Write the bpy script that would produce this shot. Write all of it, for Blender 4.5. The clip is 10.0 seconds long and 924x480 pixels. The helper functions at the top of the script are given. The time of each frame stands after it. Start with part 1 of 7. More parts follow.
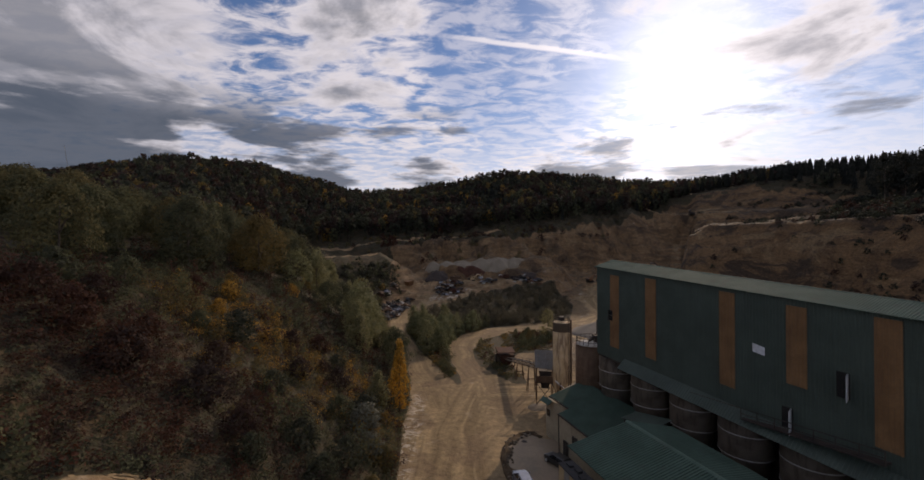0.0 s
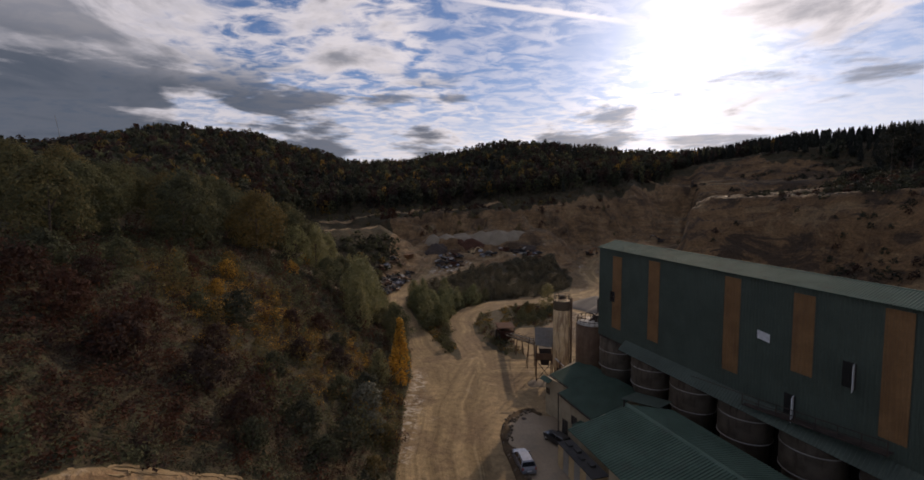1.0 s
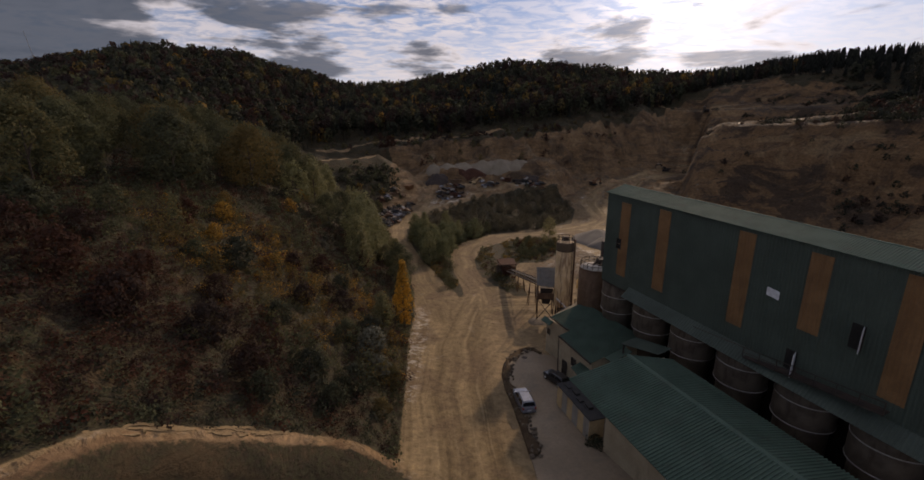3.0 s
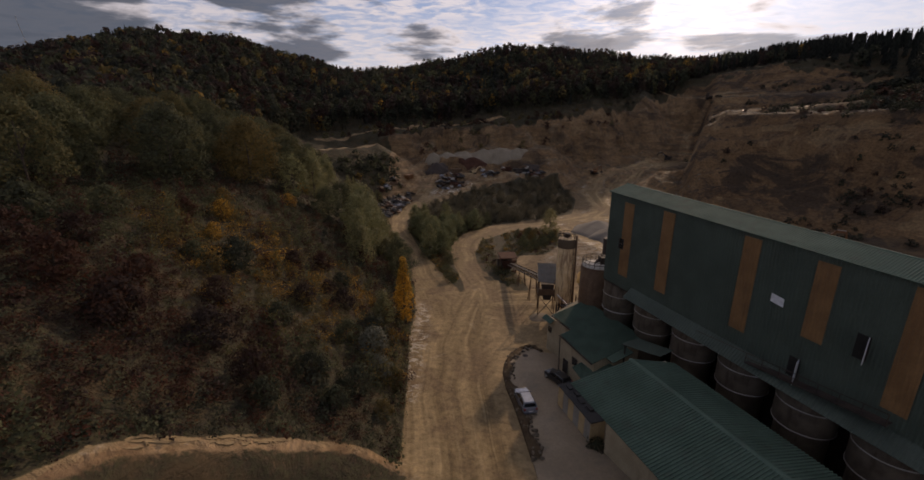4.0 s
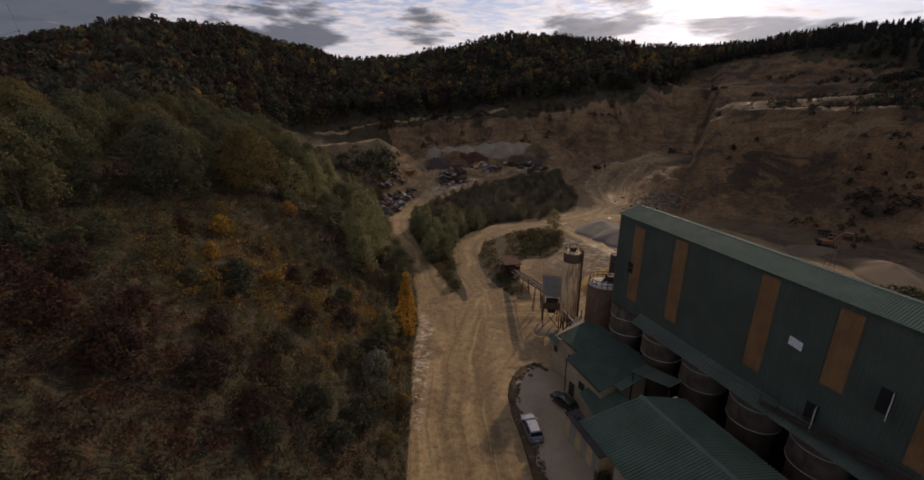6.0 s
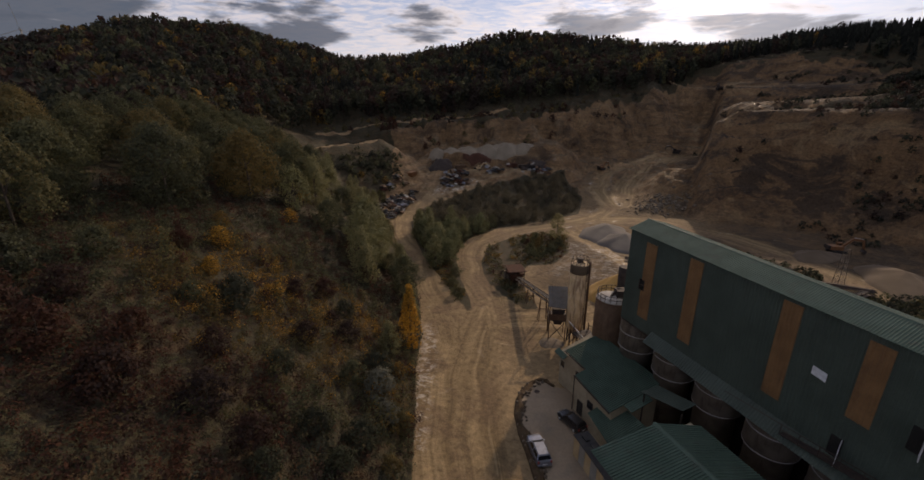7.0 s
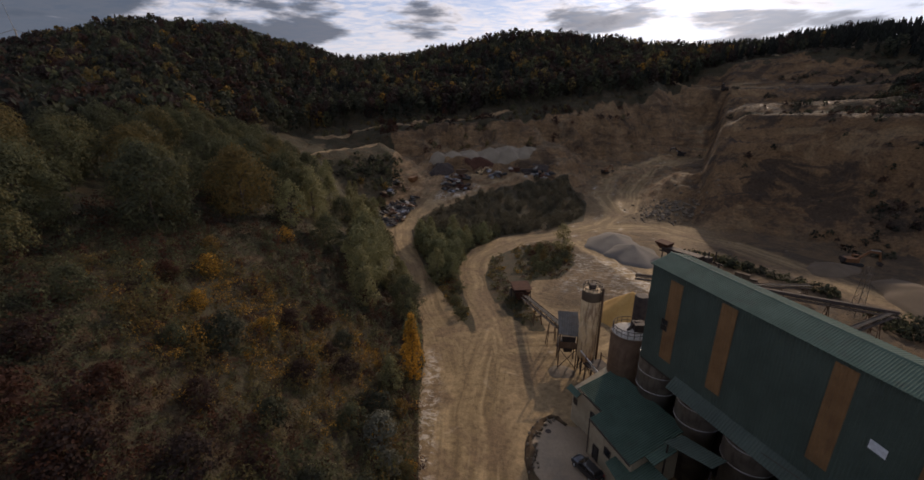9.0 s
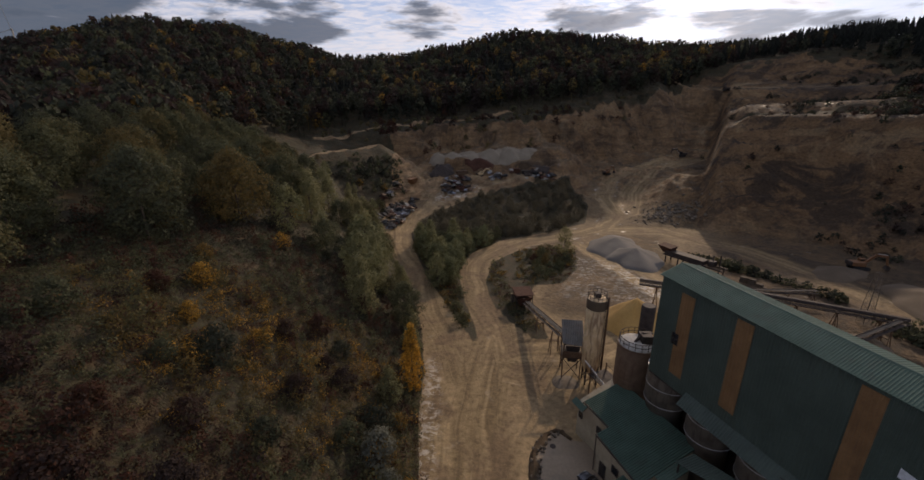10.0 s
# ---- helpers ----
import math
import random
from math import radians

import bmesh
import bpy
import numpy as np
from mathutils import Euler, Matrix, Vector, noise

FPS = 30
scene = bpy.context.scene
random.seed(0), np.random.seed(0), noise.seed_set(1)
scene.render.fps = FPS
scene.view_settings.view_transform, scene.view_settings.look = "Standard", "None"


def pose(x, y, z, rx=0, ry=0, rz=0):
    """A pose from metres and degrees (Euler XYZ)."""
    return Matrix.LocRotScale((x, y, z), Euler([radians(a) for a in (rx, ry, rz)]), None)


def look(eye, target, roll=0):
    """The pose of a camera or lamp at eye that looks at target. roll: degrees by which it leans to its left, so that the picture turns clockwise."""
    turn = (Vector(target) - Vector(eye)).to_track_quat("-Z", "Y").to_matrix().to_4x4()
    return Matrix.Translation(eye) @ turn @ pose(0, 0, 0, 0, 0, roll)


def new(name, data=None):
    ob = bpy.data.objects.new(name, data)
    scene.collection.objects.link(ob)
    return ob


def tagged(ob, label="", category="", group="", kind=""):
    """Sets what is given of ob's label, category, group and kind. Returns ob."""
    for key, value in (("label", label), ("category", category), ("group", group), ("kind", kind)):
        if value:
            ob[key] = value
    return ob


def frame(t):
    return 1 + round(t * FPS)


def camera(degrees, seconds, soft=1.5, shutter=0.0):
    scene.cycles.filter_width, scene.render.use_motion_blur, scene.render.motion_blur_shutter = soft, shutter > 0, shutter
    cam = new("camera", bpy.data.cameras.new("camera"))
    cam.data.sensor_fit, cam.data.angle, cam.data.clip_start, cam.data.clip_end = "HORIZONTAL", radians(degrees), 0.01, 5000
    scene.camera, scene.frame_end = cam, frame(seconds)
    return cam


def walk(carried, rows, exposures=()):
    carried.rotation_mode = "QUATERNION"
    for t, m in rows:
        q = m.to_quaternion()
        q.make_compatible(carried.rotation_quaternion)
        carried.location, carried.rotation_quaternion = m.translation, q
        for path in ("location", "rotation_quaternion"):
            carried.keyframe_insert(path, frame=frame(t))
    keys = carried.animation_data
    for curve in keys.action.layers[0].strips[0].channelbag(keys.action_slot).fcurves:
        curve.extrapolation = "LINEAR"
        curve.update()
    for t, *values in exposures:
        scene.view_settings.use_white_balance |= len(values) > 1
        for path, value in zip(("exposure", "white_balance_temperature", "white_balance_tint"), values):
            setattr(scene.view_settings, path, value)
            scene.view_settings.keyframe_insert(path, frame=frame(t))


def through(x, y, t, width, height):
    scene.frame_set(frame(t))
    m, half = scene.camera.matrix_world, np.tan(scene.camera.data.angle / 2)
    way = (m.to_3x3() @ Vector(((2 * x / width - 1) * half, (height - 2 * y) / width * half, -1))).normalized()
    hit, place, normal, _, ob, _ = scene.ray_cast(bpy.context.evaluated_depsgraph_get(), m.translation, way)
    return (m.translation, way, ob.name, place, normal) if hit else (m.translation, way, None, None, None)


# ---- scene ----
cam = camera(96.9, 10.0, soft=1.6)
METRES, EYE, TILT, LEAN, TURN = 24.0, 30.6, 0.6, 0.0, 0.0
ROWS = [
    (0.0, 0.0, 0.0, 0.0, -0.0, 0.0, 0.0),
    (0.5, -0.0022, 0.0279, 0.031, -0.04, -0.86, 0.02),
    (1.0, -0.0055, 0.0541, 0.0575, -0.05, -4.13, -0.01),
    (1.5, -0.0086, 0.0816, 0.0799, 0.05, -7.94, -0.0),
    (2.0, -0.0121, 0.1059, 0.1025, 0.02, -10.67, -0.03),
    (2.5, -0.0155, 0.1305, 0.1311, 0.02, -12.87, -0.01),
    (4.0, -0.0268, 0.1921, 0.2313, -0.0, -16.39, 0.06),
    (4.5, -0.0296, 0.2172, 0.2773, -0.05, -17.05, 0.07),
    (5.0, -0.0341, 0.2419, 0.3217, -0.02, -17.53, 0.09),
    (5.5, -0.0426, 0.2727, 0.3675, 0.0, -17.92, 0.1),
    (7.0, -0.0719, 0.407, 0.4762, 0.32, -18.51, 0.07),
    (7.5, -0.0873, 0.4593, 0.5141, 0.38, -18.64, 0.08),
    (8.0, -0.094, 0.5137, 0.5493, 0.35, -18.72, 0.12),
    (8.5, -0.0999, 0.5755, 0.5825, 0.34, -18.82, 0.15),
    (9.0, -0.1073, 0.6332, 0.6034, 0.31, -18.89, 0.16),
    (9.5, -0.1136, 0.6897, 0.6172, 0.27, -18.91, 0.18),
    (10.0, -0.1177, 0.7274, 0.6237, 0.26, -18.92, 0.17),
]
walk(cam, [(t, pose(0, 0, EYE, TILT, LEAN, TURN) @ pose(METRES * x, METRES * y, METRES * z, 90 + pitch, roll, yaw)) for t, x, y, z, yaw, pitch, roll in ROWS],
     exposures=[(0.0, -0.18, 6800, 21), (1.0, -0.22, 6850, 21), (2.5, -0.30, 7000, 23), (5.5, -0.24, 7250, 24), (8.0, -0.12, 6850, 21), (10.0, -0.08, 6600, 20)])

# ---- light ----
SUN_AZ, SUN_EL = 29.0, 24.5
sun_dir = Vector((math.sin(radians(SUN_AZ)) * math.cos(radians(SUN_EL)), math.cos(radians(SUN_AZ)) * math.cos(radians(SUN_EL)), math.sin(radians(SUN_EL))))
sun_data = bpy.data.lights.new("sun", "SUN")
sun_data.energy, sun_data.angle, sun_data.color = 2.65, radians(1.5), (1.0, 0.82, 0.58)
sun = new("sun", sun_data)
sun.matrix_world = look(sun_dir * 600, (0, 0, 0))


class Nodes:
    """A short way to write node trees."""

    def __init__(self, tree):
        self.tree = tree
        tree.nodes.clear()

    def add(self, kind, inputs=None):
        n = self.tree.nodes.new(kind)
        for key, value in (inputs or {}).items():
            self.put(n.inputs[key], value)
        return n

    def put(self, socket, value):
        if isinstance(value, bpy.types.NodeSocket):
            self.tree.links.new(value, socket)
        elif isinstance(value, bpy.types.Node):
            self.tree.links.new(value.outputs[0], socket)
        else:
            socket.default_value = value

    def math(self, op, a, b=0.0, c=0.0, clamp=False):
        n = self.tree.nodes.new("ShaderNodeMath")
        n.operation, n.use_clamp = op, clamp
        for i, value in enumerate((a, b, c)):
            self.put(n.inputs[i], value)
        return n.outputs[0]

    def vec(self, op, a, b=(0, 0, 0)):
        n = self.tree.nodes.new("ShaderNodeVectorMath")
        n.operation = op
        self.put(n.inputs[0], a), self.put(n.inputs[1], b)
        return n.outputs["Value"] if op in ("DOT_PRODUCT", "LENGTH", "DISTANCE") else n.outputs[0]

    def step(self, value, lo, hi, a=0.0, b=1.0):
        n = self.add("ShaderNodeMapRange", {0: value, 1: lo, 2: hi, 3: a, 4: b})
        n.interpolation_type = "SMOOTHSTEP"
        return n.outputs[0]

    def noise(self, vector, scale, detail=4.0, rough=0.55, dist=0.0, colour=False):
        n = self.add("ShaderNodeTexNoise", {"Vector": vector, "Scale": scale, "Detail": detail, "Roughness": rough, "Distortion": dist})
        return n.outputs["Color" if colour else "Fac"]

    def mix(self, fac, a, b, blend="MIX"):
        n = self.tree.nodes.new("ShaderNodeMix")
        n.data_type, n.blend_type = "RGBA", blend
        self.put(n.inputs[0], fac), self.put(n.inputs[6], a), self.put(n.inputs[7], b)
        return n.outputs[2]

    def ramp(self, fac, stops):
        n = self.add("ShaderNodeValToRGB", {0: fac})
        e = n.color_ramp.elements
        while len(e) < len(stops):
            e.new(0.5)
        for el, (pos, col) in zip(e, stops):
            el.position, el.color = pos, (*col, 1)
        return n.outputs[0]

    def att(self, name):
        n = self.add("ShaderNodeAttribute")
        n.attribute_name = name
        return n.outputs["Fac"]

    def cells(self, vector, scale=1.0):
        n = self.add("ShaderNodeTexVoronoi", {"Vector": vector, "Scale": scale})
        n.feature = "DISTANCE_TO_EDGE"
        self.put(n.inputs["Vector"], vector), self.put(n.inputs["Scale"], scale)
        return n.outputs["Distance"]

    def xyz(self, x, y, z):
        return self.add("ShaderNodeCombineXYZ", {0: x, 1: y, 2: z}).outputs[0]


def rgb(r, g, b):
    return (r, g, b, 1)


# world: a clear sky behind broken cloud
world = bpy.data.worlds.new("sky")
scene.world = world
world.use_nodes = True
w = Nodes(world.node_tree)
nishita = w.add("ShaderNodeTexSky")
nishita.sky_type, nishita.sun_disc = "NISHITA", False
nishita.sun_elevation, nishita.sun_rotation = radians(SUN_EL), radians(SUN_AZ)
nishita.altitude, nishita.dust_density = 400.0, 0.3
way = w.add("ShaderNodeTexCoord").outputs["Generated"]
sep = w.add("ShaderNodeSeparateXYZ", {0: way})
wx, wy, wz = sep.outputs
up = w.math("ADD", w.math("MAXIMUM", wz, 0.0), 0.10)
flat = w.xyz(w.math("DIVIDE", wx, up), w.math("DIVIDE", wy, up), 0.0)
dot = w.vec("DOT_PRODUCT", way, tuple(sun_dir))
dot = w.math("MAXIMUM", dot, 0.0)
halo = w.math("POWER", dot, 22.0)
GLOW_EL = radians(20.5)
thin = w.vec("DOT_PRODUCT", way, (math.sin(radians(SUN_AZ)) * math.cos(GLOW_EL), math.cos(radians(SUN_AZ)) * math.cos(GLOW_EL), math.sin(GLOW_EL)))
glow = w.math("POWER", w.math("MAXIMUM", thin, 0.0), 62.0)


def near_way(x, y, z, lo):
    """One towards a place in the sky, nought away from it."""
    d = Vector((x, y, z)).normalized()
    return w.step(w.vec("DOT_PRODUCT", way, tuple(d)), lo, 1.0)


# high ripple cloud, in fields
ripple = w.noise(w.vec("MULTIPLY", flat, (1.0, 1.6, 1.0)), 6.5, 5.0, 0.62, 0.5)
field = w.noise(w.vec("ADD", flat, (4.3, 1.1, 0.0)), 0.55, 3.0)
ripple = w.math("MULTIPLY", w.step(ripple, 0.37, 0.62), w.math("MULTIPLY", w.step(field, 0.30, 0.46), w.math("MULTIPLY", w.step(near_way(0.95, 1.0, 0.46, 0.95), 0.1, 0.7, 1.0, 0.35), w.step(near_way(0.16, 1.0, 0.48, 0.955), 0.1, 0.7, 1.0, 0.5))))
# larger heaps
heap_n = w.noise(w.vec("ADD", flat, (7.9, 3.4, 0.0)), 1.5, 9.0, 0.58, 0.45)
heap_n = w.math("ADD", heap_n, w.math("MULTIPLY", near_way(-0.95, 1.0, 0.60, 0.945), 0.20))
heap_n = w.math("ADD", heap_n, w.math("MULTIPLY", near_way(-0.24, 1.0, 0.52, 0.975), 0.17))
heap_n = w.math("ADD", heap_n, w.math("MULTIPLY", near_way(0.86, 1.0, 0.55, 0.985), 0.09))
heap = w.step(heap_n, 0.55, 0.66)
# low dark banks near the horizon
bank_n = w.noise(w.vec("ADD", w.vec("MULTIPLY", way, (3.6, 3.6, 16.0)), (2.4, 0.7, 0.2)), 1.0, 7.0, 0.57, 0.25)
for bx, bz, lo, k in ((-0.11, 0.265, 0.988, 0.13), (0.80, 0.245, 0.965, 0.14), (-1.25, 0.20, 0.86, 0.24), (0.28, 0.225, 0.988, 0.11), (-0.42, 0.235, 0.985, 0.12), (0.50, 0.185, 0.985, 0.06)):
    bank_n = w.math("ADD", bank_n, w.math("MULTIPLY", near_way(bx, 1.0, bz, lo), k))
bank = w.math("MULTIPLY", w.step(bank_n, 0.585, 0.69), w.math("MULTIPLY", w.step(wz, 0.34, 0.24), w.step(wz, 0.05, 0.10)))
haze = w.step(wz, 0.34, 0.02)
lit = w.math("ADD", w.math("MULTIPLY", halo, 0.12), w.math("MULTIPLY", glow, w.step(ripple, 0.0, 1.0, 0.62, 1.15)))
sky_col = w.mix(1.0, nishita.outputs[0], rgb(0.060, 0.076, 0.096), "MULTIPLY")
wide = w.math("POWER", dot, 5.0)
white = w.mix(wide, rgb(0.70, 0.72, 0.76), rgb(1.12, 1.12, 1.12))
# unseen sky opposite the sun: a chosen tone that sets the fill light
white = w.mix(w.step(w.vec("DOT_PRODUCT", way, tuple(sun_dir)), 0.15, -0.8), white, rgb(0.60, 0.67, 0.80))
grey = w.mix(halo, rgb(0.125, 0.155, 0.20), rgb(0.38, 0.41, 0.45))
grey = w.mix(near_way(-1.25, 1.0, 0.22, 0.80), grey, rgb(0.075, 0.105, 0.145))
col = w.mix(w.math("MULTIPLY", haze, 0.85), sky_col, white)
col = w.mix(w.math("MULTIPLY", ripple, 0.88), col, white)
# a vapour trail across the blue
trail_a, trail_b = Vector((-0.05, 1.0, 0.515)).normalized(), Vector((0.34, 1.0, 0.465)).normalized()
across = w.vec("DOT_PRODUCT", way, tuple(trail_a.cross(trail_b).normalized()))
across = w.math("ABSOLUTE", w.math("ADD", across, w.math("MULTIPLY", w.math("SUBTRACT", ripple, 0.5), 0.004)))
trail = w.math("MULTIPLY", w.step(across, 0.0075, 0.002), near_way(0.17, 1.0, 0.49, 0.972))
col = w.mix(w.math("MULTIPLY", trail, 0.8), col, white)
shine = w.mix(1.0, rgb(1.0, 0.97, 0.9), w.xyz(lit, lit, lit), "MULTIPLY")
col = w.mix(1.0, col, shine, "ADD")
heap_grey = w.mix(halo, rgb(0.20, 0.225, 0.26), rgb(0.45, 0.46, 0.48))
heap_col = w.mix(w.math("MULTIPLY", w.step(heap_n, 0.60, 0.78), 0.85), white, heap_grey)
col = w.mix(w.math("MULTIPLY", heap, 0.92), col, heap_col)
col = w.mix(w.math("MULTIPLY", bank, w.step(halo, 0.05, 0.4, 0.92, 0.7)), col, grey)
back = w.add("ShaderNodeBackground", {0: col, 1: 1.0})
w.add("ShaderNodeOutputWorld", {0: back})

# ---- materials ----
MATS = {}


def material(name):
    m = bpy.data.materials.new(name)
    m.use_nodes = True
    MATS[name] = m
    return m, Nodes(m.node_tree)


def principled(n, colour, rough=0.8, metal=0.0, bump=None, strength=0.4, distance=0.1, spec=0.4):
    b = n.add("ShaderNodeBsdfPrincipled", {"Base Color": colour, "Roughness": rough, "Metallic": metal, "Specular IOR Level": spec})
    if bump is not None:
        n.put(b.inputs["Normal"], n.add("ShaderNodeBump", {"Height": bump, "Strength": strength, "Distance": distance}))
    n.add("ShaderNodeOutputMaterial", {0: b})
    return b


def worn(name, a, b, scale=1.0, rough=0.75, metal=0.0, stain=(0.1, 0.07, 0.05), stain_amount=0.4, grain=8.0, spec=0.4, low=0.52):
    """A surface of two close tones, with stains and fine grain; scale in stains a metre."""
    m, n = material(name)
    p = n.add("ShaderNodeTexCoord").outputs["Object"]
    big = n.noise(p, scale, 5.0)
    streak = n.noise(n.vec("MULTIPLY", p, (1.0, 1.0, 0.18)), scale * 2.2, 5.0, 0.6)
    fine = n.noise(p, grain, 4.0, 0.6)
    c = n.mix(n.step(big, 0.35, 0.65), rgb(*a), rgb(*b))
    c = n.mix(n.math("MULTIPLY", n.step(streak, low, low + 0.2), stain_amount), c, rgb(*stain))
    c = n.mix(0.35, c, n.ramp(fine, [(0.3, (0.35, 0.35, 0.35)), (0.7, (1.0, 1.0, 1.0))]), "MULTIPLY")
    principled(n, c, n.step(fine, 0.2, 0.8, rough - 0.1, rough + 0.1), metal, fine, 0.25, 0.02, spec)
    return m


def foliage(name, stops, gloss=0.75, through=0.42):
    """Leaves: the tint of a whole plant, varied leaf by leaf, with light passing through."""
    m, n = material(name)
    tint = n.att("tint")
    one = n.add("ShaderNodeNewGeometry").outputs["Random Per Island"]
    own = n.add("ShaderNodeObjectInfo").outputs["Random"]
    t = n.math("ADD", tint, n.math("ADD", n.math("MULTIPLY", n.math("SUBTRACT", one, 0.5), 0.07), n.math("MULTIPLY", n.math("SUBTRACT", own, 0.5), 0.10)), clamp=True)
    c = n.ramp(t, stops)
    v = n.step(one, 0.0, 1.0, 0.82, 1.18)
    c = n.mix(1.0, c, n.xyz(v, v, v), "MULTIPLY")
    d = n.add("ShaderNodeBsdfPrincipled", {"Base Color": c, "Roughness": gloss, "Specular IOR Level": 0.12})
    tr = n.add("ShaderNodeBsdfTranslucent", {"Color": c})
    mixed = n.add("ShaderNodeMixShader", {0: through, 1: d.outputs[0], 2: tr.outputs[0]})
    n.add("ShaderNodeOutputMaterial", {0: mixed})
    return m


# spruce -> pine -> green -> olive -> yellow -> orange -> russet -> bare twig
# dark, olive and willow stops hold extra blue: haze put into the leaf colour
foliage("leaf", [(0.0, (0.021, 0.023, 0.021)), (0.18, (0.030, 0.033, 0.026)), (0.34, (0.047, 0.052, 0.034)), (0.5, (0.090, 0.094, 0.049)),
                 (0.64, (0.130, 0.086, 0.028)), (0.76, (0.62, 0.33, 0.04)), (0.84, (0.088, 0.034, 0.018)), (1.0, (0.037, 0.027, 0.024))])
foliage("willow_leaf", [(0.0, (0.140, 0.150, 0.078)), (1.0, (0.230, 0.205, 0.098))], 0.7, 0.45)
foliage("scrub_leaf", [(0.0, (0.090, 0.084, 0.058)), (1.0, (0.130, 0.108, 0.066))], 0.8, 0.35)
foliage("silver_leaf", [(0.0, (0.090, 0.094, 0.072)), (1.0, (0.155, 0.158, 0.122))], 0.6, 0.35)
worn("bark", (0.06, 0.045, 0.035), (0.10, 0.08, 0.06), 2.0, 0.9)


def ground_material():
    """Trodden sand and limestone dust, wheel ruts, weedy soil and weathered rock faces, by zone."""
    m, n = material("earth")
    geo = n.add("ShaderNodeNewGeometry")
    p = geo.outputs["Position"]
    slope = n.add("ShaderNodeSeparateXYZ", {0: geo.outputs["True Normal"]}).outputs[2]
    lane, green, road = n.att("lane"), n.att("green"), n.att("road")
    big = n.noise(p, 0.045, 5.0, 0.6)
    mid = n.noise(p, 0.25, 6.0, 0.62, 0.4)
    fine = n.noise(p, 2.2, 5.0, 0.65)
    sand = n.mix(n.step(big, 0.38, 0.62), rgb(0.19, 0.136, 0.074), rgb(0.265, 0.190, 0.102))
    sand = n.mix(n.step(mid, 0.50, 0.72), sand, rgb(0.11, 0.072, 0.04))
    # wheel tracks run along the roads
    sp = n.add("ShaderNodeSeparateXYZ", {0: p})
    bent = n.math("ADD", lane, n.math("MULTIPLY", n.math("SUBTRACT", n.noise(p, 0.035, 2.0, 0.5), 0.5), 6.0))
    track = n.noise(n.xyz(bent, n.math("MULTIPLY", sp.outputs[1], 0.03), n.math("MULTIPLY", sp.outputs[0], 0.03)), 0.42, 5.0, 0.55, 0.4)
    packed = n.mix(n.step(track, 0.34, 0.68), rgb(0.130, 0.091, 0.045), rgb(0.298, 0.216, 0.113))
    rut = n.noise(n.xyz(bent, n.math("MULTIPLY", sp.outputs[1], 0.02), n.math("MULTIPLY", sp.outputs[0], 0.02)), 1.5, 4.0, 0.62, 0.3)
    packed = n.mix(n.math("MULTIPLY", n.step(rut, 0.52, 0.68), 0.34), packed, rgb(0.092, 0.066, 0.038))
    packed = n.mix(n.math("MULTIPLY", n.step(rut, 0.44, 0.33), 0.3), packed, rgb(0.37, 0.28, 0.158))
    packed = n.mix(n.math("MULTIPLY", n.step(n.noise(p, 0.075, 7.0, 0.64, 0.9), 0.46, 0.62), 0.72), packed, rgb(0.135, 0.090, 0.052))
    chalk_sheen = n.step(n.noise(p, 0.11, 6.0, 0.66, 0.8), 0.62, 0.68)
    packed = n.mix(n.math("MULTIPLY", chalk_sheen, 0.18), packed, rgb(0.42, 0.36, 0.27))
    floor_col = n.mix(road, sand, packed)
    # pale patches: chalky mud with its wet sheen painted in
    pale = n.math("MULTIPLY", n.att("chalk_sheen"), n.step(n.noise(n.vec("MULTIPLY", p, (0.8, 1.1, 1.0)), 0.6, 8.0, 0.72, 1.2), 0.49, 0.58))
    floor_col = n.mix(n.math("MULTIPLY", pale, 0.9), floor_col, rgb(0.52, 0.485, 0.42))
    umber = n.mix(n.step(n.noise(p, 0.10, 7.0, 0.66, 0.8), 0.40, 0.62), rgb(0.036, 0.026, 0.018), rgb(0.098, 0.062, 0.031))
    # the brown mask carries earth colour and some painted shade
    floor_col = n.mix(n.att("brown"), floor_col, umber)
    weeds = n.mix(n.step(fine, 0.38, 0.64), rgb(0.030, 0.024, 0.015), rgb(0.048, 0.044, 0.021))
    weeds = n.mix(n.step(mid, 0.46, 0.66), weeds, rgb(0.062, 0.042, 0.021))
    # faces: beds and blocks
    beds = n.noise(n.vec("MULTIPLY", p, (0.035, 0.035, 0.34)), 1.0, 7.0, 0.62, 0.7)
    rock = n.ramp(beds, [(0.30, (0.105, 0.066, 0.040)), (0.45, (0.215, 0.134, 0.068)), (0.55, (0.32, 0.212, 0.112)), (0.70, (0.165, 0.102, 0.060))])
    gully = n.noise(n.vec("MULTIPLY", p, (0.11, 0.11, 0.03)), 1.0, 7.0, 0.66, 0.9)
    rock = n.mix(n.math("MULTIPLY", n.step(gully, 0.50, 0.66), 0.65), rock, rgb(0.27, 0.185, 0.108))
    rock = n.mix(n.math("MULTIPLY", n.step(gully, 0.46, 0.32), 0.55), rock, rgb(0.085, 0.056, 0.034))
    rock = n.mix(n.math("MULTIPLY", n.step(mid, 0.46, 0.66), 0.45), rock, rgb(0.075, 0.052, 0.03))
    rock = n.mix(n.math("MULTIPLY", n.step(n.noise(p, 0.06, 6.0, 0.65, 1.0), 0.60, 0.70), 0.7), rock, rgb(0.30, 0.235, 0.15))
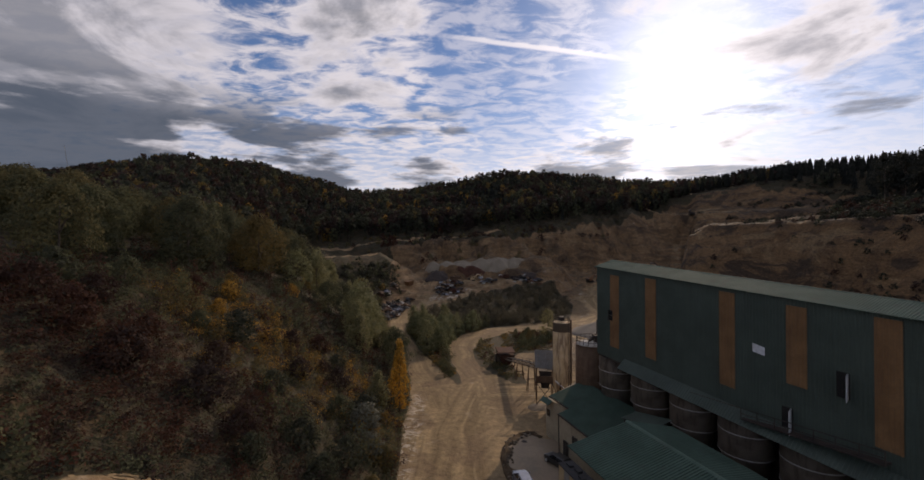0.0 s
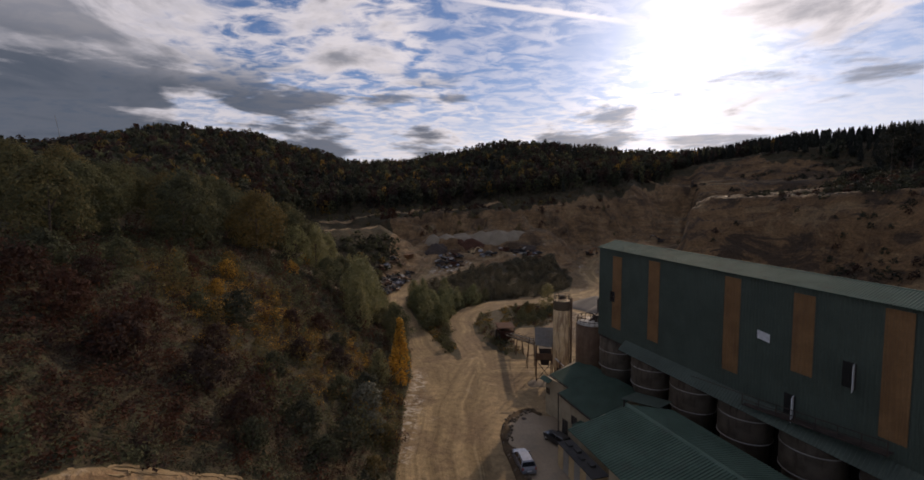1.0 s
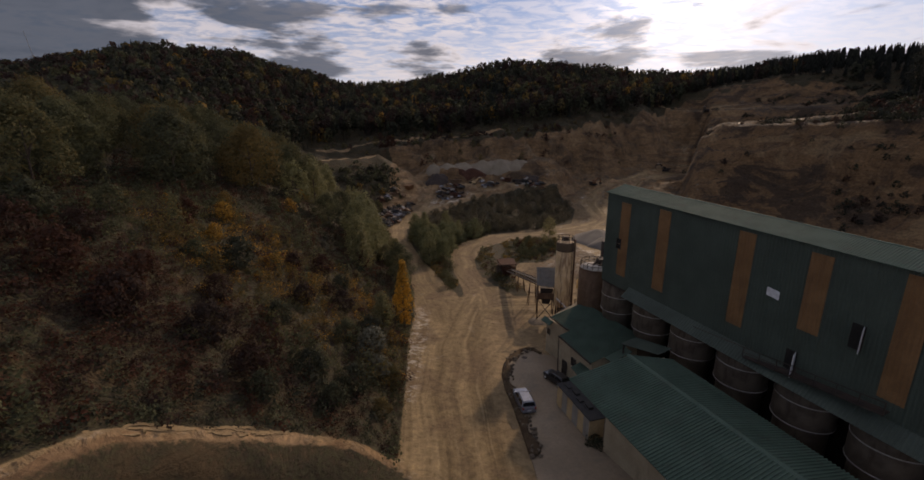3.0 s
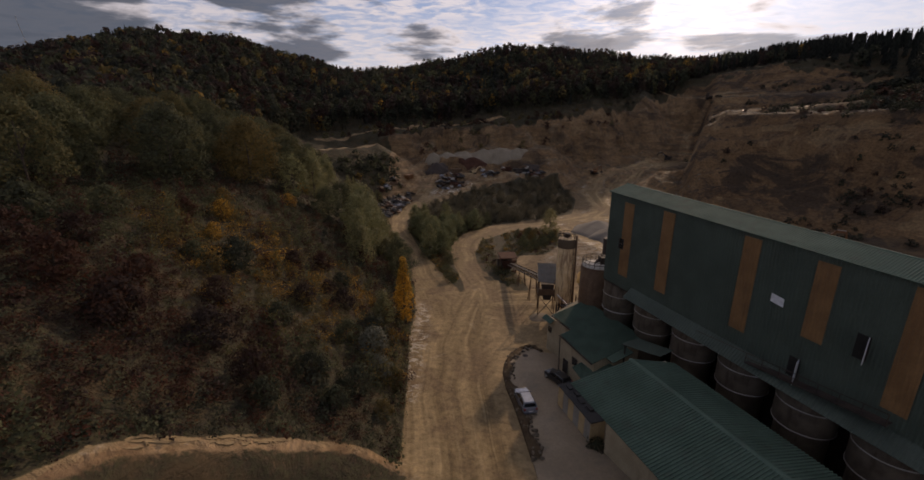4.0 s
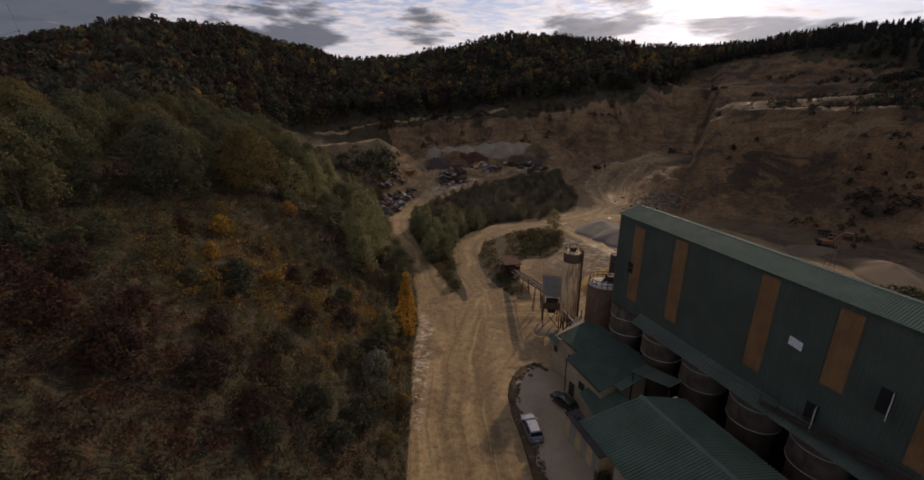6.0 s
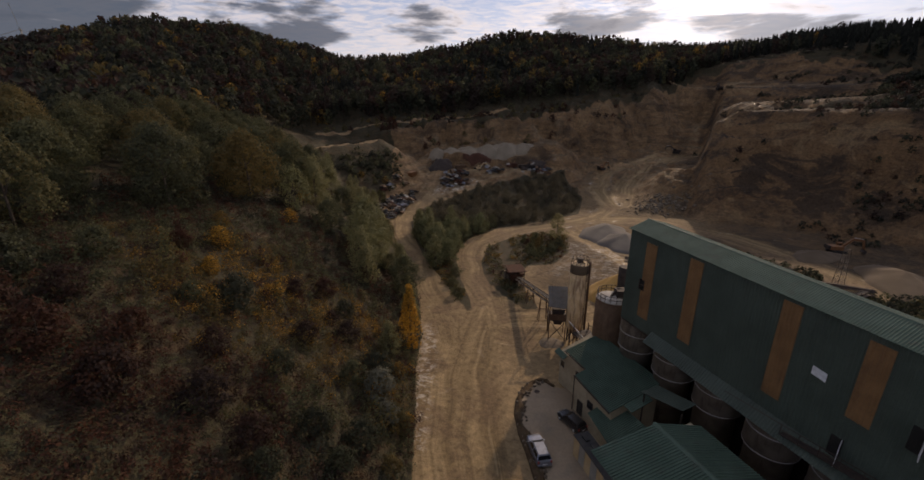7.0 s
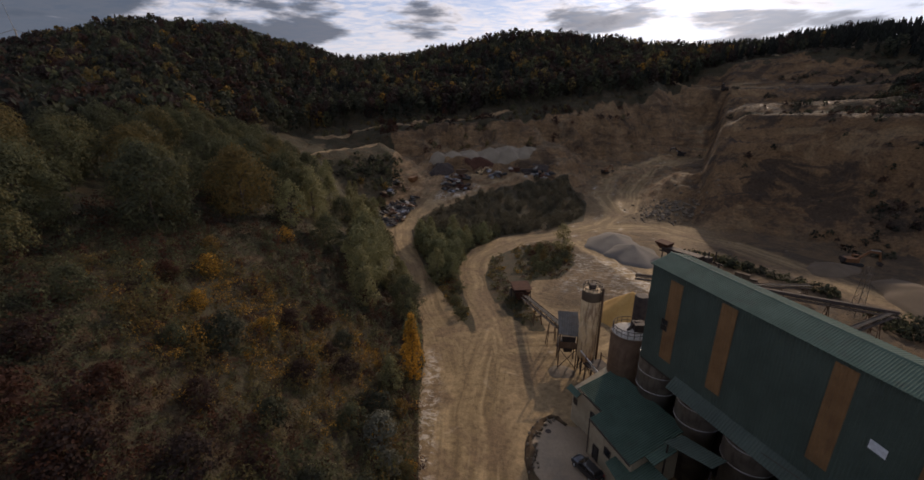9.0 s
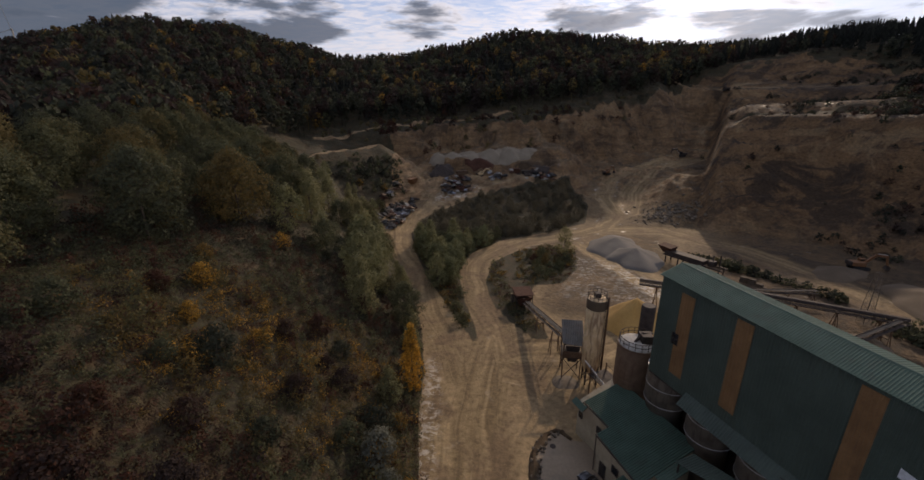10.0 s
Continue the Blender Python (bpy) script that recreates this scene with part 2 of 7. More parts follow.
    steep = n.step(n.math("ADD", slope, n.math("MULTIPLY", n.math("SUBTRACT", mid, 0.5), 0.25)), 0.93, 0.80)
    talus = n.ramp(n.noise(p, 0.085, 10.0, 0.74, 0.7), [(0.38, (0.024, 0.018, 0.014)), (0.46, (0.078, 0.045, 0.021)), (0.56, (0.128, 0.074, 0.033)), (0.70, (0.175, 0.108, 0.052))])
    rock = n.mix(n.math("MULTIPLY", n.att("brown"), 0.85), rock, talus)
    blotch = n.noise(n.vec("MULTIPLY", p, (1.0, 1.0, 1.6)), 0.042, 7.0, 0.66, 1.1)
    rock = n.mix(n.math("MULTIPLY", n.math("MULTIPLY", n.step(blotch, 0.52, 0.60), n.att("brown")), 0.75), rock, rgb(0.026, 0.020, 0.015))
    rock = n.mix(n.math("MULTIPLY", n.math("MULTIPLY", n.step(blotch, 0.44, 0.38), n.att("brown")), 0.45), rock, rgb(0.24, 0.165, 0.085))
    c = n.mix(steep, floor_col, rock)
    speck = n.noise(p, 1.1, 8.0, 0.72)
    c = n.mix(0.8, c, n.ramp(speck, [(0.30, (0.42, 0.40, 0.38)), (0.50, (1.0, 1.0, 1.0)), (0.70, (1.5, 1.47, 1.42))]), "MULTIPLY")
    edge = n.step(n.math("ADD", green, n.math("MULTIPLY", n.math("SUBTRACT", fine, 0.5), 0.5)), 0.40, 0.60)
    c = n.mix(edge, c, weeds)
    h = n.math("ADD", n.math("MULTIPLY", track, n.math("MULTIPLY", road, 0.22)), n.math("ADD", n.math("MULTIPLY", fine, 0.35), n.math("MULTIPLY", n.math("MULTIPLY", n.math("ADD", beds, gully), steep), 2.2)))
    crag = n.math("MULTIPLY", n.math("MULTIPLY", n.noise(p, 0.13, 9.0, 0.72, 0.6), n.att("brown")), 3.5)
    h = n.math("ADD", h, crag)
    wet = n.math("MULTIPLY", n.step(n.noise(p, 0.17, 4.0, 0.55), 0.67, 0.71), n.math("SUBTRACT", 1.0, edge))
    wet = n.math("MAXIMUM", wet, n.math("MULTIPLY", pale, n.step(mid, 0.45, 0.6)))
    principled(n, c, n.step(wet, 0.0, 1.0, 0.92, 0.50), 0.0, h, 0.7, 0.5, 0.25)


ground_material()

# ---- the lie of the land ----
rng = np.random.default_rng(7)


def smooth(a, lo, hi):
    t = np.clip((a - lo) / (hi - lo), 0, 1)
    return t * t * (3 - 2 * t)


def wave(x, y, size, seed=0.0):
    """Cheap rolling unevenness between -1 and 1, size in metres."""
    k = 2 * math.pi / size
    return (np.sin(k * (x + 0.37 * y) + seed) + np.sin(k * 0.83 * (y - 0.55 * x) + 1.7 * seed + 1.1) + np.sin(k * 1.31 * (x * 0.6 + y * 0.8) + 2.3 * seed)
            + 0.6 * np.sin(k * 2.2 * (x - y * 0.3) + 0.7 * seed) + 0.5 * np.sin(k * 2.7 * (y + x * 0.2) + 3.1 * seed)) / 4.1


def to_line(x, y, line):
    """Distance to a line of points, signed to its right, and how far along it the nearest place lies."""
    best = np.full(np.shape(x), 1e9)
    side, along, run = np.zeros(np.shape(x)), np.zeros(np.shape(x)), 0.0
    for (ax, ay), (bx, by) in zip(line[:-1], line[1:]):
        ux, uy = bx - ax, by - ay
        size = math.hypot(ux, uy)
        t = np.clip(((x - ax) * ux + (y - ay) * uy) / size ** 2, 0, 1)
        d = np.hypot(x - ax - t * ux, y - ay - t * uy)
        s = np.sign((x - ax) * uy - (y - ay) * ux)
        near = d < best
        best, side, along = np.where(near, d, best), np.where(near, s, side), np.where(near, run + t * size, along)
        run += size
    return best, side, along


def inside(x, y, poly):
    """How far inside a closed outline (negative outside)."""
    d, _, _ = to_line(x, y, poly + poly[:1])
    odd = np.zeros(np.shape(x), bool)
    for (ax, ay), (bx, by) in zip(poly, poly[1:] + poly[:1]):
        if ay != by:
            odd ^= ((ay > y) != (by > y)) & (x < (bx - ax) * (y - ay) / (by - ay) + ax)
    return np.where(odd, d, -d)


ROADS = [
    ([(-82, 202), (-72, 214), (-60, 230), (-50, 242)], 1.7),
    ([(-0.5, -40), (-0.8, 25), (-1.2, 40), (-2.6, 52), (-3, 65), (-1, 80), (3, 94)], 6.2),
    ([(-4, 78), (-7, 90), (-11, 103), (-16, 125), (-25.5, 156), (-29.5, 178), (-26, 202), (-21, 222), (-16, 236)], 4.0),
    ([(5, 84), (4, 96), (0.9, 110), (-0.4, 126), (2.2, 141), (9.5, 152.5), (20, 160.5), (32, 166.5), (54, 180), (68, 200), (68, 222), (80, 250), (115, 278), (160, 297)], 4.4),
    ([(58, 178), (78, 176), (93, 150), (98, 122), (98, 100), (104, 60), (110, 0)], 6.0),
    ([(8, 84), (24, 86), (40, 92), (56, 110), (50, 140), (44, 165)], 10.0),
    ([(74, 204), (86, 232), (108, 262), (150, 288)], 5.5),
    ([(150, 290), (163, 312), (174, 332), (196, 341), (212, 338)], 3.0),
    ([(167, 366), (191, 353), (200, 331), (224, 307), (242, 289)], 3.0),
    ([(-88, 258), (-57, 280), (-14, 297), (30, 307)], 1.8),
    ([(12.1, 150), (10.8, 128), (12.9, 113), (16, 100)], 1.6),
]
FOOT_Y = [-60, 20, 40, 58, 69, 80, 95, 126, 154, 178, 215, 260]
FOOT_X = [-7, -6.5, -6.8, -8.2, -9.4, -9.6, -11.5, -19, -29.5, -36, -40, -46]
ISLAND_WEST = [(-1.2, 89.5), (0.9, 88.8), (0.1, 96), (-2.2, 110), (-4, 130), (0, 147), (11, 161.5), (30, 173), (50, 188), (58, 212), (52, 232), (30, 222), (10, 216), (-8, 206), (-20, 194), (-24.5, 173), (-20.5, 151), (-13.5, 124), (-6.2, 104)]
ISLAND_EAST = [(11.1, 91.6), (7.3, 98.6), (3.9, 108.3), (2.9, 121.9), (5.8, 137.9), (11.8, 146.2), (15.3, 150.1), (26.9, 156), (35.4, 150), (31.7, 132.4), (24.3, 120.8), (16.3, 119.3), (13.6, 110), (13.6, 101), (15.3, 90.5)]
SAND = [(-28.5, 20), (-27, 25), (-26.2, 27.5), (-24.3, 29.9), (-19.9, 33.4), (-16.2, 36.1), (-11.7, 38.8), (-7, 40), (-4, 38), (-2, -30), (-28.5, -30)]
CHALK_SHEEN = [(22, 113), (26, 126), (34, 143), (40, 140), (50, 122), (50, 112), (36, 107)]
SCRAP_PAD = [(-17, 209), (-15, 221), (3, 224), (6, 217), (-3, 212)]
VERGE = [(-9.5, 50), (-9.6, 84), (-7.5, 84), (-6.5, 70), (-7.0, 50)]
DYKE_CREST = [(-82, 202), (-72, 214), (-60, 230), (-50, 242)]
DYKE = [(-120, 196), (-40, 196), (-37, 214), (-40, 232), (-39, 256), (-50, 276), (-90, 276), (-130, 240)]
BANK = [(44, 226), (58, 226), (66, 246), (58, 254), (46, 246)]
HUB = (-2.8, 17.3)
# profiles of the far slopes: bearing from the hub, and (distance, height) pairs
# the wooded hill in the west
WEST_HILL = [
    (-100, [(120, 40), (300, 60), (420, 66)]),
    (-60, [(110, 34), (200, 40), (400, 60.6), (510, 46.6)]),
    (-47.2, [(110, 33), (200, 42), (410, 73.6), (520, 59.6)]),
    (-42.3, [(110, 32), (200, 44), (413, 84.5), (523, 70.5)]),
    (-36.7, [(120, 32), (200, 42), (417, 98.2), (527, 84.2)]),
    (-28.2, [(150, 28), (230, 34), (424, 101.3), (534, 87.3)]),
    (-20.3, [(170, 19), (222, 22), (261, 27.1), (430, 90.3), (540, 76.3)]),
]
# the rock wall at the head of the pit
HEAD_WALL = [
    (-14.5, [(165, 3), (205, 6), (228, 15), (248, 20), (261, 28.5), (274, 32.6), (458, 83), (568, 69)]),
    (-8.4, [(170, -2.8), (200, 2), (235, 12), (248, 15.1), (254, 27.5), (278, 35.4), (479, 87.2), (589, 73.2)]),
    (-2.2, [(165, -2.7), (191, 1), (223, 11.4), (230, 15.6), (241, 18.2), (258, 18.8), (265, 31.8), (285, 36.8), (480, 96.9), (590, 82.9)]),
    (6.5, [(158, -2.6), (198, 5.4), (222, 11.7), (231, 16.2), (242, 20.5), (262, 21.2), (271, 35), (293, 40.7), (480, 110.4), (590, 96.4)]),
]
# the slope over the wall
HEAD_WOODS = [
    (12.6, [(170, -3), (220, 9.5), (243, 21.8), (275, 20.5), (282, 36.2), (305, 45.1), (486, 108), (596, 94)]),
    (17.8, [(190, -3.4), (230, 2.6), (247, 6.7), (279, 11.5), (294, 35.2), (319, 52.1), (491, 103.1), (601, 89.1)]),
    (23.3, [(190, -3), (218, -0.9), (271, 8), (304, 13.7), (324, 34.4), (345, 56.3), (501, 96.6), (611, 82.6)]),
]
# the hollow with the climbing road
HOLLOW = [
    (28.4, [(186, -2.9), (202, 3.2), (224, 12.7), (242, 9), (318, 11.2), (334, 18.7), (350, 28), (365, 31), (379, 54.5), (398, 59), (412, 72), (518, 94.6), (628, 80.6)]),
    (30.2, [(186, -2.9), (202, 3.2), (224, 13.5), (242, 10), (318, 12), (334, 19), (350, 28), (365, 31), (379, 54.5), (398, 59), (412, 74), (509, 93.6), (619, 79.6)]),
]
# the benches of the east face
EAST_FACE = [
    (31.8, [(184, -2.5), (206, 14), (234, 36), (262, 31), (300, 34), (312, 41), (345, 42), (362, 54.5), (384, 59), (411, 76), (503, 92.8), (613, 78.8)]),
    (33.6, [(184, -2.5), (208, 16.7), (236, 40), (262, 37.5), (298, 38.5), (310, 44.5), (345, 45.5), (359, 54.5), (384, 59), (411, 78), (500, 92.3), (610, 78.3)]),
    (37.7, [(187, -2), (206, 9.4), (220, 27), (234, 41), (262, 39), (300, 40), (312, 45.5), (342, 46), (356, 54.5), (380, 59), (407, 80.5), (497, 96.9), (607, 82.9)]),
]
# the end of the east face
EAST_END = [
    (42.3, [(187, -1.8), (204, 12), (216, 27), (230, 41), (258, 39.5), (290, 41), (304, 46.5), (340, 47), (352, 55), (380, 59.5), (411, 83.1), (478, 95.9), (588, 81.9)]),
    (46.3, [(184, -1.4), (202, 14), (213, 29), (226, 41), (250, 40), (284, 43), (300, 48), (338, 49), (352, 56), (384, 61), (411, 82), (460, 92.4), (570, 78.4)]),
    (60, [(176, 0), (190, 16), (202, 31), (214, 43), (240, 46), (262, 62), (330, 78), (546, 84.5)]),
    (100, [(160, 4), (175, 20), (190, 30), (300, 50), (420, 60)]),
]
FAR = WEST_HILL + HEAD_WALL + HEAD_WOODS + HOLLOW + EAST_FACE + EAST_END
BEARINGS = np.array([b for b, _ in FAR], float)


def valley(x, y):
    """The floor and the slope west of the haul road."""
    z = -0.0314 * (np.clip(y, -40, 205) - 82)
    foot = np.interp(y, FOOT_Y, FOOT_X)
    up = np.maximum(foot - x, 0.0)
    rise = 0.66 * np.minimum(up, 36) + 0.30 * np.maximum(up - 36, 0)
    rise *= smooth(up, 0, 3.5)
    fade = smooth(y, 250, 205)
    pit = inside(x, y, SAND)
    lip = 0.7 * np.exp(-((pit - 0.8) / 1.5) ** 2) - 3.2 * smooth(pit, 1.5, 7) * smooth(-x, 7, 14) + 0.35 * wave(x, y, 6, 2.0) * smooth(pit, 0, 3)
    return z + rise * fade + lip * smooth(-x, 5, 9)


def land(x, y):
    """Height of the ground."""
    x, y = np.asarray(x, float), np.asarray(y, float)
    near = valley(x, y)
    dx, dy = x - HUB[0], y - HUB[1]
    r = np.hypot(dx, dy)
    az = np.degrees(np.arctan2(dx, dy))
    i = np.clip(np.searchsorted(BEARINGS, az) - 1, 0, len(FAR) - 2)
    out = near.copy()
    for k in range(len(FAR) - 1):
        pick = i == k
        if not pick.any():
            continue
        b0, b1 = BEARINGS[k], BEARINGS[k + 1]
        t = np.clip((az[pick] - b0) / (b1 - b0), 0, 1)
        t = t * t * (3 - 2 * t)
        rr = r[pick] + (1 - 0.88 * smooth(az[pick], 26, 31)) * (5.0 * wave(x[pick], y[pick], 46, 2.0) + 2.8 * wave(x[pick], y[pick], 13, 5.0) + 1.8 * wave(x[pick], y[pick], 5.6, 8.0))
        rr = rr + smooth(az[pick], 27, 33) * 1.5 * wave(x[pick], y[pick], 52, 12.0)
        p0, p1 = FAR[k][1], FAR[k + 1][1]
        s0 = p0[0][0] + (p1[0][0] - p0[0][0]) * t
        z0, z1 = (np.interp(rr, [a for a, _ in p], [b for _, b in p]) for p in (p0, p1))
        far = z0 + (z1 - z0) * t
        m = smooth(r[pick], s0 - 22, s0 + 10)
        out[pick] = near[pick] * (1 - m) + far * m
    # the spoil dyke at the head of the thicket
    d, _, along = to_line(x, y, DYKE_CREST)
    dyke = np.interp(along, [0, 20, 52], [22.8, 23.6, 24.8]) - 0.58 * np.maximum(d - 2.2, 0) + 0.3 * wave(x, y, 9, 4.0)
    out = np.where(d < 36, np.maximum(out, dyke), out)
    # beds in the rock faces
    face = smooth(r, 185, 200) * smooth(az, -12, -6) * smooth(forest_foot(x, y), 8, -4)
    bed = out / 6.5 + 0.6 * wave(x, y, 60, 4.0) + 0.3 * wave(x, y, 17, 9.0)
    out += face * smooth(out, 2, 8) * (1 - 0.45 * smooth(az, 26, 32)) * (0.85 * np.sin(2 * math.pi * bed) + 0.45 * np.sin(2 * math.pi * 2.3 * bed + 1.0))
    lump = smooth(az, 27, 33) * smooth(r, 188, 200) * smooth(forest_foot(x, y), 4, -8)
    out += lump * (0.7 * wave(x, y, 21, 21.0) + 0.35 * wave(x, y, 7, 23.0) + 0.05 * wave(x, y, 4.1, 25.0))
    behind = smooth(np.abs(az), 100, 140) * smooth(r, 60, 200)
    out = out * (1 - behind) + (12 + 30 * smooth(r, 150, 420)) * behind
    rough = smooth(r, 110, 260) * smooth(out, -1, 4) * (1 - 0.8 * smooth(az, 26, 31))
    out += rough * (1.3 * wave(x, y, 37, 1.0) + 0.7 * wave(x, y, 11, 3.0) + 0.45 * wave(x, y, 5.5, 6.0))
    return out


def road_mask(x, y):
    mask, lane = np.zeros(np.shape(x)), np.zeros(np.shape(x))
    best = np.full(np.shape(x), 1e9)
    for line, half in ROADS:
        d, side, _ = to_line(x, y, line)
        d2 = d + 0.8 * wave(x, y, 9, 4.0)
        mask = np.maximum(mask, smooth(d2, half + 1.0, half - 1.0))
        near = d / half < best
        best, lane = np.where(near, d / half, best), np.where(near, d * side, lane)
    return mask, lane


def forest_foot(x, y):
    """Positive where the far woods stand, by bearing and distance."""
    dx, dy = x - HUB[0], y - HUB[1]
    r, az = np.hypot(dx, dy), np.degrees(np.arctan2(dx, dy))
    edge = np.interp(az, [-100, -47, -36.7, -28.2, -20.3, -14.5, -8.4, -2.2, 6.5, 12.6, 17.8, 23.3, 28.4, 33.6, 37.7, 41.5, 46.5, 50, 60, 100],
                     [120, 125, 150, 215, 262, 275, 280, 287, 294, 306, 320, 346, 408, 416, 410, 402, 394, 300, 256, 250])
    return r - edge - 16 * smooth(az, 36, 40) * wave(x, y, 30, 5.0)


def green_mask(x, y):
    foot = np.interp(y, FOOT_Y, FOOT_X)
    west = smooth(foot - x, -0.5, 1.5) * smooth(y, 236, 222) * smooth(inside(x, y, SAND), 1.0, -0.8)
    dyke = smooth(inside(x, y, DYKE), -1.0, 2.0) * (1 - 0.14 * smooth(x, -66, -54) * smooth(y, 228, 240))
    isl = np.maximum(dyke, smooth(inside(x, y, BANK), -1.0, 1.5) * 0.3)
    isl = np.maximum(isl, np.maximum(smooth(inside(x, y, ISLAND_WEST), -0.5, 1.5), smooth(inside(x, y, ISLAND_EAST), -0.5, 1.0)))
    az = np.degrees(np.arctan2(x - HUB[0], y - HUB[1]))
    verge = np.interp(az, [-30, -14, 10, 17, 24, 60], [30, 17, 17, 12, 4, 3])
    wood = smooth(forest_foot(x, y) + verge + 3 * wave(x, y, 20, 9.0), -5, 3)
    scrub = smooth(wave(x, y, 31, 7.0) + 0.5 * wave(x, y, 12, 2.0), np.interp(az, [30, 37, 42, 46], [0.42, 0.18, -0.15, -0.5]), np.interp(az, [30, 37, 42, 46], [0.7, 0.5, 0.2, -0.2])) * smooth(az, 29, 33) * smooth(np.hypot(x - HUB[0], y - HUB[1]) - np.interp(az, [30, 40, 46], [198, 192, 172]), 0, 8) * 0.9
    return np.maximum(np.maximum(np.maximum(west, isl), wood), scrub)


def mesh_of(name, verts, faces, mat, tint=None, smooth_faces=False):
    """A mesh from arrays of corners and of three- or four-cornered faces."""
    me = bpy.data.meshes.new(name)
    verts, faces = np.asarray(verts, np.float32), np.asarray(faces, np.int32)
    k = faces.shape[1]
    me.vertices.add(len(verts))
    me.vertices.foreach_set("co", verts.ravel())
    me.loops.add(faces.size)
    me.loops.foreach_set("vertex_index", faces.ravel())
    me.polygons.add(len(faces))
    me.polygons.foreach_set("loop_start", np.arange(0, faces.size, k, dtype=np.int32))
    me.polygons.foreach_set("loop_total", np.full(len(faces), k, np.int32))
    me.polygons.foreach_set("use_smooth", np.full(len(faces), smooth_faces, bool))
    if tint is not None:
        me.attributes.new("tint", "FLOAT", "POINT").data.foreach_set("value", np.asarray(tint, np.float32))
    me.update(calc_edges=True)
    me.materials.append(MATS[mat])
    return me


def steps(*spans):
    """Coordinates along an axis: (from, to, step) spans end to end."""
    return np.concatenate([np.arange(a, b, s) for a, b, s in spans] + [[spans[-1][1]]])


def build_ground():
    xs = steps((-2400, -700, 100), (-700, -120, 10), (-120, -45, 3), (-45, -30, 1.25), (-30, -6, 0.6), (-6, 110, 1.25), (110, 290, 1.7), (290, 700, 9), (700, 2400, 100))
    ys = steps((-500, -60, 30), (-60, 16, 4), (16, 42, 0.6), (42, 200, 1.25), (200, 420, 1.7), (420, 860, 9), (860, 3000, 120))
    gx, gy = np.meshgrid(xs, ys)
    x, y = gx.ravel(), gy.ravel()
    z = land(x, y)
    mask, lane = road_mask(x, y)
    green = green_mask(x, y)
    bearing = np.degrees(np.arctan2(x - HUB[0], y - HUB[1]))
    # slopes turn darker brown from bearing 24 eastwards
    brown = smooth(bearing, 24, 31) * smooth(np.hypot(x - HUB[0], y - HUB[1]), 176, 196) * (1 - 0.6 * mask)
    # east floor: brown earth with its dimmer light painted in
    brown_shade = 0.9 * smooth(bearing, 26, 36) * smooth(np.hypot(x - HUB[0], y - HUB[1]), 84, 92) * (1 - 0.55 * mask)
    brown_shade = np.maximum(brown_shade, 0.55 * smooth(x, 56, 66) * smooth(y, 194, 206) * (1 - mask))
    # bank behind the yard: umber soil, its shade put into the colour
    brown_shade = np.maximum(brown_shade, 0.95 * smooth(x, -26, -20) * smooth(x, 54, 46) * smooth(y, 233, 237) * smooth(y, 248, 245))
    brown = np.maximum(brown, brown_shade)
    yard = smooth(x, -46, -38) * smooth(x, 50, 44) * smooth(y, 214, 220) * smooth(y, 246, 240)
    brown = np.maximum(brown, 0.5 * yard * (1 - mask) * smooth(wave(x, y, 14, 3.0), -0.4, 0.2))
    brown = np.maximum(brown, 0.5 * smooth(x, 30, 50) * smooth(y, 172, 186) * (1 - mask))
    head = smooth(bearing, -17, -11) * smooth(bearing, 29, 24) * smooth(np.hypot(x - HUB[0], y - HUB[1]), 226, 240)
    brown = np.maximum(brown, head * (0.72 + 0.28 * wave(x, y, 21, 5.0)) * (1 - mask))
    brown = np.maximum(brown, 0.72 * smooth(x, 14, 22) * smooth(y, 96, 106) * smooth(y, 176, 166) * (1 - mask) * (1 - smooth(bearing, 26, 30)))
    pit = inside(x, y, SAND)
    brown = np.maximum(brown, 0.85 * smooth(pit, 1.4, 3.4) + 0.35 * smooth(pit, -0.5, 0.8) * smooth(x, -16, -10))
    rim = np.exp(-((pit - 0.5 + 0.3 * wave(x, y, 5, 3.0)) / 0.6) ** 2) * smooth(x, -12, -17)
    brown = brown * (1 - 0.5 * rim)
    # inside the lip the pit floor takes the dark weed tone
    green = np.maximum(green, 0.60 * smooth(pit, 0.6, 1.3) * (1 - rim))
    green = green * (1 - 0.8 * smooth(bearing, 28, 32) * smooth(forest_foot(x, y), -8, -16))
    out = np.hypot(x - HUB[0], y - HUB[1])
    # bench tops get the weed tone, painting down the grazing sun on them
    bench = smooth(bearing, 29, 33) * smooth(out, 230, 242) * smooth(out, 306, 298) * (0.55 + 0.25 * wave(x, y, 17, 6.0))
    green = np.maximum(green, bench)
    green = green * (1 - 0.9 * mask * smooth(y, 190, 210) * (1 - smooth(bench, 0.1, 0.3)))
    chalk_sheen = np.maximum(smooth(inside(x, y, CHALK_SHEEN), -2.5, 2.0), 0.6 * smooth(inside(x, y, VERGE), -1.0, 1.0))
    chalk_sheen = np.maximum(chalk_sheen, 0.9 * smooth(inside(x, y, SCRAP_PAD), -1.5, 1.5))
    # pale lines beside the haul road paint the wet glint of its edges
    d, _, _ = to_line(x, y, ROADS[3][0])
    chalk_sheen = np.maximum(chalk_sheen, np.exp(-((d - 5.0) / 0.8) ** 2) * smooth(wave(x, y, 23, 4.0), 0.0, 0.4) * smooth(y, 150, 165))
